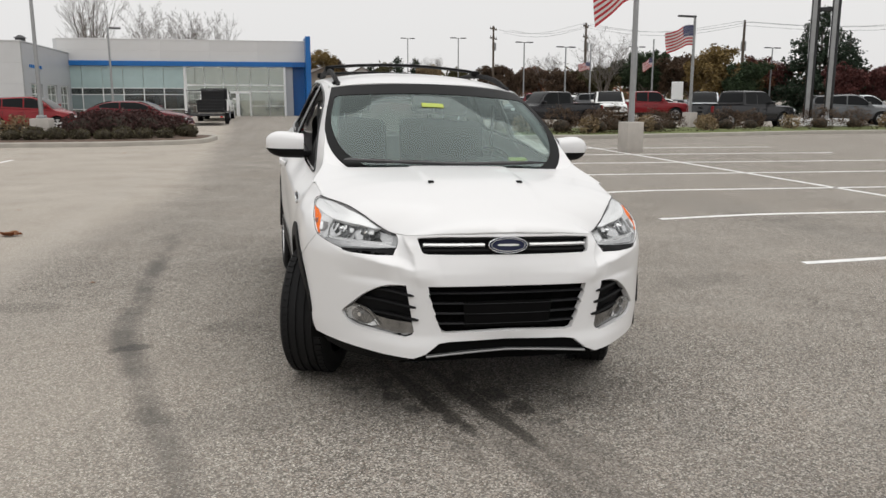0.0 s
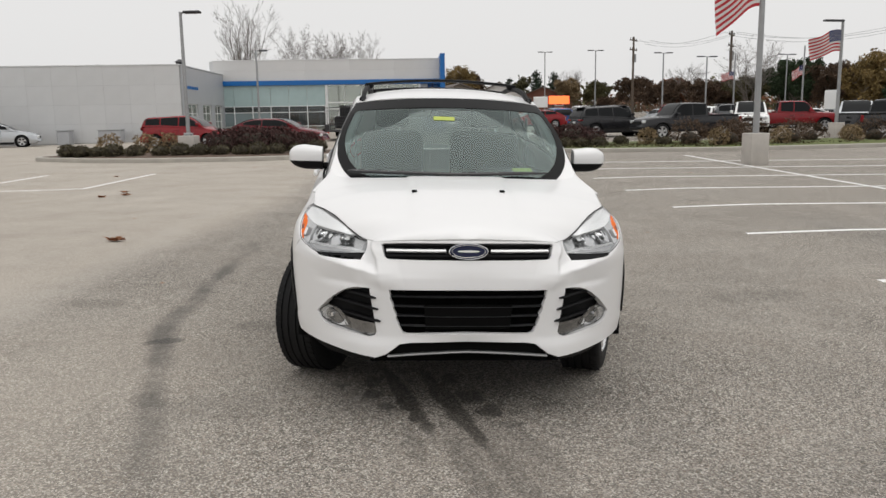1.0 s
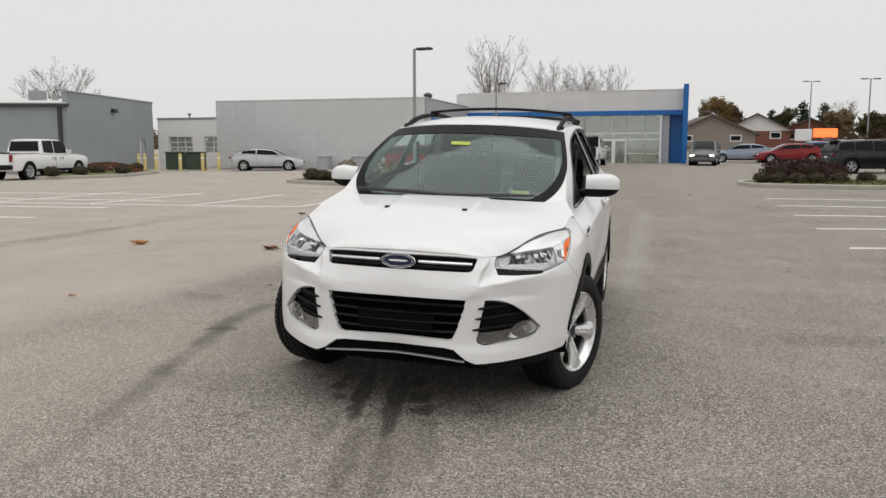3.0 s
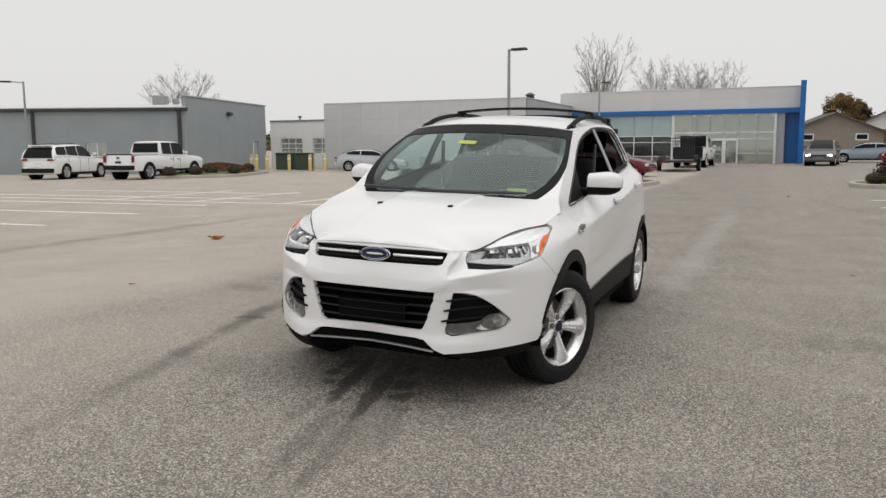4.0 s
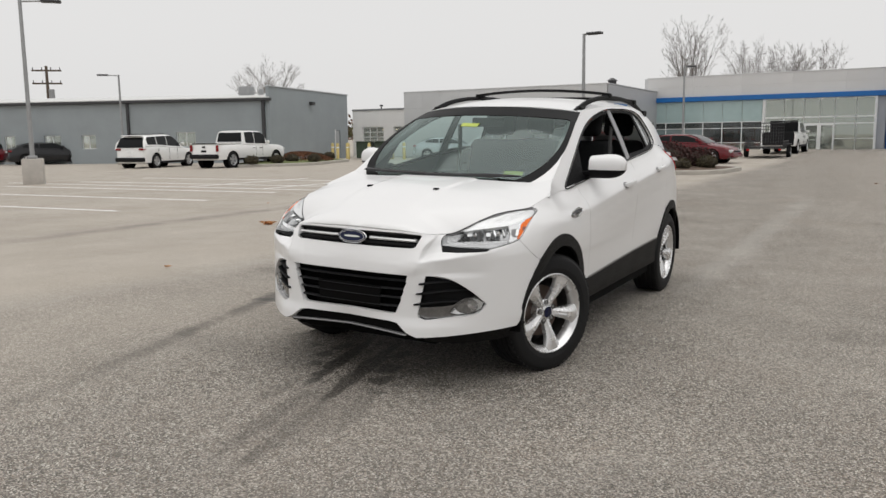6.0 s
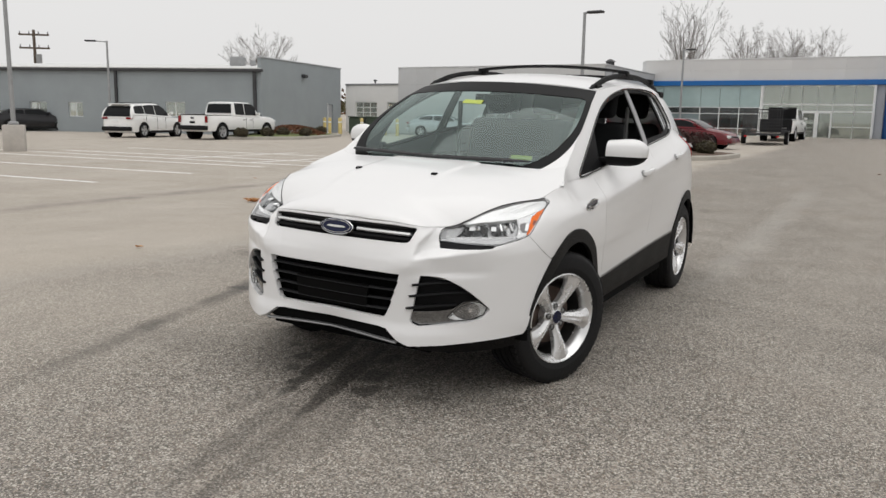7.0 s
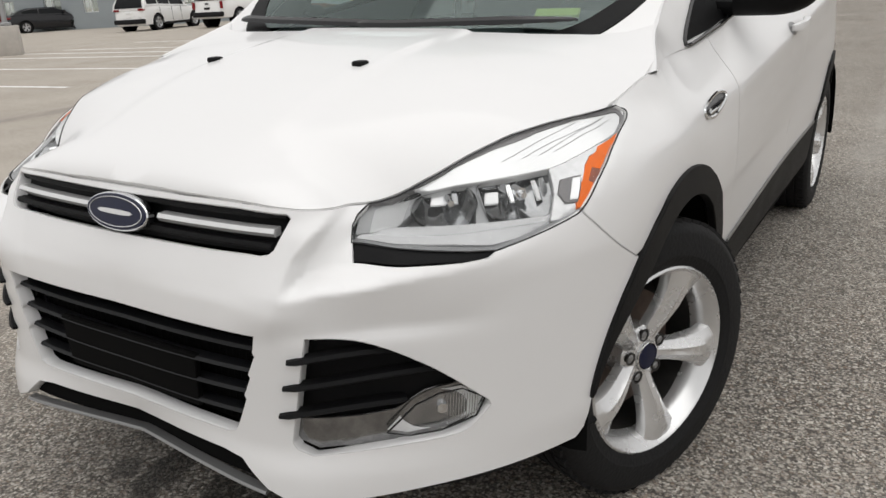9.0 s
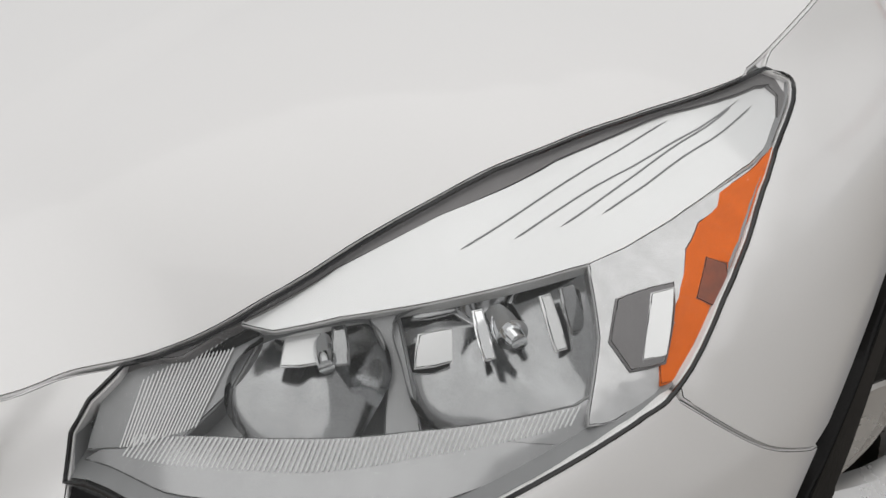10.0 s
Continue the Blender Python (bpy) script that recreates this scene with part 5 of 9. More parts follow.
sweep(bm, [skin(s, 0.366, 0.05) for s in np.linspace(-0.40, 0.40, 21)], [(-0.03, -0.03), (0.03, -0.03), (0.03, 0.03), (-0.03, 0.03)])
part("chin_slot", bm, M_VOID, CAR, "near-black bar for the shaded lower air slot")

# --- wheel housings and dark underbody
for y0 in (AXLE_F, AXLE_R):
    for sx in (1, -1):
        bm = bmesh.new()
        rows = []
        for k in range(25):
            a = math.pi * (k / 24 * 1.04 - 0.02)
            wide_ = 0.045 * float(sstep(0.70, 0.25, math.sin(a))) * (math.cos(a) < 0)
            rows.append([bm.verts.new((sx * x, y0 + r * math.cos(a), HUB_Z + r * math.sin(a))) for x, r in ((0.862 - 0.6 * wide_, 0.402 + wide_), (0.80, 0.41 + wide_), (0.50, 0.40), (0.48, 0.0))])
        for p, q in zip(rows, rows[1:]):
            for k in range(3):
                bm.faces.new((p[k], p[k + 1], q[k + 1], q[k]))
        bmesh.ops.remove_doubles(bm, verts=bm.verts, dist=0.001)
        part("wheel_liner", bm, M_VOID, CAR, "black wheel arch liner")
bm = boxed(-0.46, 0.46, 0.16, 1.4, 0.25, 0.80)
box(bm, -0.80, 0.80, 1.36, 3.12, 0.23, 0.42)
box(bm, -0.46, 0.46, 3.1, 4.25, 0.30, 0.6)
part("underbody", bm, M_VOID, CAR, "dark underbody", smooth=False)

# --- bonnet
BASE = [(0.86, 1.0), (0.93, 1.030), (1.0, 1.056), (1.06, 1.078), (1.105, 1.092)]
_ys, _xs, _zs = [], [], []
for s in np.arange(0.0, plan_s(0.885, 0.86) - 0.01, 0.01):
    p = skin(s, top_z(s))
    _ys.append(p.y), _xs.append(p.x), _zs.append(p.z)
for y, z in BASE[1:]:
    _ys.append(y), _xs.append(side_x(y, z)), _zs.append(z)
CENTRE = [(0.066, 0.857), (0.085, 0.874), (0.12, 0.897), (0.2, 0.930), (0.35, 0.980), (0.575, 1.034), (0.8, 1.064), (1.0, 1.083), (1.1, 1.092)]


def bonnet(x, y):
    xb, zb = np.interp(y, _ys, _xs), np.interp(y, _ys, _zs)
    zc = float(pchip(*zip(*CENTRE), [y])[0])
    r = min(abs(x) / max(xb, 0.03), 1.04)
    z = zc - (zc - zb) * (0.35 * r ** 2 + 0.65 * r ** 4.2)
    w = 0.24 + 0.06 * (y - 0.5)
    k_ = float(sstep(0.35, 0.80, y))
    ridge = 0.008 * (1 - float(sstep(w - 0.02 + 0.012 * k_, w + 0.06 - 0.046 * k_, abs(x)))) * float(sstep(0.10, 0.35, y))
    return Vector((x, y, z + ridge - 0.0))


edge = [(x - (0.0065 if 0.66 < y < 0.84 else 0.0025) if x > 0.02 else x, y + 0.0015) for x, y in zip(_xs, _ys)]
hood_outline = [(0.0, edge[0][1])] + edge[1:] + [(0.712, 1.09), (0.675, 1.045), (0.60, 1.005), (0.45, 0.978), (0.25, 0.970), (0.0, 0.968)]
panel("bonnet", hood_outline, bonnet, M_PAINT, CAR, [], 0.022, lip=0.014, label="white bonnet with two shallow creases")
bm = bmesh.new()
sweep(bm, [(sx * (x - 0.004), y + 0.004, z - 0.020) for sx, rng in ((-1, range(len(_xs) - 1, 0, -1)), (1, range(len(_xs)))) for x, y, z in [(_xs[k], _ys[k], _zs[k]) for k in rng if _ys[k] < 0.79]], round_profile(0.0055, 0.005, 6))
part("bonnet_seal", bm, M_VOID, CAR, "dark bonnet gap seal")

# white steel under the seams where bonnet, wing, door and pillar meet
_ss = np.linspace(1.27, DOOR_1 + 0.22, 30)
_flange = [(s, top_z(s) - 0.10) for s in _ss] + [(s, top_z(s) + 0.001) for s in _ss[::-1]]
pair("inner_wing", _flange, lambda s, z: skin(s, z, 0.009), M_PAINT, CAR, [], 0.03, lip=0)
bm = bmesh.new()
sweep(bm, [(x - 0.007, y + 0.002, z - 0.016 - 0.03 * max(y - 0.86, 0)) for x, y, z in zip(_xs, _ys, _zs) if 0.79 < y < 0.94], round_profile(0.008, 0.008, 8))
mirrored(part("bonnet_gutter", bm, M_PAINT, CAR))

# --- sides above the belt
DLO = [(1.212, 1.032), (1.33, 1.13), (1.45, 1.215), (1.60, 1.305), (1.795, 1.400), (2.0, 1.473), (2.2, 1.518), (2.41, 1.541), (2.8, 1.551), (3.09, 1.538), (3.26, 1.502), (3.38, 1.42), (3.425, 1.335), (3.40, 1.288), (3.2, 1.250), (2.96, 1.224), (2.35, 1.170), (1.9, 1.118), (1.6, 1.084), (1.4, 1.055)]
PILLAR = [(1.105, 1.092), (1.3, 1.212), (1.5, 1.328), (1.7, 1.432), (1.872, 1.507)]
side_fn = lambda y, z: Vector((side_x(y, z), y, z))
upper = [(y, float(np.interp(plan_s(0.885, y), SS, TOPZ)) + 0.001) for y in np.linspace(0.852, 3.6, 30)] + [(3.75, 1.262), (4.05, 1.222), (4.30, 1.17), (4.24, 1.32), (4.15, 1.41)]
upper += [(y, float(pchip(*zip(*ROOFLINE), [y])[0])) for y in np.linspace(4.1, 1.872, 26)] + curved(PILLAR[::-1], 4)[1:] + BASE[::-1][1:-1]
pair("body_side", upper, side_fn, M_PAINT, CAR, [DLO], 0.025, lip=0.02, skip=lambda c: abs(c.z - top_z(plan_s(0.885, c.y))) < 0.006)

sash = lambda y, z: Vector((side_x(y, z) - 0.012, y, z))
shrink = lambda poly, k, c: [(c[0] + (x - c[0]) * k, c[1] + (z - c[1]) * k) for x, z in poly]
P_FRONT = [(1.52, 1.10), (1.60, 1.28), (1.795, 1.376), (2.0, 1.448), (2.2, 1.493), (2.385, 1.514), (2.375, 1.20), (2.35, 1.190), (1.9, 1.138), (1.6, 1.10)]
P_REAR = [(2.475, 1.212), (2.472, 1.520), (2.8, 1.528), (2.98, 1.52), (3.05, 1.262), (2.96, 1.244)]
P_QUARTER = [(3.095, 1.272), (3.03, 1.515), (3.09, 1.512), (3.24, 1.478), (3.36, 1.405), (3.40, 1.335), (3.38, 1.305), (3.2, 1.272)]
pair("window_surround", DLO, sash, M_TRIM, CAR, [P_FRONT, P_REAR, P_QUARTER], 0.04, lip=0.012, label="black window surround")
for nm, poly, mat in (("quarter_window", P_QUARTER, M_SIDEGLASS),):
    for ob in pair(nm, poly, lambda y, z: Vector((side_x(y, z) - 0.018, y, z)), mat, CAR, [], 0.05, lip=0.004):
        ob.visible_shadow = False
bm = bmesh.new()
sweep(bm, [(side_x(y, z) + 0.002, y, z) for y, z in curved(DLO, 5, True)], round_profile(0.005, 0.007, 6), closed=True, up=(1, 0, 0))
mirrored(part("window_seal", bm, M_GLOSSBLACK, CAR, "black window seal"))
pil = part("door_pillar", facing(patch([(2.372, 1.178), (2.385, 1.535), (2.462, 1.537), (2.465, 1.19)], lambda y, z: Vector((side_x(y, z) - 0.006, y, z)), (), 0.05, False, 0.006), (0, 2.4, 1.3)), surface("grey pillar film", (0.22, 0.22, 0.225), 0.3, vary=0.1), CAR, "satin grey door pillar")
mirrored(pil)

# --- windscreen
_pv = [-0.2] + list(np.linspace(0, 1, len(PILLAR)))
_pl = [(0.949, 0.996)] + PILLAR


def screen(u, v, deep=0.0):
    y, z = np.interp(v, _pv, [p[0] for p in _pl]), np.interp(v, _pv, [p[1] for p in _pl])
    x = side_x(y, z)
    k = 1 - u * u
    return Vector((u * (x - 0.004), y - (0.108 + 0.034 * v) * k + deep, z + (-0.012 + 0.048 * v) * k + 0.012 * math.sin(math.pi * v) - deep * 0.6))


SC = 0.72          # keeps the flat domain about square
corner_ = [(u * SC, v) for u, v in curved([(0.46, -0.09), (0.64, -0.080), (0.77, -0.048), (0.865, 0.008), (0.935, 0.085), (0.98, 0.18), (1.0, 0.29)], 4)]
rect = [(0.0, -0.09)] + corner_ + [(1.0 * SC, 0.86), (0.0, 0.86)]
clear = [(-0.2, -0.040)] + [(u * SC, v) for u, v in curved([(0.44, -0.040), (0.60, -0.028), (0.72, 0.002), (0.805, 0.054), (0.872, 0.124), (0.920, 0.21), (0.950, 0.315), (0.962, 0.44)], 4)] + [(0.956 * SC, 0.655), (0.915 * SC, 0.686), (-0.2, 0.696)]
scr = lambda a, b: screen(a / SC, b / 0.86)
panel("windscreen_border", rect, scr, M_BAND, CAR, [clear], 0.035, lip=0.006, label="black printed windscreen border")
half = [(0.0, -0.040)] + clear[1:-1] + [(0.0, 0.696)]
pair("screen_corner", [(0.74 * SC, -0.10), (1.0 * SC, -0.10)] + [(u, v - 0.006) for u, v in corner_[::-1] if u > 0.72 * SC], lambda a, b: screen(a / SC, b / 0.86, 0.003), M_PAINT, CAR, [], 0.02, lip=0.004)
ob = panel("windscreen", half, lambda a, b: screen(a / SC, b / 0.86, 0.003), M_WINDSCREEN, CAR, [], 0.035, lip=0.004, label="greenish tinted windscreen")
ob.visible_shadow = False
bm = bmesh.new()
cowl = [(x, y, z) for x, y, z in ((-0.60, 1.02, 1.030), (-0.42, 0.995, 1.034), (-0.2, 0.985, 1.036), (0, 0.98, 1.036), (0.2, 0.985, 1.036), (0.42, 0.995, 1.034), (0.60, 1.02, 1.030))]
sweep(bm, curved(cowl, 5), [(-0.04, -0.02), (0.05, -0.02), (0.05, 0.002), (-0.03, 0.006)])
part("cowl", bm, M_TRIM, CAR, "black plastic cowl")

# --- roof
def roof(x, y):
    zr = float(pchip(*zip(*ROOFLINE), [y])[0])
    xr = side_x(y, zr)
    r = min(abs(x) / xr, 1)
    return Vector((x, y, zr + 0.066 * (1 - r ** 2.4)))


roof_outline = [(0.0, 1.735)] + [(u * (side_x(1.872, 1.507) - 0.003), 1.874 - 0.142 * (1 - u * u) + 0.004) for u in (0.15, 0.3, 0.45, 0.6, 0.75, 0.9, 1.0)]
roof_outline += [(side_x(y, float(pchip(*zip(*ROOFLINE), [y])[0])) - 0.002, y) for y in np.linspace(1.95, 4.15, 26)] + [(0.0, 4.19)]
panel("roof", roof_outline, roof, M_PAINT, CAR, [], 0.04, lip=0.01, label="white painted roof")

# --- tailgate
def gate(u, v):
    top, low = roof(u * 0.50, 4.15), Vector((u * 0.72, 4.44 - 0.10 * u * u, 1.11))
    p = top.lerp(low, v)
    p.y += 0.05 * math.sin(math.pi * v)
    return p


def grid_patch(fn, nu, nv):
    bm = bmesh.new()
    vs = [[bm.verts.new(fn(-1 + 2 * i / nu, j / nv)) for i in range(nu + 1)] for j in range(nv + 1)]
    for j in range(nv):
        for i in range(nu):
            bm.faces.new((vs[j][i], vs[j][i + 1], vs[j + 1][i + 1], vs[j + 1][i]))
    return facing(bm, (0, 2.4, 1.2))


tail_glass = part("tailgate_window", grid_patch(lambda u, v: gate(u * 0.95, 0.12 + 0.78 * v), 10, 6), M_SIDEGLASS, CAR, "dark tailgate window")
tail_glass.visible_shadow = False
part("tailgate_frame", grid_patch(lambda u, v: gate(u, 0.12 * v), 10, 2), M_PAINT, CAR)
part("tailgate_lower", grid_patch(lambda u, v: gate(u, 0.9 + 0.1 * v), 10, 2), M_PAINT, CAR)
tail = [(plan_s(0.87, 3.84), 1.205), (plan_s(0.85, 4.0), 1.225), (plan_s(0.80, 4.2), 1.17), (plan_s(0.76, 4.30), 1.08), (plan_s(0.82, 4.14), 1.03), (plan_s(0.86, 3.92), 1.12)]
pair("tail_lamp", tail, lambda s, z: skin(s, z, -0.010), M_TAIL, CAR, [], 0.04, lip=0.03, label="red tail lamp")

# --- roof rails and cross bars
rail = curved([(0.562, 1.88, 1.512), (0.563, 2.0, 1.550), (0.562, 2.15, 1.588), (0.558, 2.4, 1.622), (0.552, 2.7, 1.638), (0.548, 3.0, 1.636), (0.544, 3.35, 1.608), (0.530, 3.68, 1.540)], 5)
bm = sweep(bmesh.new(), rail, [(-0.013, -0.015), (0.013, -0.016), (0.016, 0.0), (0.010, 0.014), (-0.006, 0.015), (-0.014, 0.003)])
for y, z0, z1 in ((1.99, 1.50, 1.55), (3.58, 1.51, 1.56)):
    box(bm, 0.545, 0.59, y - 0.055, y + 0.055, z0, z1, bevel=0.008)
mirrored(part("roof_rail", bm, M_TRIM, CAR, "black plastic roof rail"))
for y, z, lift in ((2.64, 1.662, 0.032), (3.32, 1.634, 0.024)):
    bm = sweep(bmesh.new(), [(x, y - 0.02 * (1 - (x / 0.55) ** 2), z + lift * (1 - (x / 0.55) ** 2)) for x in np.linspace(-0.55, 0.55, 17)], [(-0.030, -0.006), (0.0, -0.012), (0.030, -0.006), (0.028, 0.006), (0.0, 0.011), (-0.028, 0.005)])
    bar = part("cross_bar", bm, M_TRIM, CAR, "black roof cross bar")
    for sx in (-1, 1):
        part("bar_clamp", boxed(sx * 0.545 - 0.035, sx * 0.545 + 0.03, y - 0.035, y + 0.035, z - 0.032, z + 0.008, bevel=0.010, segs=2), M_TRIM, bar)
part("aerial", rod(bmesh.new(), (0, 4.02, 1.50), (0, 4.16, 1.74), 0.006, 0.003, 8), M_TRIM, CAR)

# --- wheels
def tyre_mesh():
    prof = [(-0.105, 0.232), (-0.118, 0.25), (-0.119, 0.285), (-0.114, 0.315), (-0.102, 0.333), (-0.092, 0.338)]
    for x in (-0.062, -0.022, 0.022, 0.062):
        prof += [(x - 0.006, 0.3435), (x - 0.0055, 0.336), (x + 0.0055, 0.336), (x + 0.006, 0.3435)]
    prof += [(0.092, 0.338), (0.102, 0.333), (0.1135, 0.318), (0.1150, 0.312), (0.119, 0.285), (0.1195, 0.262), (0.116, 0.256), (0.115, 0.246), (0.105, 0.232)]
    bm = lathe(bmesh.new(), prof, 72)
    return mesh_of(bm, "tyre", M_RUBBER, True, 30)


def tread_mesh():
    bm = bmesh.new()
    for k in range(60):
        a = 2 * math.pi * k / 60
        for sx, skew in ((-1, 0.2), (1, -0.2)):
            m = Matrix.Rotation(a, 4, "X") @ Matrix.Translation((sx * 0.082, 0, 0.3395)) @ Matrix.Rotation(skew, 4, "Z")
            box(bm, -0.015, 0.015, -0.0125, 0.0125, -0.006, 0.0045, m=m)
    return mesh_of(bm, "tread_block", M_RUBBER, False)


def rim_mesh():
    prof = [(0.100, 0.236), (0.109, 0.235), (0.112, 0.230), (0.107, 0.225), (0.100, 0.221), (0.086, 0.208), (0.062, 0.200), (0.045, 0.199), (0.040, 0.236)]
    return mesh_of(lathe(bmesh.new(), prof, 64), "rim", M_ALLOY, True, 40)


def spoke_mesh():
    """One spoke, narrow at the hub and flared into the rim, with two edges raised beside a shallow groove."""
    bm = bmesh.new()
    rows = []
    for r, half, x, rib in ((0.040, 0.027, 0.062, 0.002), (0.075, 0.027, 0.070, 0.006), (0.105, 0.030, 0.079, 0.009), (0.14, 0.036, 0.089, 0.010), (0.172, 0.045, 0.096, 0.008), (0.198, 0.057, 0.100, 0.004), (0.2225, 0.068, 0.102, 0.001)):
        c = math.sqrt(max(r * r - half * half * 0.6, 0.0)) / r if r > 0.21 else 1.0
        rows.append([bm.verts.new((xx, yy, r * (1 - (1 - c) * (yy / half) ** 2))) for xx, yy in ((x - 0.034, -half * 1.02), (x - 0.020, -half), (x - 0.010, -half * 0.90), (x - 0.002, -half * 0.52), (x + rib, -half * 0.28), (x + rib * 0.7, 0.0),
                                                              (x + rib, half * 0.28), (x - 0.002, half * 0.52), (x - 0.010, half * 0.90), (x - 0.020, half), (x - 0.034, half * 1.02))])
    for p, q in zip(rows, rows[1:]):
        for k in range(10):
            bm.faces.new((p[k], p[k + 1], q[k + 1], q[k]))
    bmesh.ops.recalc_face_normals(bm, faces=bm.faces)
    bm.normal_update()
    if sum(f.normal.x * f.calc_area() for f in bm.faces) < 0:
        bmesh.ops.reverse_faces(bm, faces=bm.faces)
    return mesh_of(bm, "spoke", M_ALLOY, True, 28)


ME_TYRE, ME_TREAD, ME_RIM, ME_SPOKE = tyre_mesh(), tread_mesh(), rim_mesh(), spoke_mesh()
ME_HUB = mesh_of(lathe(bmesh.new(), [(0.0, 0.075), (0.050, 0.074), (0.062, 0.062), (0.066, 0.040), (0.060, 0.034), (0.060, 0.0001)], 40), "wheel_hub", M_ALLOY, True, 35)
ME_CAP = mesh_of(lathe(bmesh.new(), [(0.055, 0.033), (0.069, 0.033), (0.072, 0.030), (0.074, 0.0001)], 28), "centre_cap", M_LOGOBLUE, True, 35)
ME_CAPRING = mesh_of(lathe(bmesh.new(), [(0.060, 0.0365), (0.071, 0.036), (0.072, 0.0335), (0.060, 0.033)], 28), "cap_ring", M_CHROME, True, 35)
ME_NUT = mesh_of(lathe(bmesh.new(), [(0.045, 0.0105), (0.0655, 0.010), (0.068, 0.006), (0.068, 0.0001)], 6), "wheel_nut", M_SATIN, True, 25)
ME_POCKET = mesh_of(lathe(bmesh.new(), [(0.0655, 0.0165), (0.0665, 0.0165), (0.0665, 0.012), (0.050, 0.012)], 16), "nut_pocket", M_ALLOY_IN, True, 35)
ME_BARREL = mesh_of(lathe(bmesh.new(), [(0.046, 0.199), (-0.05, 0.197), (-0.048, 0.03)], 48), "inner_rim", M_ALLOY_IN, True)
ME_DISC = mesh_of(lathe(bmesh.new(), [(0.0, 0.07), (0.008, 0.075), (0.008, 0.15), (-0.014, 0.15)], 48), "brake_disc", M_DISC, True)


def wheel(m, spin):
    hub = new("wheel", ME_RIM)
    hub.parent = CAR
    hub.matrix_basis = m @ Matrix.Rotation(spin, 4, "X")
    hub["label"] = "silver five-spoke alloy wheel"

    def add(name, me, mm=None):
        o = new(name, me)
        o.parent = hub
        if mm is not None:
            o.matrix_basis = mm
        return o
    add("tyre", ME_TYRE)["label"] = "worn black tyre"
    add("tread", ME_TREAD)["kind"] = "stuff"
    add("inner_rim", ME_BARREL)
    add("brake_disc", ME_DISC)
    add("wheel_hub", ME_HUB)
    add("centre_cap", ME_CAP)
    add("cap_ring", ME_CAPRING)
    for k in range(5):
        add("spoke", ME_SPOKE, Matrix.Rotation(2 * math.pi * k / 5, 4, "X"))
        r = Matrix.Rotation(2 * math.pi * (k + 0.5) / 5, 4, "X") @ Matrix.Translation((0, 0, 0.057))
        add("wheel_nut", ME_NUT, r)
        add("nut_pocket", ME_POCKET, r)


STEER = -21
for sx in (1, -1):
    flip = pose(0, 0, 0, 0, 0, 0 if sx > 0 else 180)
    wheel(pose(sx * 0.72, AXLE_F, HUB_Z, 0, 0, STEER) @ Matrix.Translation((sx * 0.045, 0, 0)) @ flip, radians(-27 * sx))
    wheel(pose(sx * 0.735, AXLE_R, HUB_Z) @ flip, radians(40))

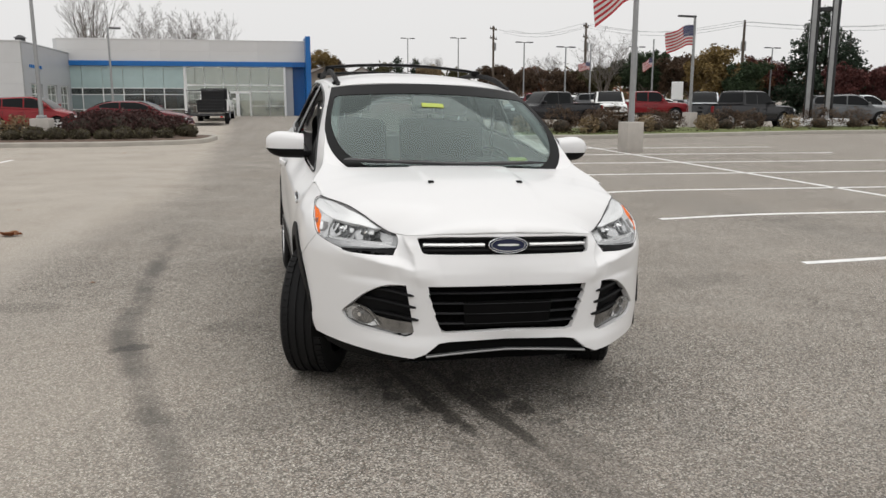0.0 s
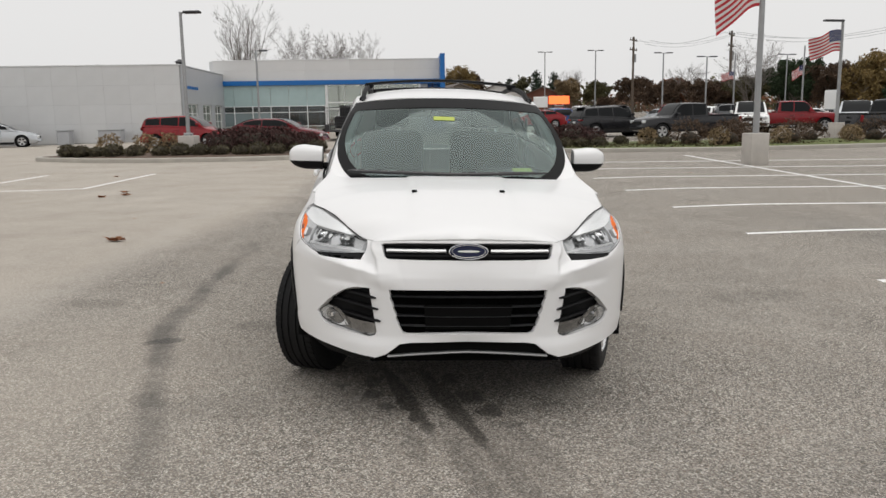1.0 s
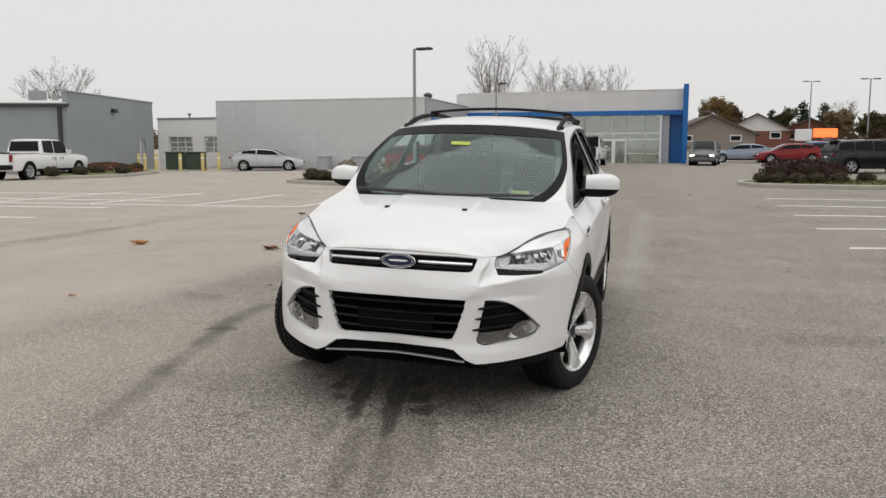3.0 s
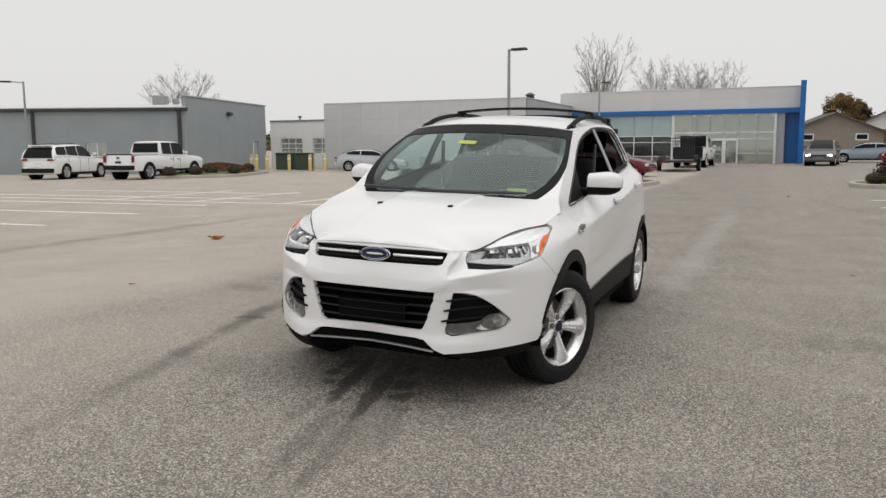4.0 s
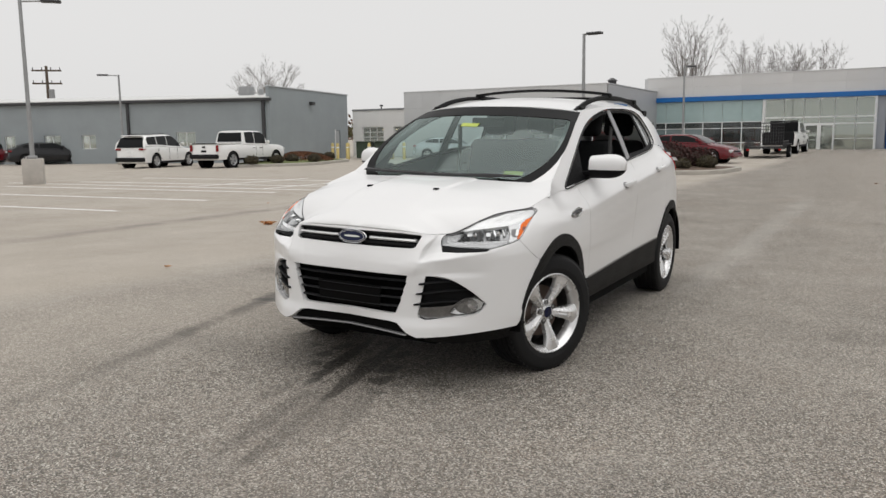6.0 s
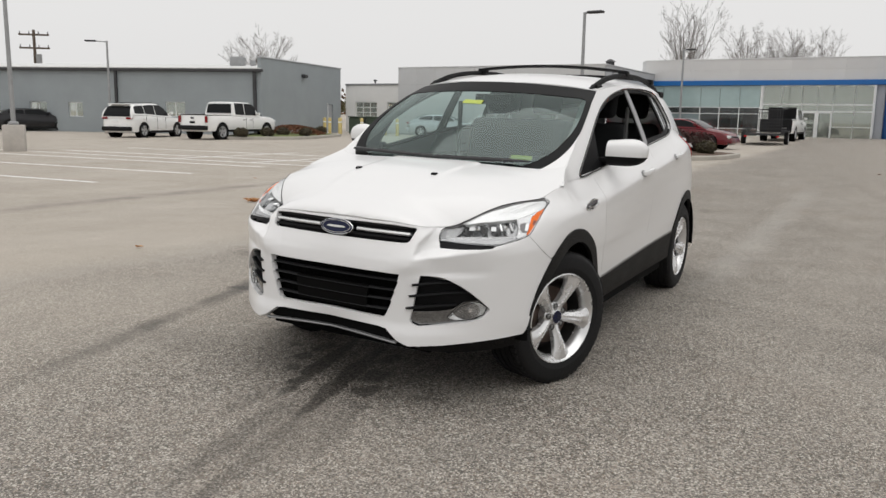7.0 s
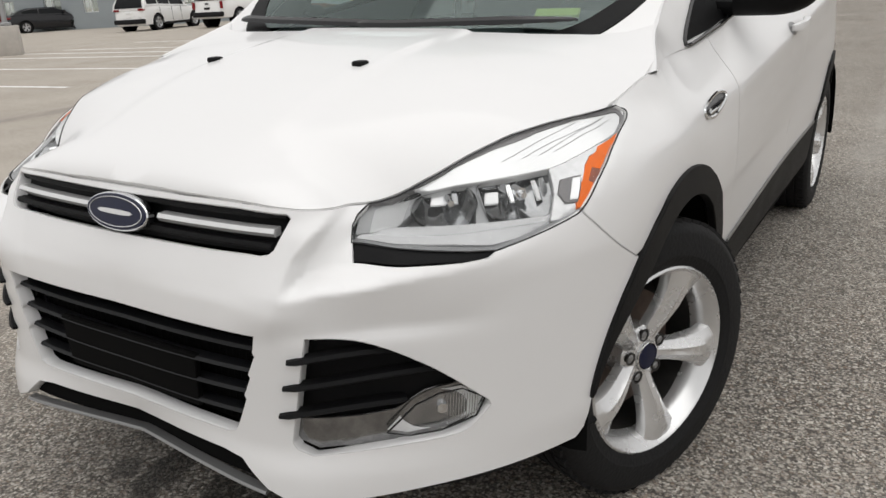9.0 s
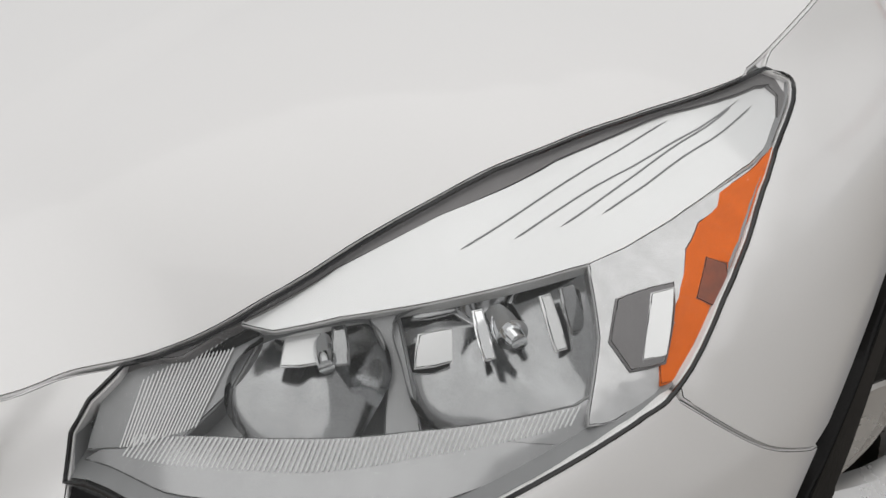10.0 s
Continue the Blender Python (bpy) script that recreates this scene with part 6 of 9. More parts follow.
# --- head lamps: strip, housing, brow, reflectors, marker, lens
def lamp_parts():
    made = []

    def piece(name, poly, deep, mat, parent=None, step=0.02, lip=0.006, label="", fn=None):
        f = fn or (lambda s, z: skin(s, z, deep))
        bm = facing(patch(poly, f, (), step, False, 0), (0, 2.2, 0.7))
        if lip:
            turn_in(bm, lip)
        ob = part(name, bm, mat, parent or CAR, label, sharp=40)
        made.append(ob)
        return ob
    lamp = piece("headlamp", HEADLAMP, 0.075, M_LAMPGREY, step=0.025, lip=0, label="clear headlamp with amber corner reflector")
    # side walls of the housing
    bm = bmesh.new()
    loop = resampled(HEADLAMP, 0.02)
    a = [bm.verts.new(skin(s, z, 0.006)) for s, z in loop]
    b = [bm.verts.new(skin(s, z, 0.075)) for s, z in loop]
    for k in range(len(loop)):
        bm.faces.new((a[k - 1], a[k], b[k], b[k - 1]))
    made.append(part("housing_wall", bm, M_LAMPGREY, lamp))
    rim_loop = [skin(s, z, 0.001) for s, z in loop]
    made.append(part("lamp_seal", sweep(bmesh.new(), rim_loop, round_profile(0.0017, 0.0019, 6), closed=True, up=(-0.6, -0.7, 0.3)), M_GLOSSBLACK, lamp, "black rubber seal"))
    top_line = [(s, z - 0.002) for s, z in HEADLAMP[4:25]]
    brow_top = [(0.684, 0.851), (0.784, 0.884), (0.892, 0.910), (1.008, 0.932), (1.148, 0.947), (1.248, 0.951), (1.266, 0.948)]
    bezel = [(0.592, 0.832)] + top_line + [(1.277, 0.949), (1.270, 0.939), (1.20, 0.920)] + [(1.232, 0.929), (1.262, 0.940), (1.262, 0.947)] + brow_top[::-1] + [(0.64, 0.834)]
    piece("bezel", bezel, 0.008, M_BEZEL, lamp, step=0.012, lip=0.012, label="grey lamp bezel")
    brow_low = [(1.228, 0.926), (1.152, 0.913), (1.080, 0.898), (1.020, 0.883), (0.988, 0.877), (0.920, 0.871), (0.852, 0.865), (0.780, 0.859), (0.720, 0.850)]
    bulge = lambda s, z: skin(s, z, 0.013 - 0.004 * math.sin(math.pi * min(max((z - 0.86) / 0.085, 0), 1)))
    piece("brow", brow_top + [(1.264, 0.938)] + brow_low, 0.0, M_BROW, lamp, step=0.010, lip=0.02, label="bright silver lamp brow", fn=bulge)
    for a, b, c in (((0.896, 0.890), (1.000, 0.917), (1.144, 0.941)), ((0.940, 0.893), (1.030, 0.914), (1.220, 0.944)), ((0.980, 0.896), (1.088, 0.921), (1.204, 0.941)), ((1.020, 0.900), (1.11, 0.920), (1.225, 0.939))):
        pts = [bulge(s, z) for s, z in curved([a, b, c], 8)]
        made.append(part("brow_rib", sweep(bmesh.new(), pts, round_profile(0.0008, 0.0009, 5), scales=[0.3] + [1] * (len(pts) - 2) + [0.3]), M_LAMPGREY, lamp))
    # the clear ribbed inner end
    inner_fn = lambda s, z: skin(s, z, 0.018 + 0.20 * max(0.0, s - 0.60))
    piece("inner_panel", [(0.562, 0.788), (0.572, 0.816), (0.600, 0.829), (0.684, 0.847), (0.704, 0.838), (0.676, 0.812), (0.640, 0.794)], 0.0, M_LAMPGREY, lamp, step=0.012, lip=0.02, label="pale ribbed inner lamp panel", fn=inner_fn)
    for k in range(22):
        t = k / 21
        a, b = (0.592 + 0.06 * t, 0.790 + 0.008 * t), (0.606 + 0.08 * t, 0.820 + 0.018 * t)
        made.append(part("panel_rib", sweep(bmesh.new(), [inner_fn(*p) + (skin(p[0], p[1], 0) - skin(p[0], p[1], 0.0015)) for p in (a, b)], round_profile(0.0007, 0.0007, 4)), M_BROW, lamp))
    # two bowls with squared mouths, and bright plates added in them as sky reflections
    bowls = ((((0.702, 0.838), (0.800, 0.853), (0.817, 0.833), (0.797, 0.812), (0.762, 0.792), (0.712, 0.792), (0.676, 0.812)), (0.750, 0.822), 0),
             (((0.832, 0.855), (0.915, 0.866), (0.996, 0.872), (0.978, 0.832), (0.948, 0.790), (0.884, 0.795), (0.832, 0.806), (0.824, 0.830)), (0.905, 0.830), 1))
    for mouth, c, tag in bowls:
        ring = resampled(curved(mouth, 5, True), 0.004)
        bm = bmesh.new()
        depths = [(math.cos(q * math.pi / 2), 0.020 + 0.048 * math.sin(q * math.pi / 2)) for q in np.linspace(0, 0.93, 12)]
        rows = [[bm.verts.new(skin(c[0] + (s - c[0]) * r, c[1] + (z - c[1]) * r, d + 0.0022 * math.sin(150 * (s - c[0]) * (0.35 + 0.65 * r)) * math.sin(math.pi * r))) for s, z in ring] for r, d in depths]
        for p, q in zip(rows, rows[1:]):
            for k in range(len(ring)):
                bm.faces.new((p[k - 1], p[k], q[k], q[k - 1]))
        bm.faces.new(rows[-1])
        bmesh.ops.recalc_face_normals(bm, faces=bm.faces)
        made.append(part("reflector", facing(bm, skin(c[0], c[1], 0.3)), M_REFLECTOR, lamp, "deep chrome reflector bowl", sharp=60))
        o = skin(c[0] + 0.012, c[1] + 0.006, 0.056)
        n = (skin(c[0] + 0.012, c[1] + 0.006, 0.0) - o).normalized()
        shield = rod(bmesh.new(), o - n * 0.006, o + n * 0.016, 0.015 if tag else 0.011, 0.012 if tag else 0.008, 16)
        rod(shield, o + n * 0.016, o + n * 0.026, 0.008, 0.006, 12)
        made.append(part("bulb_shield", shield, M_CHROME, lamp, "chrome bulb shield"))
        glints = ((0.722, 0.824, 0.030, 0.018), (0.770, 0.826, 0.010, 0.020)) if not tag else ((0.838, 0.824, 0.030, 0.016), (0.846, 0.848, 0.036, 0.008), (0.892, 0.826, 0.006, 0.026), (0.945, 0.826, 0.007, 0.030), (0.962, 0.834, 0.012, 0.024))
        for k, (s0, z0, w, h) in enumerate(glints):
            bm = facing(patch([(s0, z0), (s0 + w * 0.3, z0 + h), (s0 + w * 1.2, z0 + h), (s0 + w, z0)], lambda s, z: skin(s, z, 0.040 - 0.35 * (z - z0) + 0.25 * (s - s0)), (), 0.02, False, 0.003), (0, 2.2, 0.7))
            made.append(part("facet", bm, (M_BROW, M_REFLECTOR, M_CHROME)[k % 3], lamp))
    piece("divider", [(0.800, 0.794), (0.819, 0.833), (0.806, 0.857), (0.830, 0.860), (0.828, 0.833), (0.826, 0.796)], 0.030, M_LAMPGREY, lamp, lip=0.03)
    piece("marker_block", [(0.988, 0.875), (1.020, 0.881), (1.088, 0.897), (1.224, 0.923), (1.200, 0.916), (1.084, 0.891), (1.060, 0.879), (1.028, 0.850), (1.004, 0.824), (0.992, 0.809), (0.956, 0.800), (0.938, 0.800), (0.970, 0.839)], 0.012, M_MARKER, lamp, step=0.012, lip=0.02, label="chrome side marker block")
    piece("marker_window", [(0.992, 0.858), (1.034, 0.864), (1.008, 0.836), (1.000, 0.827), (0.978, 0.825), (0.974, 0.839)], 0.0065, M_BEZEL, lamp, lip=0.003)
    piece("marker_insert", [(1.016, 0.860), (1.031, 0.862), (1.003, 0.831), (0.988, 0.830)], 0.0045, M_BROW, lamp, lip=0.003)
    piece("lower_ledge", [(0.560, 0.782), (0.584, 0.790), (0.636, 0.796), (0.760, 0.800), (0.936, 0.805), (0.994, 0.819), (0.994, 0.806), (0.956, 0.797), (0.876, 0.781), (0.815, 0.774), (0.748, 0.778), (0.636, 0.779)], 0.020, M_LEDGE, lamp, step=0.015, label="ribbed lower lamp ledge")
    for k in range(86):
        s = 0.600 + k * 0.0039
        low = np.interp(s, [0.596, 0.748, 0.932], [0.786, 0.789, 0.798])
        made.append(part("ledge_rib", sweep(bmesh.new(), [skin(s - 0.005, low, 0.0185), skin(s + 0.006, np.interp(s, [0.6, 0.76, 0.93], [0.796, 0.801, 0.806]), 0.0185)], round_profile(0.0007, 0.0008, 4)), M_BROW, lamp))
    amber_fn = lambda s, z: skin(s, z, 0.005 + 0.24 * max(0.0, np.interp(z, [0.815, 0.863, 0.908, 0.919], [1.010, 1.072, 1.160, 1.192]) - s))
    piece("amber_reflector", [(1.060, 0.884), (1.080, 0.893), (1.192, 0.919), (1.160, 0.908), (1.072, 0.863), (1.008, 0.818), (0.994, 0.815), (1.008, 0.837), (1.030, 0.856)], 0.008, M_AMBER, lamp, step=0.012, lip=0.004, label="amber corner reflector", fn=amber_fn)
    piece("amber_spot", [(1.044, 0.856), (1.068, 0.874), (1.074, 0.871), (1.066, 0.862), (1.050, 0.852)], 0.0, surface("dark amber", (0.20, 0.035, 0.004), 0.5, vary=0.3, scale=80), lamp, lip=0.001, fn=lambda s, z: amber_fn(s, z) + (skin(s, z, 0) - skin(s, z, 0.0015)))
    piece("lamp_strip", LAMP_STRIP, 0.004, M_TRIM, lamp, label="gloss black lower strip")
    lens = piece("lens", HEADLAMP, 0.0, M_LENS, lamp, step=0.02, lip=0.003, label="clear plastic lens")
    lens.visible_shadow = False
    # the other side
    twin = {}
    for ob in made:
        o = mirrored(ob)
        twin[ob] = o
        o.parent = twin.get(ob.parent, CAR)
        o.visible_shadow = ob.visible_shadow


lamp_parts()

# --- upper grille: frame, bars and badge
part("upper_grille", facing(patch([(0, 0.848), (0.30, 0.8465), (0.427, 0.841), (0.438, 0.832), (0.407, 0.779), (0.37, 0.766), (0.25, 0.764), (0, 0.762)], lambda s, z: skin(s, z, 0.030), (), 0.03, True, 0), (0, 2.2, 0.7)), M_TRIM, CAR, "black upper grille")
for z, dz, r, mat, nm, lim in ((0.806, 0.0, 0.0075, M_SILVERBAR, "grille_bar", 0.40), (0.832, 0.0, 0.005, M_TRIM, "grille_slat", 0.42), (0.783, 0, 0.006, M_TRIM, "grille_slat", 0.395)):
    for a, b in ((-lim, -0.105), (0.105, lim)) if mat is M_SILVERBAR else ((-lim, lim),):
        pts = [skin(s, z + 0.002 * (1 - abs(s) / lim), 0.014) for s in np.linspace(a, b, 17)]
        part(nm, sweep(bmesh.new(), pts, [(-r * 1.4, -r), (r * 1.2, -r), (r * 1.8, 0), (r * 1.2, r), (-r * 1.4, r)]), mat, CAR, "bright silver grille bar" if mat is M_SILVERBAR else "")
BADGE = Matrix.Translation(skin(0, 0.808, -0.004)) @ Matrix.Rotation(radians(90 - 14), 4, "X")


def oval(rx, ry, t0, t1, n=40):
    bm = bmesh.new()
    rows = [[bm.verts.new((rx * k * math.cos(2 * math.pi * i / n), ry * k * math.sin(2 * math.pi * i / n), z)) for i in range(n)] for k, z in ((1.0, t0), (1.0, t1 - 0.002), (0.97, t1), (0.0001, t1 + 0.001))]
    for p, q in zip(rows, rows[1:]):
        for i in range(n):
            bm.faces.new((p[i], p[(i + 1) % n], q[(i + 1) % n], q[i]))
    return bm


badge = part("badge", oval(0.092, 0.038, -0.012, 0.004), M_CHROME, CAR, "blue oval badge with a silver rim and bar")
badge.matrix_basis = BADGE
part("badge_field", oval(0.0885, 0.0350, 0.0, 0.0062), M_LOGOBLUE, badge)
part("badge_line", sweep(bmesh.new(), [(0.078 * math.cos(a), 0.0285 * math.sin(a), 0.0068) for a in np.linspace(0, 2 * math.pi, 41)[:-1]], round_profile(0.0011, 0.0011, 5), closed=True), M_SILVERBAR, badge)
bar_ = [(-0.052, 0.0), (-0.044, 0.0035), (-0.02, 0.0048), (0.02, 0.0048), (0.044, 0.0035), (0.052, 0.0), (0.044, -0.0035), (0.02, -0.0048), (-0.02, -0.0048), (-0.044, -0.0035)]
part("badge_bar", slab(bmesh.new(), bar_, 0.0066, 0.0082), M_SILVERBAR, badge, smooth=False)

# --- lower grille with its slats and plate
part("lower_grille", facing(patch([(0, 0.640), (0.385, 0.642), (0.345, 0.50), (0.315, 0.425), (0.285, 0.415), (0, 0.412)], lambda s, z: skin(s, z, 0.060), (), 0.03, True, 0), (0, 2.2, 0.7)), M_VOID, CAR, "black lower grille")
for z, lim in ((0.603, 0.372), (0.557, 0.357), (0.512, 0.343), (0.466, 0.326)):
    pts = [skin(s, z - 0.004 * (1 - (abs(s) / lim) ** 2), 0.022) for s in np.linspace(-lim, lim, 25)]
    part("grille_slat", sweep(bmesh.new(), pts, [(-0.020, -0.005), (0.006, -0.006), (0.012, -0.002), (0.006, 0.003), (-0.020, 0.002)]), M_GRILLE, CAR)
mesh_lines = bmesh.new()
for k in range(40):
    s = -0.34 + k * 0.0174
    sweep(mesh_lines, [skin(s, 0.425, 0.045), skin(s + 0.01, 0.63, 0.045)], round_profile(0.002, 0.002, 4))
part("grille_mesh", mesh_lines, M_VOID, CAR, "fine black grille mesh")["kind"] = "stuff"
part("number_plate_panel", facing(patch([(0, 0.560), (0.205, 0.558), (0.196, 0.450), (0, 0.448)], lambda s, z: skin(s, z, 0.012), (), 0.03, True, 0.012), (0, 2.2, 0.7)), M_VOID, CAR, "blank black plate panel")

# --- fog lamp pockets
def fog_side():
    made = []

    def add(ob):
        made.append(ob)
        return ob
    back = add(part("fog_pocket", facing(patch(shrink(FOG, 1.03, flat(0.55, 0.1, 0.52)), lambda s, z: skin(s, z, 0.040), (), 0.025, False, 0), (0, 2.2, 0.7)), M_TRIM, CAR, "black fog lamp pocket"))
    for z0, z1, s0, s1 in ((0.592, 0.602, 0.432, 0.640), (0.540, 0.560, 0.420, 0.715), (0.484, 0.500, 0.408, 0.640)):
        pts = [skin(s0 + (s1 - s0) * t, z0 + (z1 - z0) * t + 0.006 * math.sin(math.pi * t), 0.004 + 0.020 * t - 0.010 * (1 - t) ** 2) for t in np.linspace(0, 1, 14)]
        add(part("pocket_slat", sweep(bmesh.new(), pts, [(-0.016, -0.005), (0.006, -0.0055), (0.011, -0.001), (0.006, 0.0055), (-0.016, 0.006)], scales=[0.55] + [1] * 12 + [0.7]), M_TRIM, back))
    tip = plan_s(0.713, 0.243)
    fog_l = [(0.415, 0.462), (0.56, 0.470), (0.62, 0.478), (0.675, 0.510), (0.74, 0.520), (tip, 0.492), (tip - 0.02, 0.452), (0.70, 0.427), (0.60, 0.416), (0.47, 0.408), (0.428, 0.425)]
    add(part("fog_bezel", facing(patch(fog_l, lambda s, z: skin(s, z, 0.026), (), 0.02, False, 0.006), (0, 2.2, 0.7)), surface("smoked chrome", (0.25, 0.25, 0.25), 0.16, metal=0.9, vary=0.45, scale=26, fine=90), back, "smoked chrome fog lamp bezel"))
    lamp_l = [(0.600, 0.440), (0.655, 0.492), (0.70, 0.510), (0.742, 0.514), (tip - 0.004, 0.490), (tip - 0.022, 0.455), (0.70, 0.434), (0.64, 0.430)]
    add(part("fog_reflector", facing(patch(lamp_l, lambda s, z: skin(s, z, 0.022 + 0.022 * math.exp(-(((s - 0.69) / 0.05) ** 2 + ((z - 0.472) / 0.03) ** 2))), (), 0.01, False, 0), (0, 2.2, 0.7)), M_BROW, back, "fog lamp reflector"))
    o = skin(0.705, 0.475, 0.03)
    n = (skin(0.705, 0.475, 0) - o).normalized()
    add(part("fog_bulb", rod(bmesh.new(), o - n * 0.01, o + n * 0.014, 0.013, 0.010, 14), M_CHROME, back))
    add(part("fog_seal", sweep(bmesh.new(), [skin(s, z, 0.011) for s, z in resampled(lamp_l, 0.012)], round_profile(0.0016, 0.002, 6), closed=True, up=(-0.6, -0.7, 0.3)), M_GLOSSBLACK, back, "black fog lamp seal"))
    for k in range(12):
        s0 = 0.712 + 0.0052 * k
        add(part("lens_rib", sweep(bmesh.new(), [skin(s0, 0.444 + 0.0012 * k, 0.013), skin(s0 + 0.004, 0.508 - 0.0008 * k, 0.013)], round_profile(0.0009, 0.0009, 4)), M_CHROME, back))
    glass_ = add(part("fog_lens", facing(patch(lamp_l, lambda s, z: skin(s, z, 0.010), (), 0.02, False, 0.003), (0, 2.2, 0.7)), M_LENS, back, "clear fog lamp lens"))
    glass_.visible_shadow = False
    twin = {}
    for ob in made:
        o = mirrored(ob)
        twin[ob] = o
        o.parent = twin.get(ob.parent, CAR)
        o.visible_shadow = ob.visible_shadow


fog_side()

# --- washer nozzles, wipers
for sx in (1, -1):
    c = bonnet(0.23 * sx - 0.012, 0.573)
    bm = boxed(-0.014, 0.014, -0.018, 0.016, -0.006, 0.008, bevel=0.005, segs=2)
    part("washer_nozzle", bm, M_TRIM, CAR, "black washer nozzle").matrix_basis = Matrix.Translation(c)
for pts in ([(-0.10, 0.992), (0.10, 0.998), (0.30, 1.018), (0.54, 1.052)], [(-0.62, 1.062), (-0.40, 1.030), (-0.20, 1.012), (0.06, 1.006)]):
    c = curved(pts, 6)
    zs = [1.094 + 0.018 * abs(x) for x, y in c]
    bm = sweep(bmesh.new(), [(x, y - 0.004, z) for (x, y), z in zip(c, zs)], [(-0.012, -0.006), (0.012, -0.006), (0.009, 0.006), (-0.005, 0.014)], scales=[0.5] + [1.0] * (len(c) - 5) + [0.85, 0.7, 0.55, 0.35])
    part("wiper", bm, M_GLOSSBLACK, CAR, "black windscreen wiper")

# --- mirrors
def mirror():
    base = part("door_mirror", bmesh.new(), M_TRIM, CAR, "door mirror with white cap")
    bm = bmesh.new()
    rows = []
    for k in range(15):
        t = k / 14
        x = 0.805 + 0.215 * t
        w = max(1 - (max(t - 0.45, 0) / 0.58) ** 2.6, 0.0) ** 0.5 if t > 0.45 else 0.93 + 0.07 * (t / 0.45)
        ring = []
        for i in range(20):
            a = 2 * math.pi * i / 20
            y = 1.585 + 0.035 * t + (0.052 * w + 0.01) * math.cos(a) * (1.25 if math.cos(a) < 0 else 0.6)
            ca = math.sin(a)
            z = 1.150 + 0.012 * t + (0.078 * w + 0.004) * (abs(ca) ** 0.62) * (1 if ca > 0 else -1) * (0.98 if ca > 0 else 0.92)
            ring.append(bm.verts.new((x, y, z)))
        rows.append(ring)
    for p, q in zip(rows, rows[1:]):
        for i in range(20):
            bm.faces.new((p[i], p[(i + 1) % 20], q[(i + 1) % 20], q[i]))
    bm.faces.new(rows[0])
    bm.faces.new(rows[-1][::-1])
    bmesh.ops.recalc_face_normals(bm, faces=bm.faces)
    low = bm.copy()
    cutz = 1.136
    for b, keep_up in ((bm, True), (low, False)):
        geom = list(b.verts) + list(b.edges) + list(b.faces)
        bmesh.ops.bisect_plane(b, geom=geom, plane_co=(0, 0, cutz), plane_no=(0, 0, 1), clear_inner=keep_up, clear_outer=not keep_up)
    for v in low.verts:
        v.co.x = 0.93 + (v.co.x - 0.93) * 0.985
    cap = part("mirror_cap", bm, M_PAINT, base, "white mirror cap", sharp=50)
    foot_ = part("mirror_foot", low, M_TRIM, base, "black mirror underside", sharp=50)
    arm = boxed(0.74, 0.86, 1.55, 1.62, 1.085, 1.125, bevel=0.015, segs=2)
    arm_ = part("mirror_arm", arm, M_TRIM, base)
    twin = mirrored(base)
    for ob in (cap, foot_, arm_):
        mirrored(ob).parent = twin


mirror()

# --- handles, side vents, shut-line details
for y, z in ((2.16, 1.012), (3.06, 1.085)):
    s = plan_s(0.885, y)
    pts = [skin(s - 0.10 + 0.20 * t, z + 0.016 * t, -0.012 - 0.022 * math.sin(math.pi * t) ** 0.5) for t in np.linspace(0, 1, 11)]
    bm = sweep(bmesh.new(), pts, [(-0.010, -0.013), (0.008, -0.013), (0.011, 0.0), (0.008, 0.013), (-0.010, 0.013)], scales=[0.7] + [1] * 9 + [0.7])
    mirrored(part("door_handle", bm, M_PAINT, CAR, "white door handle"))
    # flat grey patch on the skin, painted as the shade of the handle cup
    cup = [(s - 0.06 + 0.05 * math.cos(a), z - 0.004 + 0.022 * math.sin(a)) for a in np.linspace(0, 2 * math.pi, 17)[:-1]]
    mirrored(part("handle_recess", facing(patch(cup, lambda s_, z_: skin(s_, z_, -0.001), (), 0.02, False, 0), (0, 2.2, 0.7)), M_SATIN, CAR))
vent = [(1.662, 0.894), (1.73, 0.909), (1.80, 0.917), (1.842, 0.910), (1.827, 0.893), (1.742, 0.869), (1.672, 0.874)]
mid_vent = (sum(p[0] for p in vent) / 7, sum(p[1] for p in vent) / 7)
mirrored(part("side_vent", sweep(bmesh.new(), [skin(s, z, -0.002) for s, z in curved(vent, 5, True)], round_profile(0.005, 0.004, 6), closed=True, up=(1, 0, 0)), M_CHROME, CAR, "chrome trimmed side vent"))
mirrored(part("vent_insert", facing(patch(vent, lambda s, z: skin(s, z, -0.0012), (), 0.02, False, 0), (0, 2.2, 0.7)), M_GLOSSBLACK, CAR, "black vent insert"))
mirrored(part("vent_bar", sweep(bmesh.new(), [skin(*p, -0.003) for p in ((1.69, 0.880), (1.745, 0.882), (1.80, 0.893))], round_profile(0.004, 0.003, 6), up=(1, 0, 0)), M_CHROME, CAR))
strip = [skin(s, sill(s) + 0.006, -0.004) for s in np.linspace(DOOR_1 + 0.02, cut[0][0] - 0.03, 14)]
mirrored(part("sill_strip", sweep(bmesh.new(), strip, round_profile(0.003, 0.006, 6)), M_SATIN, CAR, "thin bright sill strip"))

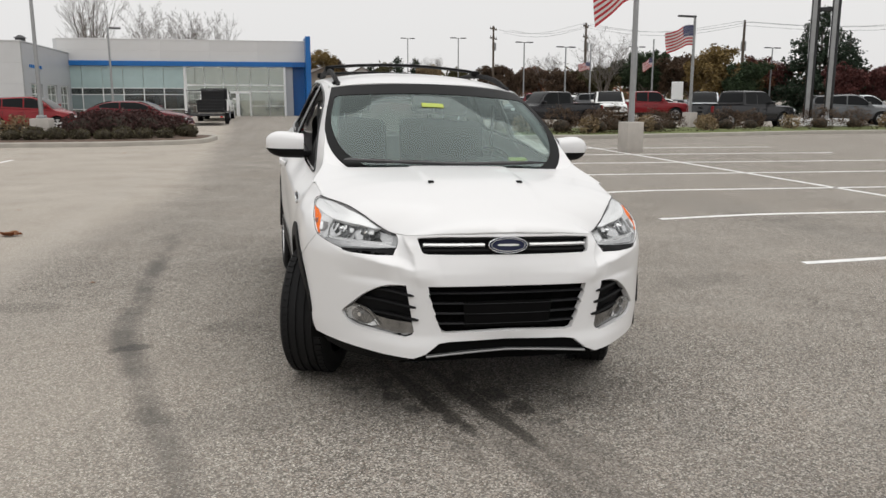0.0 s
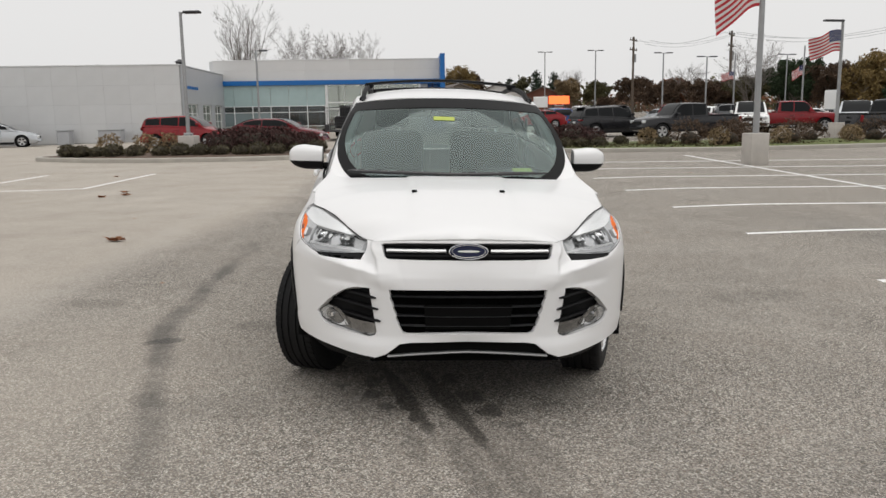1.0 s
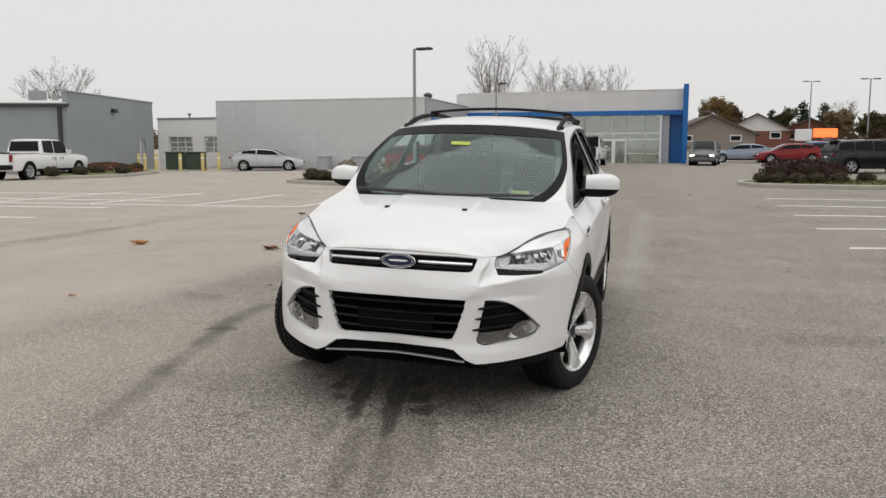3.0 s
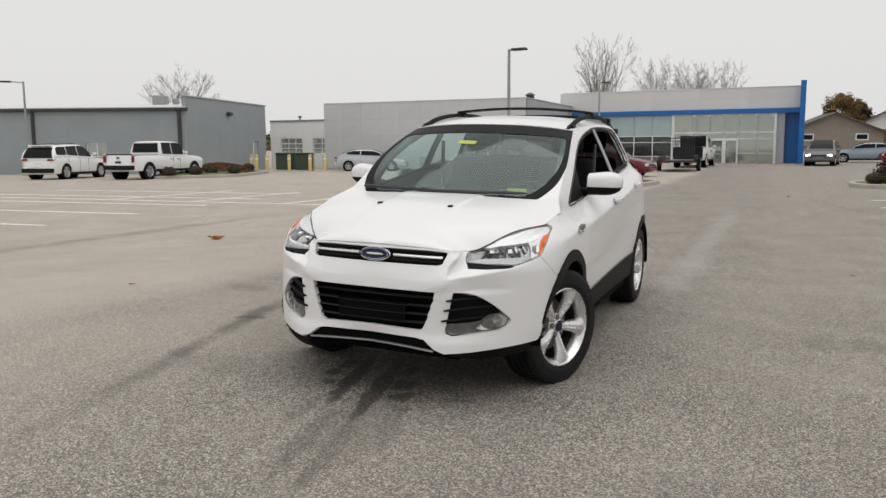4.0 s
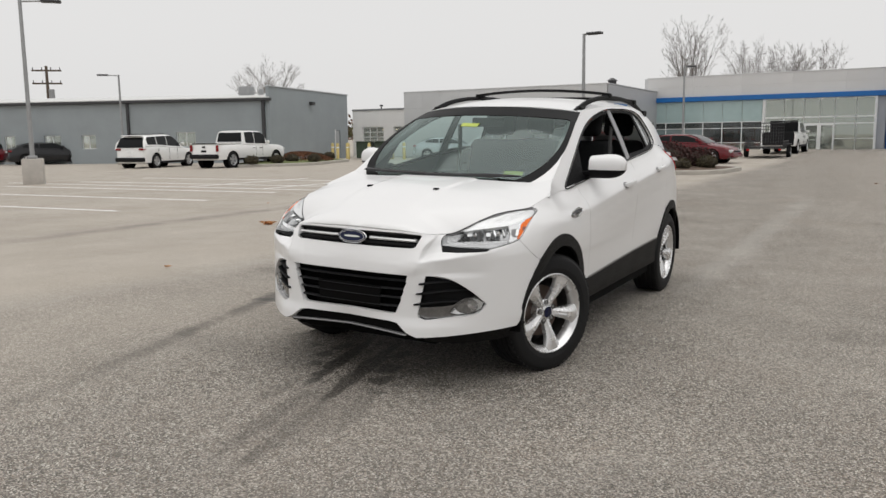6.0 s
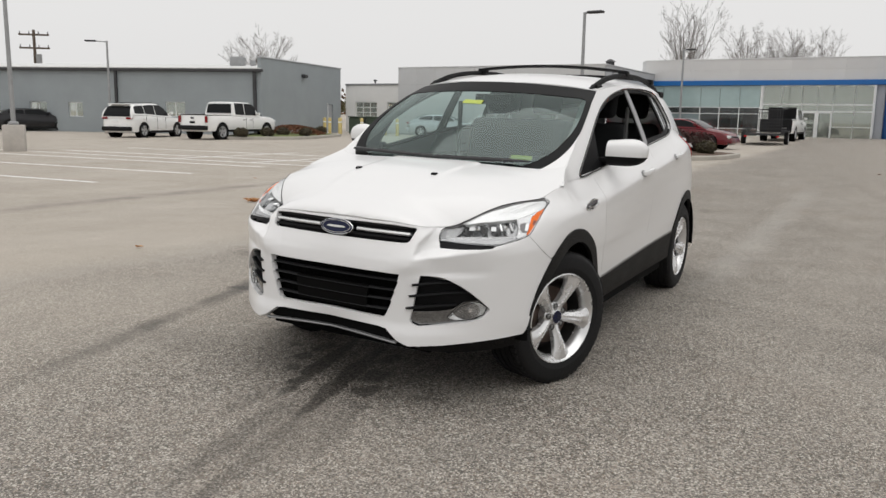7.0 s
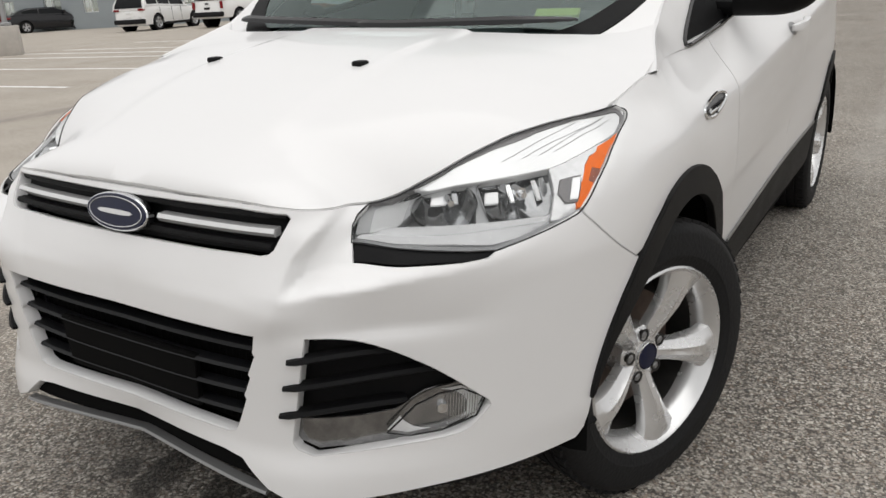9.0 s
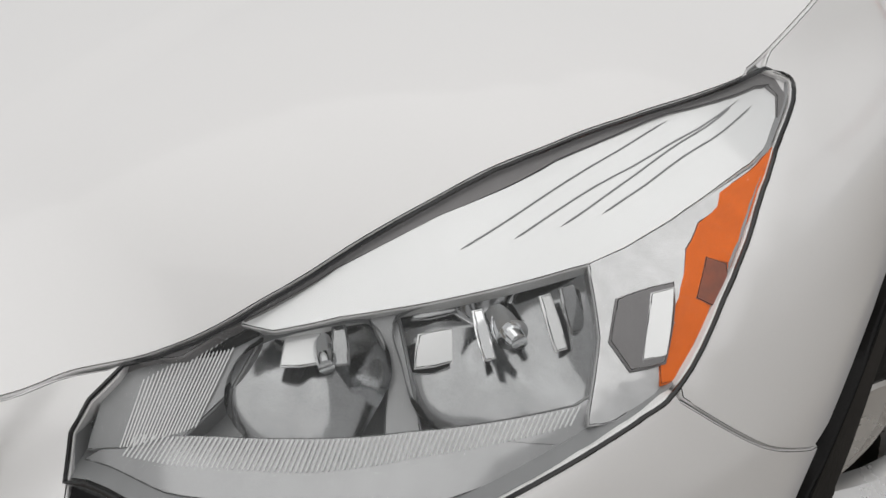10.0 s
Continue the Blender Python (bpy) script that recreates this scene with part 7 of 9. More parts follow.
# --- cabin
def seat(x, y):
    top = part("seat", boxed(x - 0.25, x + 0.25, y, y + 0.52, 0.55, 0.74, bevel=0.05, segs=2), M_FABRIC, CAR, "charcoal cloth seat")
    m = pose(x, y + 0.52, 0.70, -14)
    part("seat_back", boxed(-0.24, 0.24, -0.07, 0.07, 0, 0.62, bevel=0.06, segs=3), M_FABRIC, top).matrix_basis = m
    part("headrest", boxed(-0.13, 0.13, -0.05, 0.05, 0.66, 0.86, bevel=0.045, segs=3), M_FABRIC, top).matrix_basis = m
    for dx in (-0.06, 0.06):
        part("headrest_post", rod(bmesh.new(), (dx, 0, 0.58), (dx, 0, 0.70), 0.007, n=8), M_CHROME, top).matrix_basis = m


for x in (-0.37, 0.37):
    seat(x, 1.98)
    seat(x, 2.85)
part("cabin_floor", boxed(-0.76, 0.76, 1.3, 4.2, 0.42, 0.5), M_DASH, CAR, smooth=False)
part("dashboard", boxed(-0.70, 0.70, 1.18, 1.66, 0.72, 1.045, bevel=0.06, segs=3), M_DASH, CAR, "dark dashboard")
part("instrument_hood", boxed(0.20, 0.54, 1.40, 1.62, 1.02, 1.10, bevel=0.04, segs=3), M_DASH, CAR)
part("centre_stack", boxed(-0.15, 0.15, 1.50, 1.70, 0.55, 1.02, bevel=0.03, segs=2), M_DASH, CAR)
ring = [(0.37 + 0.185 * math.cos(a), 1.72 - 0.07 * math.sin(a), 0.98 + 0.17 * math.sin(a)) for a in np.linspace(0, 2 * math.pi, 33)[:-1]]
wheel_ = part("steering_wheel", sweep(bmesh.new(), ring, round_profile(0.016, 0.016, 8), closed=True, up=(0, 1, 0.3)), M_DASH, CAR, "black steering wheel")
part("wheel_boss", boxed(0.29, 0.45, 1.69, 1.75, 0.90, 1.02, bevel=0.025, segs=2), M_DASH, wheel_)
part("interior_mirror", boxed(-0.12, 0.12, 1.66, 1.69, 1.40, 1.465, bevel=0.012, segs=2), M_GLOSSBLACK, CAR, "interior mirror")
part("headliner", facing(patch([(0, 1.80), (0.52, 1.93), (0.54, 2.4), (0.54, 3.4), (0.45, 4.08), (0, 4.1)], lambda x, y: roof(x, y) - Vector((0, 0, 0.03)), (), 0.08, True, 0), (0, 2.5, 3.0)), M_HEADLINER, CAR)
for sx in (1, -1):
    part("pillar_trim", sweep(bmesh.new(), [(sx * (side_x(y, z) - 0.05), y + 0.03, z - 0.01) for y, z in PILLAR], round_profile(0.03, 0.02, 8)), M_HEADLINER, CAR)
    part("door_card", boxed(sx * 0.77 - 0.03, sx * 0.77 + 0.03, 1.4, 3.3, 0.45, 1.03, bevel=0.02), M_DASH, CAR, smooth=False)
    part("belt_strap", boxed(sx * 0.64 - 0.006, sx * 0.64 + 0.006, 2.44, 2.49, 0.7, 1.42), surface("grey webbing", (0.12, 0.12, 0.12), 0.8), CAR, smooth=False)


def on_screen(u, v, w, h, tilt=0.0):
    """A sticker behind the windscreen."""
    bm = bmesh.new()
    q = [(u - w / 2, v), (u + w / 2, v + tilt), (u + w / 2, v - h + tilt), (u - w / 2, v - h)]
    vs = [bm.verts.new(screen(a, b, -0.0015)) for a, b in q]
    ws = [bm.verts.new(screen(a, b, 0.0005)) for a, b in q]
    bm.faces.new(vs), bm.faces.new(ws[::-1])
    for k in range(4):
        bm.faces.new((vs[k - 1], vs[k], ws[k], ws[k - 1]))
    bmesh.ops.recalc_face_normals(bm, faces=bm.faces)
    return bm


part("price_sticker", on_screen(-0.06, 0.66, 0.20, 0.050, -0.006), M_STICKER, CAR, "yellow-green windscreen sticker", smooth=False)
part("paper_slip", boxed(-0.06, 0.06, -0.02, 0.02, 0, 0.012, bevel=0.002), M_STICKER, CAR, "yellow paper slip on the dashboard", smooth=False).matrix_basis = pose(0.42, 1.20, 1.105, 25, 0, 12)

# ================================================================ other vehicles
M_CARGLASS = surface("dark car glass", (0.010, 0.011, 0.012), 0.12, vary=0.1, spec=0.14)
M_HEADLIGHT = surface("clear lamp plastic", (0.62, 0.64, 0.65), 0.15, vary=0.05)
M_TAIL_DARK = surface("dark red lamp lens", (0.22, 0.012, 0.016), 0.2, vary=0.1, spec=0.3)
M_LIT = glow("lit headlamp", (1.0, 0.95, 0.86), 2.5)
M_PLASTIC = surface("black bumper plastic", (0.010, 0.010, 0.011), 0.6, vary=0.15, spec=0.18)


def paint_of(name, colour, metal=0.0):
    return surface(name, colour, 0.25, metal=metal, vary=0.03, scale=2, fine=200, coat=0.3, spec=0.35)


PAINTS = {"white": paint_of("white car paint", (0.80, 0.80, 0.79)), "silver": paint_of("silver car paint", (0.50, 0.52, 0.54), 0.4), "red": paint_of("red car paint", (0.21, 0.006, 0.010)),
          "black": paint_of("black car paint", (0.012, 0.012, 0.014)), "maroon": paint_of("dark red car paint", (0.115, 0.005, 0.010)), "grey": paint_of("grey car paint", (0.12, 0.125, 0.13), 0.3), "blue": paint_of("blue car paint", (0.02, 0.05, 0.18)),
          "bluesilver": paint_of("pale blue car paint", (0.30, 0.36, 0.42), 0.3)}

# top line (share of length from the tail, height in metres), cabin corners (tail foot, tail top, nose top, nose foot), roof height
SHAPES = {
    "sedan": dict(l=4.75, w=0.91, top=[(0, 0.72), (0.015, 0.90), (0.05, 1.03), (0.18, 1.06), (0.45, 1.00), (0.70, 0.95), (0.86, 0.84), (0.95, 0.74), (0.985, 0.64), (1, 0.50)], cab=(0.05, 0.31, 0.50, 0.77), roof=1.43, wheel=0.33, axles=(0.20, 0.80), low=0.20, cuts=(0.05, 0.42, 0.97)),
    "suv": dict(l=4.82, w=0.96, top=[(0, 0.72), (0.008, 1.00), (0.03, 1.17), (0.20, 1.17), (0.50, 1.10), (0.70, 1.06), (0.86, 1.02), (0.95, 0.94), (0.985, 0.80), (1, 0.60)], cab=(0.008, 0.105, 0.50, 0.735), roof=1.76, wheel=0.37, axles=(0.20, 0.81), low=0.26, cuts=(0.03, 0.30, 0.60, 0.97)),
    "wagon": dict(l=4.3, w=0.90, top=[(0, 0.70), (0.01, 0.95), (0.03, 1.10), (0.20, 1.10), (0.50, 1.04), (0.72, 1.00), (0.88, 0.90), (0.96, 0.78), (1, 0.55)], cab=(0.008, 0.09, 0.52, 0.80), roof=1.62, wheel=0.33, axles=(0.18, 0.81), low=0.22, cuts=(0.03, 0.30, 0.62, 0.97)),
    "pickup": dict(l=5.75, w=0.98, top=[(0, 0.80), (0.003, 1.16), (0.012, 1.22), (0.30, 1.22), (0.36, 1.21), (0.55, 1.17), (0.72, 1.17), (0.90, 1.13), (0.965, 1.05), (0.99, 0.90), (1, 0.70)], cab=(0.345, 0.372, 0.60, 0.735), roof=1.90, wheel=0.40, axles=(0.19, 0.82), low=0.40, cuts=(0.04, 0.46, 0.97)),
}


M_FARRIM = surface("bright alloy wheel", (0.55, 0.55, 0.56), 0.3, metal=0.6, vary=0.1)
ME_FAR_TYRE = {r: mesh_of(lathe(bmesh.new(), [(-0.10, r * 0.66), (-0.115, r * 0.85), (-0.09, r * 0.985), (0.09, r * 0.985), (0.115, r * 0.85), (0.105, r * 0.68)], 30), "tyre", M_RUBBER) for r in (0.33, 0.37, 0.40)}
ME_FAR_RIM = {}
for r in (0.33, 0.37, 0.40):
    bm = lathe(bmesh.new(), [(-0.05, r * 0.68), (0.100, r * 0.69), (0.108, r * 0.66), (0.085, r * 0.61), (0.03, r * 0.58)], 30)
    for k in range(5):
        m_ = Matrix.Rotation(2 * math.pi * k / 5, 4, "X")
        vs_ = [bm.verts.new(m_ @ Vector(p)) for p in ((0.075, -r * 0.08, r * 0.10), (0.075, r * 0.08, r * 0.10), (0.098, r * 0.17, r * 0.63), (0.098, -r * 0.17, r * 0.63), (0.04, -r * 0.08, r * 0.10), (0.04, r * 0.08, r * 0.10), (0.06, r * 0.17, r * 0.63), (0.06, -r * 0.17, r * 0.63))]
        for f_ in ((0, 1, 2, 3), (4, 7, 6, 5), (0, 3, 7, 4), (1, 5, 6, 2)):
            bm.faces.new([vs_[i] for i in f_])
    lathe(bm, [(0.05, r * 0.22), (0.095, r * 0.18), (0.10, 0.0001)], 14)
    ME_FAR_RIM[r] = mesh_of(bm, "rim", M_FARRIM)


def vehicle(name, shape, colour, label, category, x, y, yaw, group="", lights=False, length=None, rack=False):
    """A parked vehicle; yaw turns its nose from the x axis."""
    d = SHAPES[shape]
    L, w, low, r = length or d["l"], d["w"], d["low"], d["wheel"]
    top = thing(name, label, category, pose(x, y, ground_z(x, y), 0, 0, yaw), group)
    paint_ = PAINTS[colour]
    line_t, line_z = zip(*d["top"])
    belt = lambda t: float(pchip(line_t, line_z, [t])[0])
    arch_z = lambda t: max([math.sqrt(max((r * 1.16) ** 2 - ((t - q) * L) ** 2, 0)) + r if abs((t - q) * L) < r * 1.16 else 0 for q in d["axles"]])
    # lower body: a loft along its length, with the wheel openings cut up into its sides
    stations = sorted({*np.linspace(0, 1, 41), *[q + k * r * 1.16 / L for q in d["axles"] for k in (-1, -0.94, -0.8, -0.55, 0, 0.55, 0.8, 0.94, 1)]})
    stations = [t for t in stations if 0 <= t <= 1]
    bm = bmesh.new()
    rows = []
    for t in stations:
        zt = belt(t)
        e = abs(2 * t - 1)
        ww = w * (1 - 0.10 * e ** 7 - 0.16 * max(0, e - 0.93) / 0.07)
        zl = low + (0.12 if e > 0.95 else 0)
        za = max(arch_z(t), zl)
        xx = (t - 0.5) * L
        half = [(0.0, zt + 0.03), (0.50, zt + 0.022), (0.80, zt + 0.0), (0.93, zt - 0.05), (0.965, zt - 0.14)]
        half += [(0.985, max(zt - 0.24, za + 0.05)), (1.0, max(zt - 0.36, za + 0.03)), (0.995, max((zt + zl) / 2 - 0.12, za + 0.012)), (0.985, max(zl + 0.14, za + 0.004)), (0.95, max(zl + 0.03, za)), (0.62, max(zl, za)), (0.60, zl)]
        rows.append([bm.verts.new((xx, q * ww, z)) for q, z in half] + [bm.verts.new((xx, -q * ww, z)) for q, z in half[:0:-1]])
    n = len(rows[0])
    for p, q in zip(rows, rows[1:]):
        for k in range(n):
            bm.faces.new((p[k], p[(k + 1) % n], q[(k + 1) % n], q[k]))
    bm.faces.new(rows[0]), bm.faces.new(rows[-1][::-1])
    bmesh.ops.recalc_face_normals(bm, faces=bm.faces)
    part("body", bm, paint_, top, sharp=40)
    # cabin
    a, b, c, e = [(t - 0.5) * L for t in d["cab"]]
    zr = d["roof"]

    def rise(xx):
        """How far the roof has risen over the belt, and how high it is there."""
        zb_ = belt(xx / L + 0.5) - 0.03
        back_, front_ = min(max((xx - a) / max(b - a, 0.01), 0), 1), min(max((e - xx) / max(e - c, 0.01), 0), 1)
        up = math.sin(back_ * math.pi / 2) ** 0.9 * math.sin(front_ * math.pi / 2) ** 1.15
        drop = 0.07 * smooth_step(c, a, xx) if shape in ("suv", "wagon") else 0.02 * abs(xx - (b + c) / 2)
        return zb_, zb_ + (zr - drop - zb_) * max(up, 0.002)
    wide = lambda zb_, z: w * (0.935 - 0.40 * (z - zb_) * (0.55 if shape == "pickup" else 1.0) * 0.75)
    bm = bmesh.new()
    rows = []
    for k in range(37):
        xx = a + (e - a) * k / 36
        zb_, zt = rise(xx)
        wt = wide(zb_, zt)
        half = [(0.0, zt), (wt * 0.62, zt - 0.010), (wt * 0.88, zt - 0.028), (wt * 0.985, zt - 0.065 * min(1, (zt - zb_) / 0.3))]
        half += [(wide(zb_, zb_ + (zt - zb_) * q), zb_ + (zt - zb_) * q) for q in (0.75, 0.4, 0.0)]
        rows.append([bm.verts.new((xx, q, z)) for q, z in half] + [bm.verts.new((xx, -q, z)) for q, z in half[:0:-1]])
    n = len(rows[0])
    for p, q in zip(rows, rows[1:]):
        for k in range(n):
            bm.faces.new((p[k], p[(k + 1) % n], q[(k + 1) % n], q[k]))
    bm.faces.new(rows[0]), bm.faces.new(rows[-1][::-1])
    bmesh.ops.recalc_face_normals(bm, faces=bm.faces)
    part("cabin", bm, paint_, top, sharp=45)
    zb = belt((a + e) / 2 / L + 0.5) - 0.03

    def pane(name_, grid, mat, thick=0.010):
        """A bent pane from rows of places, given some thickness."""
        bm_ = bmesh.new()
        vs = [[bm_.verts.new(p) for p in row] for row in grid]
        for p, q in zip(vs, vs[1:]):
            for k in range(len(p) - 1):
                bm_.faces.new((p[k], p[k + 1], q[k + 1], q[k]))
        facing(bm_, (0, 0, 0.6))
        bmesh.ops.solidify(bm_, geom=list(bm_.faces), thickness=thick)
        return part(name_, bm_, mat, top)
    # side windows: between the belt and the roof, cut by the pillars
    def window_z(xx):
        zb_, zt = rise(xx)
        return zb_, zb_ + 0.075, zt - 0.085
    xs_ = [v for v in np.linspace(a, e, 120) if window_z(v)[2] - window_z(v)[1] > 0.03]
    x_lo, x_hi = xs_[0] + 0.05, xs_[-1] - (0.02 if shape != "pickup" else 0.12)
    for sy in (1, -1):
        for q0, q1 in zip(d["cuts"], d["cuts"][1:]):
            g0, g1 = x_lo + (x_hi - x_lo) * q0 + 0.03, x_lo + (x_hi - x_lo) * q1 - 0.03
            grid = []
            for f in np.linspace(0, 1, 4):
                row = []
                for xx in np.linspace(g0, g1, 9):
                    zb_, z0, z1 = window_z(xx)
                    z = z0 + (max(z1, z0 + 0.01) - z0) * f
                    row.append((xx, sy * (wide(zb_, z) + 0.008), z))
                grid.append(row)
            pane("side_window", grid, M_CARGLASS)
    # front and back screens lie on the sloped ends of the cabin
    def on_end(x0, x1, name_, lo, hi, over):
        grid = []
        for f in np.linspace(lo, hi, 7):
            xx = x0 + (x1 - x0) * f
            zb_, zt = rise(xx)
            wt = wide(zb_, zt) * 0.86
            s_ = 1 if x0 > x1 else -1
            grid.append([(xx + s_ * over, wt * q, zt + 0.012 - 0.012 * q * q) for q in np.linspace(-1, 1, 7)])
        pane(name_, grid, M_CARGLASS)
    on_end(e, c, "windscreen", 0.12, 0.86, 0.004)
    if shape == "pickup" or shape in ("suv", "wagon"):
        z0, z1 = rise(a)[0] + (0.10 if shape != "pickup" else 0.14), zr - (0.17 if shape != "pickup" else 0.12)
        xz = lambda z: next((v for v in np.linspace(a, b, 60) if rise(v)[1] >= z + 0.02), b) - 0.022
        pane("rear_window", [[(xz(z) - 0.006 * (1 - q * q), wide(zb, z) * 0.88 * q, z) for q in np.linspace(-1, 1, 7)] for z in np.linspace(z0, z1, 6)], M_CARGLASS)
    else:
        on_end(a, b, "rear_window", 0.22, 0.86, 0.004)
    zn = belt(0.965)
    dark = shape in ("pickup", "suv")
    for sy in (1, -1):
        part("headlamp", boxed(L / 2 - 0.30, L / 2 - 0.035, sy * w * 0.68 - 0.17, sy * w * 0.68 + 0.13, zn - 0.20, zn - 0.06, bevel=0.03), M_LIT if lights else M_HEADLIGHT, top)
        if shape == "pickup":
            part("tail_lamp", boxed(-L / 2 - 0.012, -L / 2 + 0.10, sy * w * 0.84 - 0.06, sy * w * 0.84 + 0.06, 0.84, 1.15, bevel=0.02), M_TAIL_DARK, top, "tall red tail lamp")
        else:
            zt_ = 0.98 if shape != "sedan" else 0.88
            part("tail_lamp", boxed(-L / 2 - 0.006, -L / 2 + 0.22, sy * w * 0.72 - 0.16, sy * w * 0.72 + 0.15, zt_ - 0.05, zt_ + 0.05, bevel=0.025), M_TAIL_DARK, top, "red tail lamp")
        part("mirror", boxed(x_hi - 0.16, x_hi - 0.02, sy * (w + 0.08) - 0.10, sy * (w + 0.08) + 0.09, zb + 0.08, zb + 0.23, bevel=0.04, segs=2), paint_, top)
    part("grille", boxed(L / 2 - 0.10, L / 2 - 0.002, -w * 0.5, w * 0.5, zn - 0.30, zn - 0.10, bevel=0.02), M_PLASTIC, top)
    part("bumper", boxed(L / 2 - 0.12, L / 2 + 0.04, -w * 0.80, w * 0.80, low + 0.08, low + 0.24, bevel=0.05, segs=2), M_PLASTIC if dark else paint_, top)
    part("bumper", boxed(-L / 2 - 0.07, -L / 2 + 0.14, -w * 0.88, w * 0.88, low + 0.08, low + (0.30 if dark else 0.38), bevel=0.05, segs=2), M_PLASTIC if dark else paint_, top)
    part("number_plate_panel", boxed(-L / 2 - 0.012, -L / 2 + 0.03, -0.16, 0.16, 0.80, 0.90, bevel=0.005), M_PLASTIC if shape == "pickup" else M_FRAME, top, "blank number plate panel")
    for t in d["axles"]:
        xx = (t - 0.5) * L
        for sy in (1, -1):
            bm = lathe(bmesh.new(), [(-0.30, 0.02), (-0.30, r * 1.13), (0.0, r * 1.15)], 28)
            part("wheel_arch", bm, M_VOID, top).matrix_basis = pose(xx, sy * (w * 0.975), r, 0, 0, 90 if sy > 0 else -90)
            wh = new("wheel", ME_FAR_RIM[r])
            wh.parent, wh.matrix_basis = top, pose(xx, sy * (w - 0.125), r, 0, 0, 90 if sy > 0 else -90)
            ty = new("tyre", ME_FAR_TYRE[r])
            ty.parent = wh
    for sy in (1, -1):
        part("sill", boxed(d["axles"][0] * L - L / 2 + r * 1.2, d["axles"][1] * L - L / 2 - r * 1.2, sy * w * 0.965 - 0.03, sy * w * 0.965 + 0.03, low - 0.02, low + 0.10, bevel=0.02), M_PLASTIC, top)
        for q in d["cuts"][1:]:
            hx = x_lo + (x_hi - x_lo) * q - (0.62 if q > 0.9 else 0.22)
            part("door_handle", boxed(hx, hx + 0.17, sy * (w * 0.985) - 0.022, sy * (w * 0.985) + 0.022, zb - 0.17, zb - 0.135, bevel=0.01), M_PLASTIC if shape == "pickup" else paint_, top)
            part("door_seam", boxed(hx + 0.24, hx + 0.248, sy * w * 0.99 - 0.012, sy * w * 0.99 + 0.006, low + 0.16, zb - 0.06), M_PLASTIC, top, smooth=False)
    if shape == "pickup":
        part("bed_opening", boxed(-L / 2 + 0.10, a - 0.05, -w * 0.82, w * 0.82, 1.20, 1.256, bevel=0.01), M_PLASTIC, top, "dark open load bed")
        part("tailgate_handle", boxed(-L / 2 - 0.012, -L / 2 + 0.02, -0.10, 0.10, 1.02, 1.10, bevel=0.015), M_PLASTIC, top)
        part("bed_rim", boxed(-L / 2 + 0.04, a - 0.06, w * 0.82, w * 0.92, 1.215, 1.262, bevel=0.01), paint_, top)
        part("bed_rim", boxed(-L / 2 + 0.04, a - 0.06, -w * 0.92, -w * 0.82, 1.215, 1.262, bevel=0.01), paint_, top)
    if shape == "suv":
        for sy in (1, -1):
            part("roof_rail", sweep(bmesh.new(), [(xx, sy * wide(zb, zr) * 0.80, rise(xx)[1] + 0.035) for xx in np.linspace(b + 0.15, c - 0.2, 9)], round_profile(0.016, 0.016, 6)), M_PLASTIC, top)
        part("spoiler", boxed(a + 0.10, b + 0.02, -w * 0.60, w * 0.60, zr - 0.10, zr - 0.055, bevel=0.02), paint_, top)
    if rack:
        wr = wide(zb, zr) * 0.99
        rk = part("cab_rack", boxed(a - 0.14, a - 0.08, -wr, wr, 1.24, 1.30, bevel=0.01), M_PLASTIC, top, "black steel rack behind the cab")
        part("rack_rail", boxed(a - 0.14, a - 0.08, -wr, wr, zr - 0.02, zr + 0.05, bevel=0.01), M_PLASTIC, rk)
        for k in range(13):
            yy = -wr + 0.03 + (2 * wr - 0.06) * k / 12
            part("rack_bar", boxed(a - 0.13, a - 0.09, yy - 0.035, yy + 0.035, 1.28, zr), M_PLASTIC, rk, smooth=False)
        part("rack_panel", boxed(-L / 2 - 0.03, -L / 2 - 0.008, -w * 0.90, w * 0.90, 0.62, 1.24, bevel=0.01), M_PLASTIC, rk, "black tailgate panel")
        part("rack_mesh", boxed(a - 0.085, a - 0.07, -wr + 0.02, wr - 0.02, 1.30, zr - 0.03), M_PLASTIC, rk, "dark mesh screen", smooth=False)
        part("beacon", boxed(a - 0.02, a + 0.10, -0.35, 0.35, zr + 0.0, zr + 0.06, bevel=0.02), M_HEADLIGHT, top, "pale beacon bar")
    return top


vehicle("silver_sedan", "sedan", "silver", "silver sedan parked before the grey building", "car", -23.3, 43.6, 20)
vehicle("red_wagon", "wagon", "red", "dark red compact wagon parked behind the island", "car", -11.2, 38.8, -6)
vehicle("red_sedan", "sedan", "maroon", "dark red sedan parked behind the shrubs", "car", -6.2, 36.9, -8)
vehicle("white_estate", "suv", "white", "white mid-size sport utility with dark windows", "car", -32.3, 26.9, 104)
vehicle("white_pickup", "pickup", "white", "white four-door pickup truck parked by the island", "pickup truck", -27.7, 28.4, 95)
vehicle("black_sedan", "sedan", "black", "black sedan parked beside the block building", "car", -45.4, 29.3, 68)
vehicle("maroon_coupe", "sedan", "maroon", "dark red saloon half hidden behind a black one", "car", -49.5, 28.8, 68)
vehicle("grey_van", "wagon", "grey", "dark grey family van with headlamps lit", "car", 4.4, 53.3, -98, lights=True)
vehicle("tow_pickup", "pickup", "white", "white pickup truck hitched to the black trailer", "pickup truck", -3.2, 50.3, 87, rack=True)
vehicle("pale_sedan", "sedan", "bluesilver", "pale blue sedan in the far row", "car", 7.6, 62.0, 175)
vehicle("red_saloon", "sedan", "red", "red saloon in the far row", "car", 10.6, 59.6, 185)
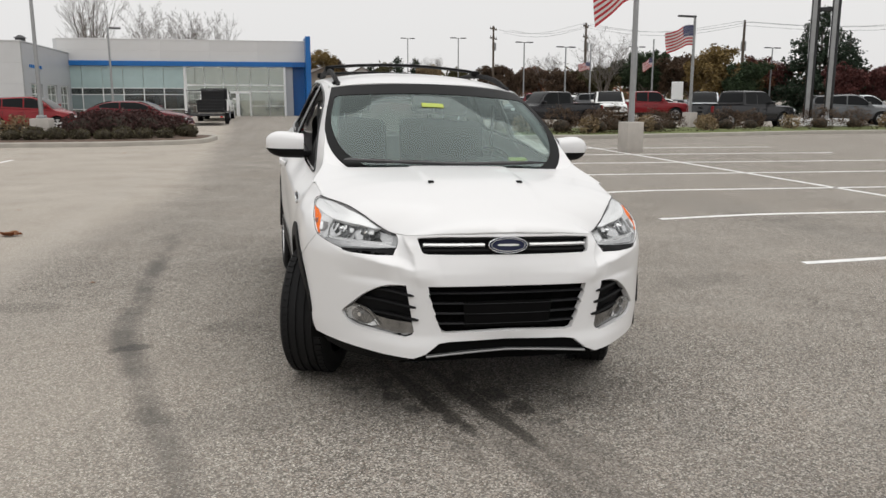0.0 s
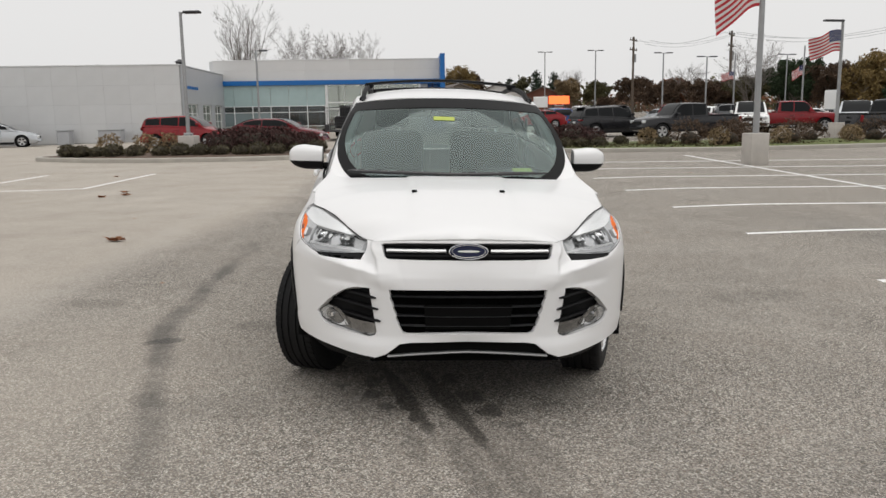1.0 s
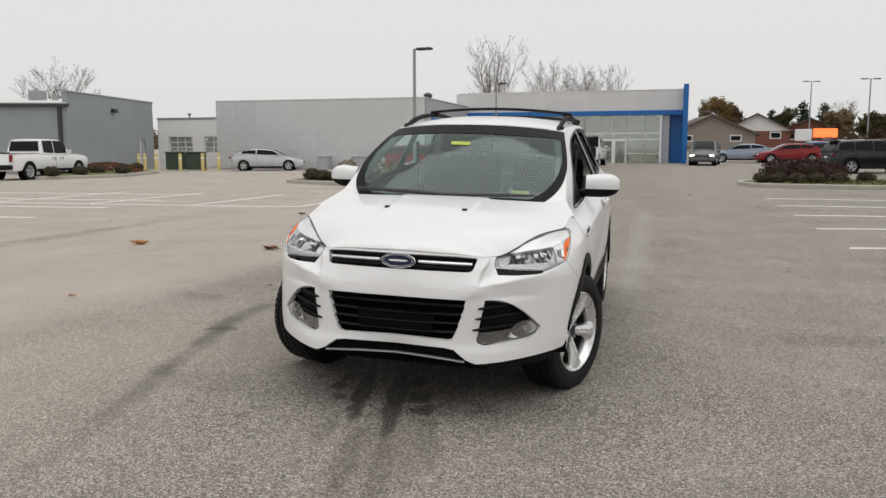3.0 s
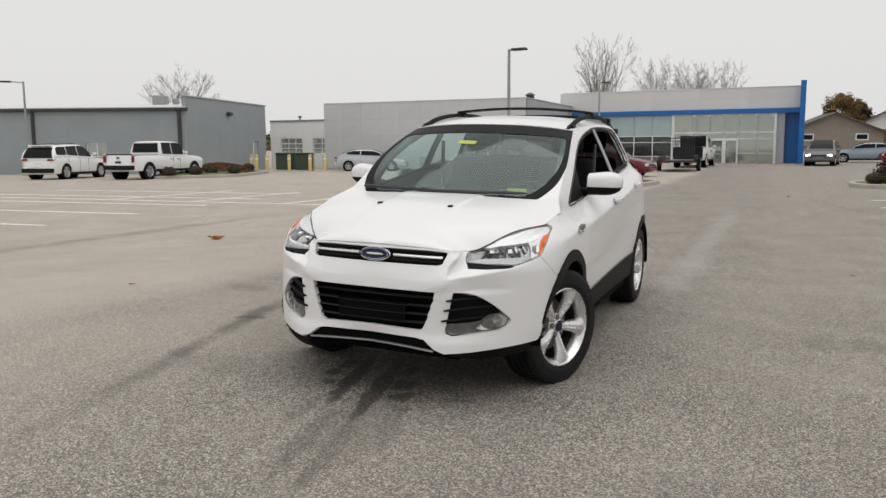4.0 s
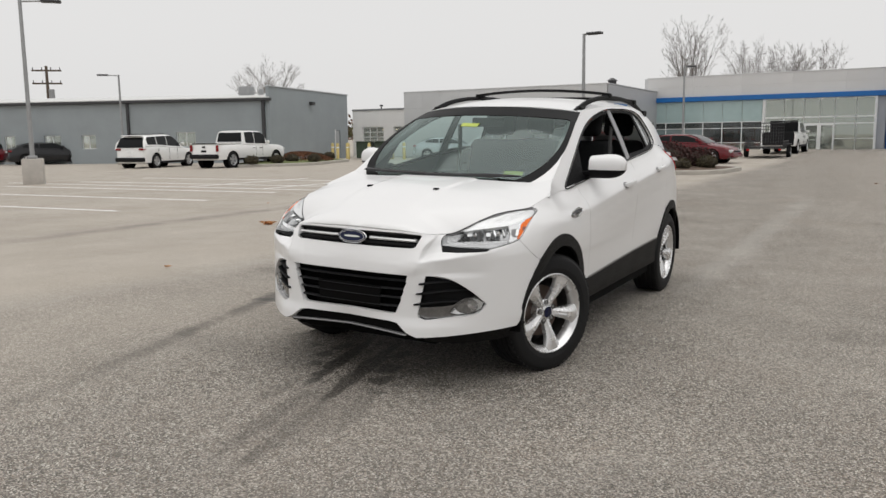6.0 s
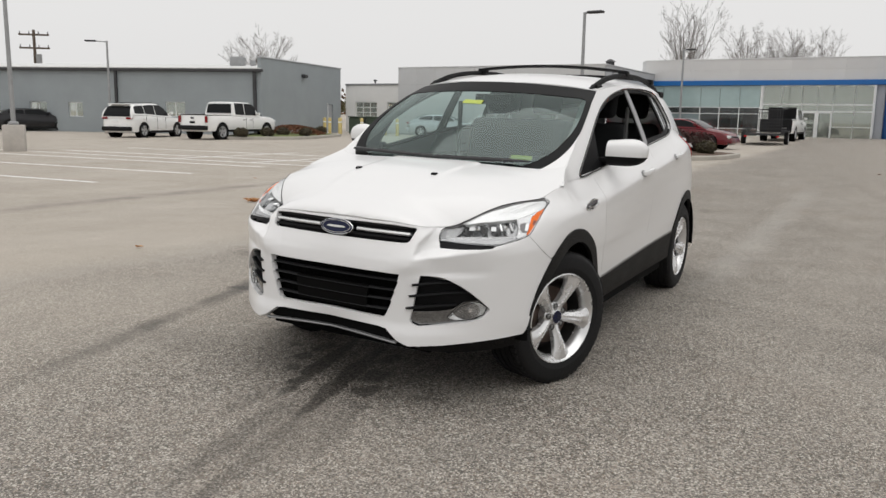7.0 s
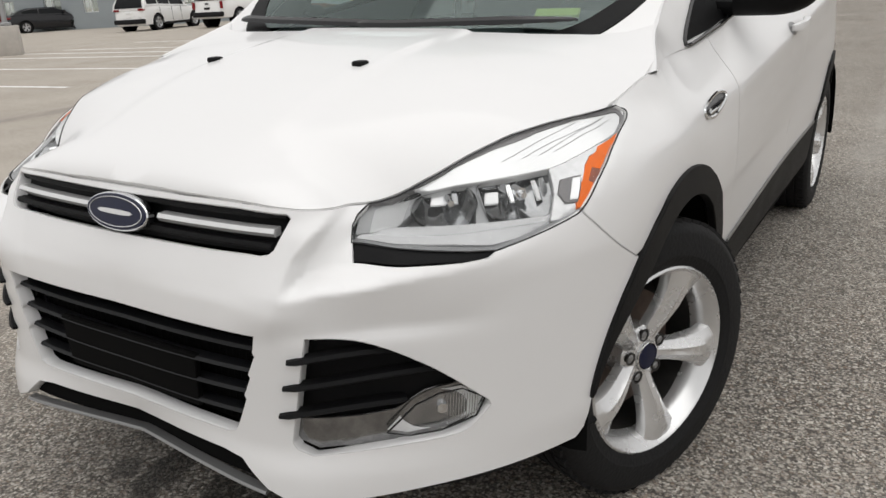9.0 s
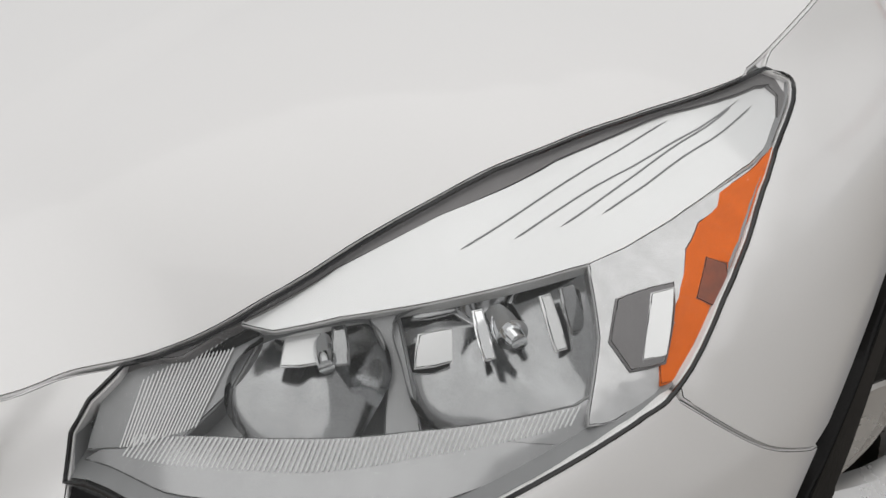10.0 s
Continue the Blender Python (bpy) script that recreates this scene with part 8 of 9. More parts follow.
for nm, sh, co, lb, ct, x, y, a in (("blue_hatchback", "wagon", "blue", "blue hatchback in the far row", "car", 12.9, 62.5, 95), ("white_crossover", "suv", "white", "white crossover in the far row", "car", 15.2, 63.2, 95),
                                    ("black_crossover", "suv", "black", "black crossover in the far row", "car", 17.6, 62.8, 95), ("dark_pickup", "pickup", "black", "black pickup truck parked beyond the verge", "pickup truck", 15.3, 39.2, 190),
                                    ("long_black_pickup", "pickup", "black", "long black pickup truck parked beyond the verge", "pickup truck", 23.4, 33.2, 12), ("white_truck", "pickup", "white", "white pickup truck in the front sales row", "pickup truck", 21.0, 44.0, -110),
                                    ("red_truck", "pickup", "red", "red pickup truck in the front sales row", "pickup truck", 24.6, 46.0, -20), ("silver_truck", "pickup", "silver", "silver pickup truck in the front sales row", "pickup truck", 26.2, 41.5, -120),
                                    ("maroon_crossover", "suv", "maroon", "dark red crossover in the sales row", "car", 19.8, 50.0, -20), ("black_wagon", "suv", "black", "black sport utility behind the shrubs", "car", 12.2, 42.6, 12),
                                    ("grey_crossover", "suv", "grey", "grey crossover in the sales row", "car", 24.5, 52.0, -15), ("white_saloon", "sedan", "white", "white saloon in the back sales row", "car", 29.5, 52.5, -20),
                                    ("red_crossover", "suv", "red", "red crossover in the back sales row", "car", 33.0, 47.5, -20), ("silver_saloon", "sedan", "silver", "silver saloon in the back sales row", "car", 21.5, 61.5, 100),
                                    ("white_hatchback", "wagon", "white", "white hatchback in the back sales row", "car", 25.0, 61.0, 100), ("black_saloon", "sedan", "black", "black saloon in the back sales row", "car", 28.4, 60.6, 100),
                                    ("grey_saloon", "sedan", "grey", "grey saloon in the back sales row", "car", 33.5, 57.0, 100), ("dark_crossover", "suv", "grey", "dark grey crossover near the long verge", "car", 33.4, 37.4, -30),
                                    ("silver_crossover", "suv", "silver", "silver crossover in the far corner", "car", 38.5, 42.0, -30)):
    vehicle(nm, sh, co, lb, ct, x, y, a, group="parked sales cars")


# --- utility trailer with its mesh gate
def trailer():
    top = thing("utility_trailer", "black utility trailer with upright mesh ramp gate", "trailer", pose(-3.5, 44.2, ground_z(-3.5, 44.2), 0, 0, 92))
    part("deck", boxed(-1.9, 1.9, -0.95, 0.95, 0.50, 0.58, bevel=0.01), M_PLASTIC, top, smooth=False)
    for sy in (-0.93, 0.93):
        bm = boxed(-1.9, 1.9, sy - 0.025, sy + 0.025, 0.86, 0.91)
        for k in range(7):
            box(bm, -1.88 + 0.62 * k, -1.84 + 0.62 * k, sy - 0.02, sy + 0.02, 0.58, 0.86)
        part("side_rail", bm, M_DARKMETAL, top, smooth=False)
        part("fender", boxed(-0.5, 0.5, sy * 1.18 - 0.12, sy * 1.18 + 0.12, 0.70, 0.74, bevel=0.01), M_DARKMETAL, top, smooth=False)
        wh = new("wheel", ME_FAR_RIM[0.33])
        wh.parent, wh.matrix_basis = top, pose(0, sy * 1.18, 0.33, 0, 0, 90 if sy > 0 else -90)
        new("tyre", ME_FAR_TYRE[0.33]).parent = wh
    gate_ = part("ramp_gate", boxed(-1.945, -1.905, -0.98, 0.98, 0.50, 0.55), M_DARKMETAL, top, "black welded mesh gate", smooth=False)
    part("gate_rail", boxed(-1.945, -1.905, -0.98, 0.98, 1.82, 1.87), M_DARKMETAL, gate_, smooth=False)
    for k in range(16):
        part("gate_bar", boxed(-1.94, -1.91, -0.95 + 0.126 * k - 0.010, -0.95 + 0.126 * k + 0.010, 0.55, 1.82), M_DARKMETAL, gate_, smooth=False)
    for k in range(1, 8):
        part("gate_bar", boxed(-1.909, -1.895, -0.96, 0.96, 0.52 + 0.162 * k, 0.545 + 0.162 * k), M_DARKMETAL, gate_, smooth=False)
    part("drawbar", boxed(1.9, 2.9, -0.05, 0.05, 0.48, 0.56), M_DARKMETAL, top, smooth=False)
    for sy in (-0.8, 0.8):
        part("tail_lamp", boxed(-1.95, -1.90, sy - 0.07, sy + 0.07, 0.40, 0.49), M_TAIL, top, smooth=False)


trailer()


# ================================================================ posts, flags, signs
def base_block(top, w=0.62, h=0.84):
    bm = boxed(-w / 2, w / 2, -w / 2, w / 2, -0.1, h, bevel=0.03, segs=2)
    part("concrete_base", bm, M_BLOCK, top, "pale cast concrete base")


def lamp_post(x, y, height, arm, yaw, label, block=True, heads=1):
    top = thing("lamp_post", label, "lamp post", pose(x, y, ground_z(x, y), 0, 0, yaw), group="car park lamp posts")
    z0 = 0.84 if block else 0.0
    if block:
        base_block(top)
    part("pole", rod(bmesh.new(), (0, 0, z0), (0, 0, height), 0.075, 0.055, 12), M_STEEL, top)
    part("foot_cover", boxed(-0.14, 0.14, -0.14, 0.14, z0, z0 + 0.10, bevel=0.02), M_STEEL, top)
    for k in range(heads):
        s = 1 if k == 0 else -1
        part("arm", rod(bmesh.new(), (0, 0, height - 0.06), (s * arm, 0, height - 0.02), 0.03, 0.03, 8), M_STEEL, top)
        bm = boxed(min(s * arm, s * (arm + 0.62)), max(s * arm, s * (arm + 0.62)), -0.15, 0.15, height - 0.06, height + 0.03, bevel=0.03)
        part("lamp_head", bm, M_DARKMETAL, top)
    return top


lamp_post(-8.0, 26.5, 5.25, 0.12, -5, "grey car park lamp post on a concrete base")
lamp_post(-9.05, 48.2, 5.45, 0.1, 10, "slim grey lamp post before the showroom", block=False)
lamp_post(-22.3, 13.0, 5.95, 0.6, 50, "grey lamp post with long arm on a concrete base")
lamp_post(-37.9, 29.2, 5.35, 0.6, 215, "grey lamp post by the block building")
for x, y, h in ((23.5, 67.6, 6.3), (20.2, 78.9, 7.0), (36.0, 70.0, 6.4), (45.3, 61.9, 6.1), (17.0, 90.0, 7.2), (24.5, 60.0, 5.5)):
    lamp_post(x, y, h, 0.25, 10, "tall twin-headed lamp post in the sales lot", block=False, heads=2)

M_FLAGRED = surface("flag red cloth", (0.42, 0.025, 0.035), 0.85, vary=0.12, fine=200)
M_FLAGWHITE = surface("flag white cloth", (0.62, 0.61, 0.60), 0.85, vary=0.1, fine=200)
M_FLAGBLUE = surface("flag blue cloth", (0.022, 0.03, 0.10), 0.85, vary=0.12, fine=200)


def flag_pole(x, y, height, hoist, fly, drop, z_top, yaw, label, lamp=False, block=True):
    """A striped flag that streams from a pole."""
    top = thing("flag_pole", label, "flag", pose(x, y, ground_z(x, y), 0, 0, yaw), group="flag poles")
    z0 = 0.84 if block else 0.0
    if block:
        base_block(top, 0.52)
    part("pole", rod(bmesh.new(), (0, 0, z0), (0, 0, height), 0.085, 0.06, 14), M_STEEL, top)
    if lamp:
        part("lamp_arm", boxed(-1.0, 0.0, -0.12, 0.12, height - 0.10, height - 0.02, bevel=0.02), M_DARKMETAL, top)

    def cloth(u, v, off=0.0):
        wave = 0.10 * u * math.sin(7.5 * u + 1.6 * v) * fly
        return Vector((-0.08 - fly * u * (0.96 - 0.04 * v), wave + off, z_top - hoist * v - drop * (u ** 1.3) + 0.05 * math.sin(6 * u)))

    def piece(u0, u1, v0, v1, off=0.0, nu=18, nv=2):
        bm = bmesh.new()
        grid = [[[bm.verts.new(cloth(u0 + (u1 - u0) * i / nu, v0 + (v1 - v0) * j / nv, off + d)) for i in range(nu + 1)] for j in range(nv + 1)] for d in (-0.003, 0.003)]
        for j in range(nv):
            for i in range(nu):
                for g_, fl in ((grid[0], False), (grid[1], True)):
                    q = [g_[j][i], g_[j][i + 1], g_[j + 1][i + 1], g_[j + 1][i]]
                    bm.faces.new(q[::-1] if fl else q)
        return bm
    flag = part("flag", piece(0.0, 0.012, 0, 1, 0.0, 2, 8), M_FLAGWHITE, top, "red and white striped flag with a starred blue corner")
    for k in range(13):
        part("stripe", piece(0.0, 1.0, k / 13, (k + 1) / 13), M_FLAGRED if k % 2 == 0 else M_FLAGWHITE, flag)
    for off in (-0.008, 0.008):
        part("canton", piece(0.0, 0.40, 0.0, 7 / 13, off, 10, 6), M_FLAGBLUE, flag)
    bm = bmesh.new()
    for r in range(9):
        for c in range(6 if r % 2 == 0 else 5):
            u, v = (0.035 if r % 2 == 0 else 0.068) + 0.066 * c, 0.03 + r * 0.0605
            for off in (-0.014, 0.014):
                vs = [bm.verts.new(cloth(u + 0.016 * math.cos(a) * (1 if i % 2 else 0.45), v + 0.026 * math.sin(a) * (1 if i % 2 else 0.45), off)) for i, a in enumerate(np.linspace(0, 2 * math.pi, 11)[:-1])]
                bm.faces.new(vs)
    part("stars", bm, M_FLAGWHITE, flag, smooth=False)["kind"] = "stuff"


flag_pole(9.32, 17.45, 8.0, 1.05, 1.25, 0.75, 5.18, 6, "striped national flag flying from a tall grey pole")
flag_pole(20.0, 32.5, 5.45, 0.95, 1.65, 0.42, 5.0, 12, "striped national flag flying from a lamp post", lamp=True)
flag_pole(29.1, 65.4, 6.2, 0.65, 1.2, 0.15, 4.6, 10, "small striped flag far off in the sales lot", block=False)
flag_pole(33.5, 62.0, 6.6, 0.8, 1.0, 0.45, 5.0, 10, "small striped flag on a distant pole", block=False)


def pylon_sign():
    top = thing("pylon_sign", "tall black and silver twin-post pylon sign", "sign", pose(27.2, 32.4, 0, 0, 0, -35))
    for x in (-0.47, 0.47):
        part("post", boxed(x - 0.20, x + 0.20, -0.2, 0.2, -0.1, 8.5, bevel=0.02), M_GLOSSBLACK, top, smooth=False)
        part("post_face", boxed(x - 0.14, x + 0.06, -0.235, -0.205, 0.2, 8.5, bevel=0.01), M_STEEL, top, "silver post facing", smooth=False)
    part("cross_beam", boxed(-0.27, 0.27, -0.15, 0.15, 5.80, 6.0, bevel=0.02), M_GLOSSBLACK, top, smooth=False)
    part("sign_panel", boxed(-1.4, 1.4, -0.3, 0.3, 7.6, 9.4, bevel=0.05), M_BLUE, top, smooth=False)
    part("foot", boxed(-1.3, 1.5, -0.45, 0.45, -0.1, 0.5, bevel=0.03), M_FRAME, top, "pale concrete footing", smooth=False)


pylon_sign()


def utility_pole(x, y, h, yaw):
    top = thing("utility_pole", "weathered wooden utility pole with crossarms", "utility pole", pose(x, y, ground_z(x, y), 0, 0, yaw), group="utility poles")
    wood = M_UTIL
    part("pole", rod(bmesh.new(), (0, 0, -0.3), (0, 0, h), 0.17, 0.11, 10), wood, top)
    for z in (h - 0.4, h - 1.5):
        part("crossarm", boxed(-1.2, 1.2, -0.06, 0.06, z - 0.07, z + 0.07), wood, top, smooth=False)
        for k in range(4):
            part("insulator", rod(bmesh.new(), (-1.1 + 0.73 * k, 0, z + 0.07), (-1.1 + 0.73 * k, 0, z + 0.28), 0.05, 0.03, 8), M_DARKMETAL, top)
    part("transformer", rod(bmesh.new(), (0.3, 0, h - 2.9), (0.3, 0, h - 2.0), 0.25, 0.25, 12), M_STEEL, top)


M_UTIL = surface("weathered pole timber", (0.11, 0.085, 0.065), 0.9, vary=0.25, scale=2)
POLES = ((46.0, 67.5, 9.0), (34.0, 78.0, 9.0), (28.0, 92.0, 9.0), (62.0, 52.0, 9.0))
for x, y, h in POLES:
    utility_pole(x, y, h, 55)
utility_pole(-61.6, 40.9, 8.0, 40)
for k in range(3):
    pts = []
    for (x0, y0, h0), (x1, y1, h1) in ((POLES[3], POLES[0]), (POLES[0], POLES[1]), (POLES[1], POLES[2])):
        for t in np.linspace(0, 1, 9)[:-1]:
            pts.append((x0 + (x1 - x0) * t - 0.7 + 0.7 * k, y0 + (y1 - y0) * t, ground_z(x0, y0) * (1 - t) + ground_z(x1, y1) * t + 8.85 - 0.35 * (k == 1) - 0.9 * math.sin(math.pi * t)))
    tagged(new("power_line", mesh_of(sweep(bmesh.new(), pts, round_profile(0.013, 0.013, 5)), "power_line", M_DARKMETAL)), "black overhead power line sagging between poles", "power line", "power lines")


# --- yard before the white link: bollards, bins, low fence
def bollard(x, y):
    top = thing("bollard", "yellow plastic-sleeved steel bollard", "bollard", pose(x, y, 0), group="yellow bollards")
    part("sleeve", lathe(bmesh.new(), [(0.0, 0.11), (1.05, 0.11), (1.12, 0.08), (1.14, 0.0001)], 14, axis="Z"), M_YELLOW, top)
    part("band", lathe(bmesh.new(), [(0.80, 0.113), (0.88, 0.113)], 14, axis="Z"), M_FRAME, top)


for x, y in ((-30.2, 40.3), (-29.6, 40.6), (-28.1, 41.0), (-26.8, 41.5), (-25.9, 41.9), (-31.3, 41.2), (-30.7, 42.2), (-27.3, 42.6)):
    bollard(x, y)
for x, y in ((-29.0, 41.9), (-27.6, 42.0)):
    top = thing("waste_bin", "dark green wheeled waste container", "waste bin", pose(x, y, 0, 0, 0, 15), group="waste bins")
    part("bin_body", boxed(-0.55, 0.55, -0.4, 0.4, 0.08, 1.15, bevel=0.05), M_GREEN, top)
    part("lid", boxed(-0.6, 0.6, -0.45, 0.45, 1.15, 1.24, bevel=0.03), M_GREEN, top)
for x, y, w in ((-17.2, 44.9, 1.3), (-20.0, 45.2, 0.7), (-14.8, 45.0, 0.8)):
    top = thing("ground_unit", "low grey equipment box beside the wall", "utility box", pose(x, y, 0), group="ground equipment")
    part("casing", boxed(-w / 2, w / 2, -0.35, 0.35, -0.05, 0.85, bevel=0.03), M_CLAD_DARK, top)
    part("lid", boxed(-w / 2 - 0.03, w / 2 + 0.03, -0.38, 0.38, 0.85, 0.90, bevel=0.01), M_STEEL, top)


# --- far houses and roadside signs
def house(name, x, y, yaw, w, d, wall_h, roof_h, wall_m, gable_m, label):
    top = thing(name, label, "house", pose(x, y, ground_z(x, y), 0, 0, yaw), kind="structure")
    part("wall", boxed(-w / 2, w / 2, -d / 2, d / 2, -0.3, wall_h), wall_m, top, smooth=False)
    bm = bmesh.new()
    v = [bm.verts.new(p) for p in ((-w / 2, -d / 2, wall_h), (w / 2, -d / 2, wall_h), (0, -d / 2, wall_h + roof_h), (-w / 2, d / 2, wall_h), (w / 2, d / 2, wall_h), (0, d / 2, wall_h + roof_h))]
    for f in ((0, 1, 2), (5, 4, 3), (0, 3, 4, 1)):
        bm.faces.new([v[k] for k in f])
    bmesh.ops.recalc_face_normals(bm, faces=bm.faces)
    part("gable", bm, gable_m, top, smooth=False)
    for s in (-1, 1):
        bm = bmesh.new()
        o = 0.45
        q = [(s * (w / 2 + o), wall_h - roof_h * o / (w / 2)), (0, wall_h + roof_h)]
        v = [bm.verts.new((xx, yy, zz + dz)) for yy in (-d / 2 - o, d / 2 + o) for xx, zz in q for dz in (0.01, 0.16)]
        bmesh.ops.convex_hull(bm, input=v)
        part("roof", bm, M_SHINGLE, top, smooth=False)
    for k in (-0.28, 0.28):
        part("window", boxed(w * k - 0.5, w * k + 0.5, -d / 2 - 0.03, -d / 2 + 0.02, 0.9, min(2.1, wall_h - 0.2), bevel=0.02), M_CARGLASS, top, smooth=False)
        part("window_frame", boxed(w * k - 0.6, w * k + 0.6, -d / 2 - 0.02, -d / 2 - 0.004, 0.8, min(2.2, wall_h - 0.1)), M_FRAME, top, smooth=False)
    return top


house("white_gable_house", 12.9, 101, -6, 7.2, 12, 1.7, 1.9, M_BRICK, M_WHITE_WALL, "brick bungalow with a white gable and brown roof")
house("brown_house", 6.2, 90, 8, 9.0, 8, 1.6, 1.9, M_TANWALL, M_TANWALL, "tan house with a wide brown shingle roof")
house("far_bungalow", 20.5, 112, -6, 8.0, 8, 1.8, 1.6, M_BRICK, M_BRICK, "brick bungalow far behind the sales lot")
M_SIGNLIT = glow("lit orange sign", (1.0, 0.16, 0.04), 1.6)
top = thing("roadside_sign", "roadside sign with a lit orange panel", "sign", pose(18.0, 86.6, ground_z(18, 86.6)))
for x in (-0.7, 0.7):
    part("post", boxed(x - 0.08, x + 0.08, -0.08, 0.08, -0.2, 1.9), M_DARKMETAL, top, smooth=False)
part("panel", boxed(-1.15, 1.15, -0.12, 0.12, 1.35, 2.25, bevel=0.03), M_SIGNLIT, top, "lit orange panel", smooth=False)
part("white_panel", boxed(-2.9, -1.3, -0.12, 0.12, 1.0, 2.2, bevel=0.03), M_FRAME, top, smooth=False)
top = thing("road_sign_board", "white road sign board far behind the cars", "sign", pose(36.0, 62.0, ground_z(36, 62), 0, 0, -25))
part("post", boxed(-0.1, 0.1, -0.1, 0.1, -0.2, 2.0), M_DARKMETAL, top, smooth=False)
part("panel", boxed(-0.5, 0.5, -0.12, 0.12, 1.3, 3.0, bevel=0.03), M_FRAME, top, smooth=False)

# ================================================================ plants
M_BARK = surface("grey bark", (0.15, 0.128, 0.11), 0.9, vary=0.25, scale=3, fine=40)
M_TWIG = surface("pale brown twigs", (0.15, 0.132, 0.118), 0.9, vary=0.2)


def leaf_material(name, colour, vary=0.45):
    m, n, l, b = material(name)
    geo = n.new("ShaderNodeNewGeometry")
    c = mixn(n, l, geo.outputs["Random Per Island"], tuple(v * (1 - vary) for v in colour), tuple(v * (1 + vary) for v in colour))
    l.new(c, b.inputs["Base Color"])
    b.inputs["Roughness"].default_value = 0.75
    b.inputs["Specular IOR Level"].default_value = 0.25
    return m


M_LEAF = {"box": leaf_material("brown-green box leaves", (0.075, 0.065, 0.038)), "barberry": leaf_material("dark red barberry leaves", (0.060, 0.030, 0.027)), "pine": leaf_material("pine needles", (0.028, 0.045, 0.027)),
          "gold": leaf_material("golden autumn leaves", (0.175, 0.12, 0.045)), "rust": leaf_material("rust autumn leaves", (0.145, 0.065, 0.035)), "crimson": leaf_material("crimson autumn leaves", (0.095, 0.035, 0.032)),
          "olive": leaf_material("olive leaves", (0.085, 0.078, 0.035)), "green": leaf_material("evergreen leaves", (0.033, 0.052, 0.024)), "tan": leaf_material("dry tan leaves", (0.22, 0.16, 0.09)), "brown": leaf_material("brown hedge leaves", (0.085, 0.055, 0.036))}


def leaf_cloud(centres, size, rng, per=1):
    """Many small bent leaves about given centres, as one mesh."""
    verts, faces = [], []
    for c in centres:
        for _ in range(per):
            a = Vector((rng.gauss(0, 1), rng.gauss(0, 1), rng.gauss(0, 1))).normalized()
            b = a.orthogonal().normalized()
            b = Matrix.Rotation(rng.uniform(0, 6.28), 3, a) @ b
            s = size * rng.uniform(0.6, 1.4)
            p = Vector(c)
            k = len(verts)
            n = a.cross(b)
            verts += [p - a * s, p + b * s * 0.45 + n * s * 0.15, p + a * s, p - b * s * 0.45 + n * s * 0.15]
            faces += [(k, k + 1, k + 2), (k, k + 2, k + 3)]
    return verts, faces


def cloud_mesh(name, verts, faces, mat):
    me = bpy.data.meshes.new(name)
    me.from_pydata([tuple(v) for v in verts], [], faces)
    me.materials.append(mat)
    return me


def branches(rng, height, spread, levels, trunk_r, lean=0.1, first=0.28, kids=(4, 4, 4, 3), up=0.55):
    """A branching skeleton: the bars as [(p, q, r0, r1)], and the tips."""
    bars, tips = [], []

    def grow(p, d, length, r, level):
        n = 4 if level < 2 else 3
        for k in range(n):
            d = (d + Vector((rng.gauss(0, 1), rng.gauss(0, 1), rng.gauss(0, 0.6))) * 0.10 + Vector((0, 0, 0.05))).normalized()
            q = p + d * length / n
            r1 = r * (1 - 0.5 * (k + 1) / n)
            bars.append((p.copy(), q.copy(), r * (1 - 0.5 * k / n), r1))
            if level < levels:
                lo = 1 if level else 0
                if k >= lo:
                    for _ in range(max(1, kids[min(level, len(kids) - 1)] // 2)):
                        side = Vector((rng.gauss(0, 1), rng.gauss(0, 1), 0)).normalized()
                        nd = (d * up + side * spread + Vector((0, 0, 0.12))).normalized()
                        grow(q.copy(), nd, length * rng.uniform(0.45, 0.68), max(r1 * 0.62, 0.008), level + 1)
            p = q
        tips.append(p.copy())
    p = Vector((0, 0, -0.2))
    base = height * first
    q = p + Vector((rng.uniform(-lean, lean), rng.uniform(-lean, lean), 1)) * (base + 0.2)
    bars.append((p, q, trunk_r * 1.25, trunk_r))
    grow(q, Vector((0, 0, 1)), height * (1 - first) * 0.92, trunk_r, 0)
    return bars, tips


def bars_mesh(name, bars, mat, sides=5, thinnest=0.0):
    verts, faces = [], []
    for p, q, r0, r1 in bars:
        d = (q - p).normalized()
        a = d.orthogonal().normalized()
        b = d.cross(a)
        k = len(verts)
        n = sides if r0 > 0.03 else 3
        for c, r in ((p, max(r0, thinnest)), (q, max(r1, thinnest))):
            verts += [c + (a * math.cos(2 * math.pi * i / n) + b * math.sin(2 * math.pi * i / n)) * r for i in range(n)]
        faces += [(k + i, k + (i + 1) % n, k + n + (i + 1) % n, k + n + i) for i in range(n)]
    return cloud_mesh(name, verts, faces, mat)


def fit_tree(bars, tips, height, width):
    """Scales a skeleton to its height and the width of its crown."""
    zm = max(max(p.z, q.z) for p, q, _, _ in bars)
    xs = sorted(max(abs(t.x), abs(t.y)) for t in tips)
    kx, kz = width / 2 / max(xs[int(len(xs) * 0.96)], 0.1), height / zm
    f = lambda v: Vector((v.x * kx, v.y * kx, v.z * kz))
    return [(f(p), f(q), a, b) for p, q, a, b in bars], [f(t) for t in tips]


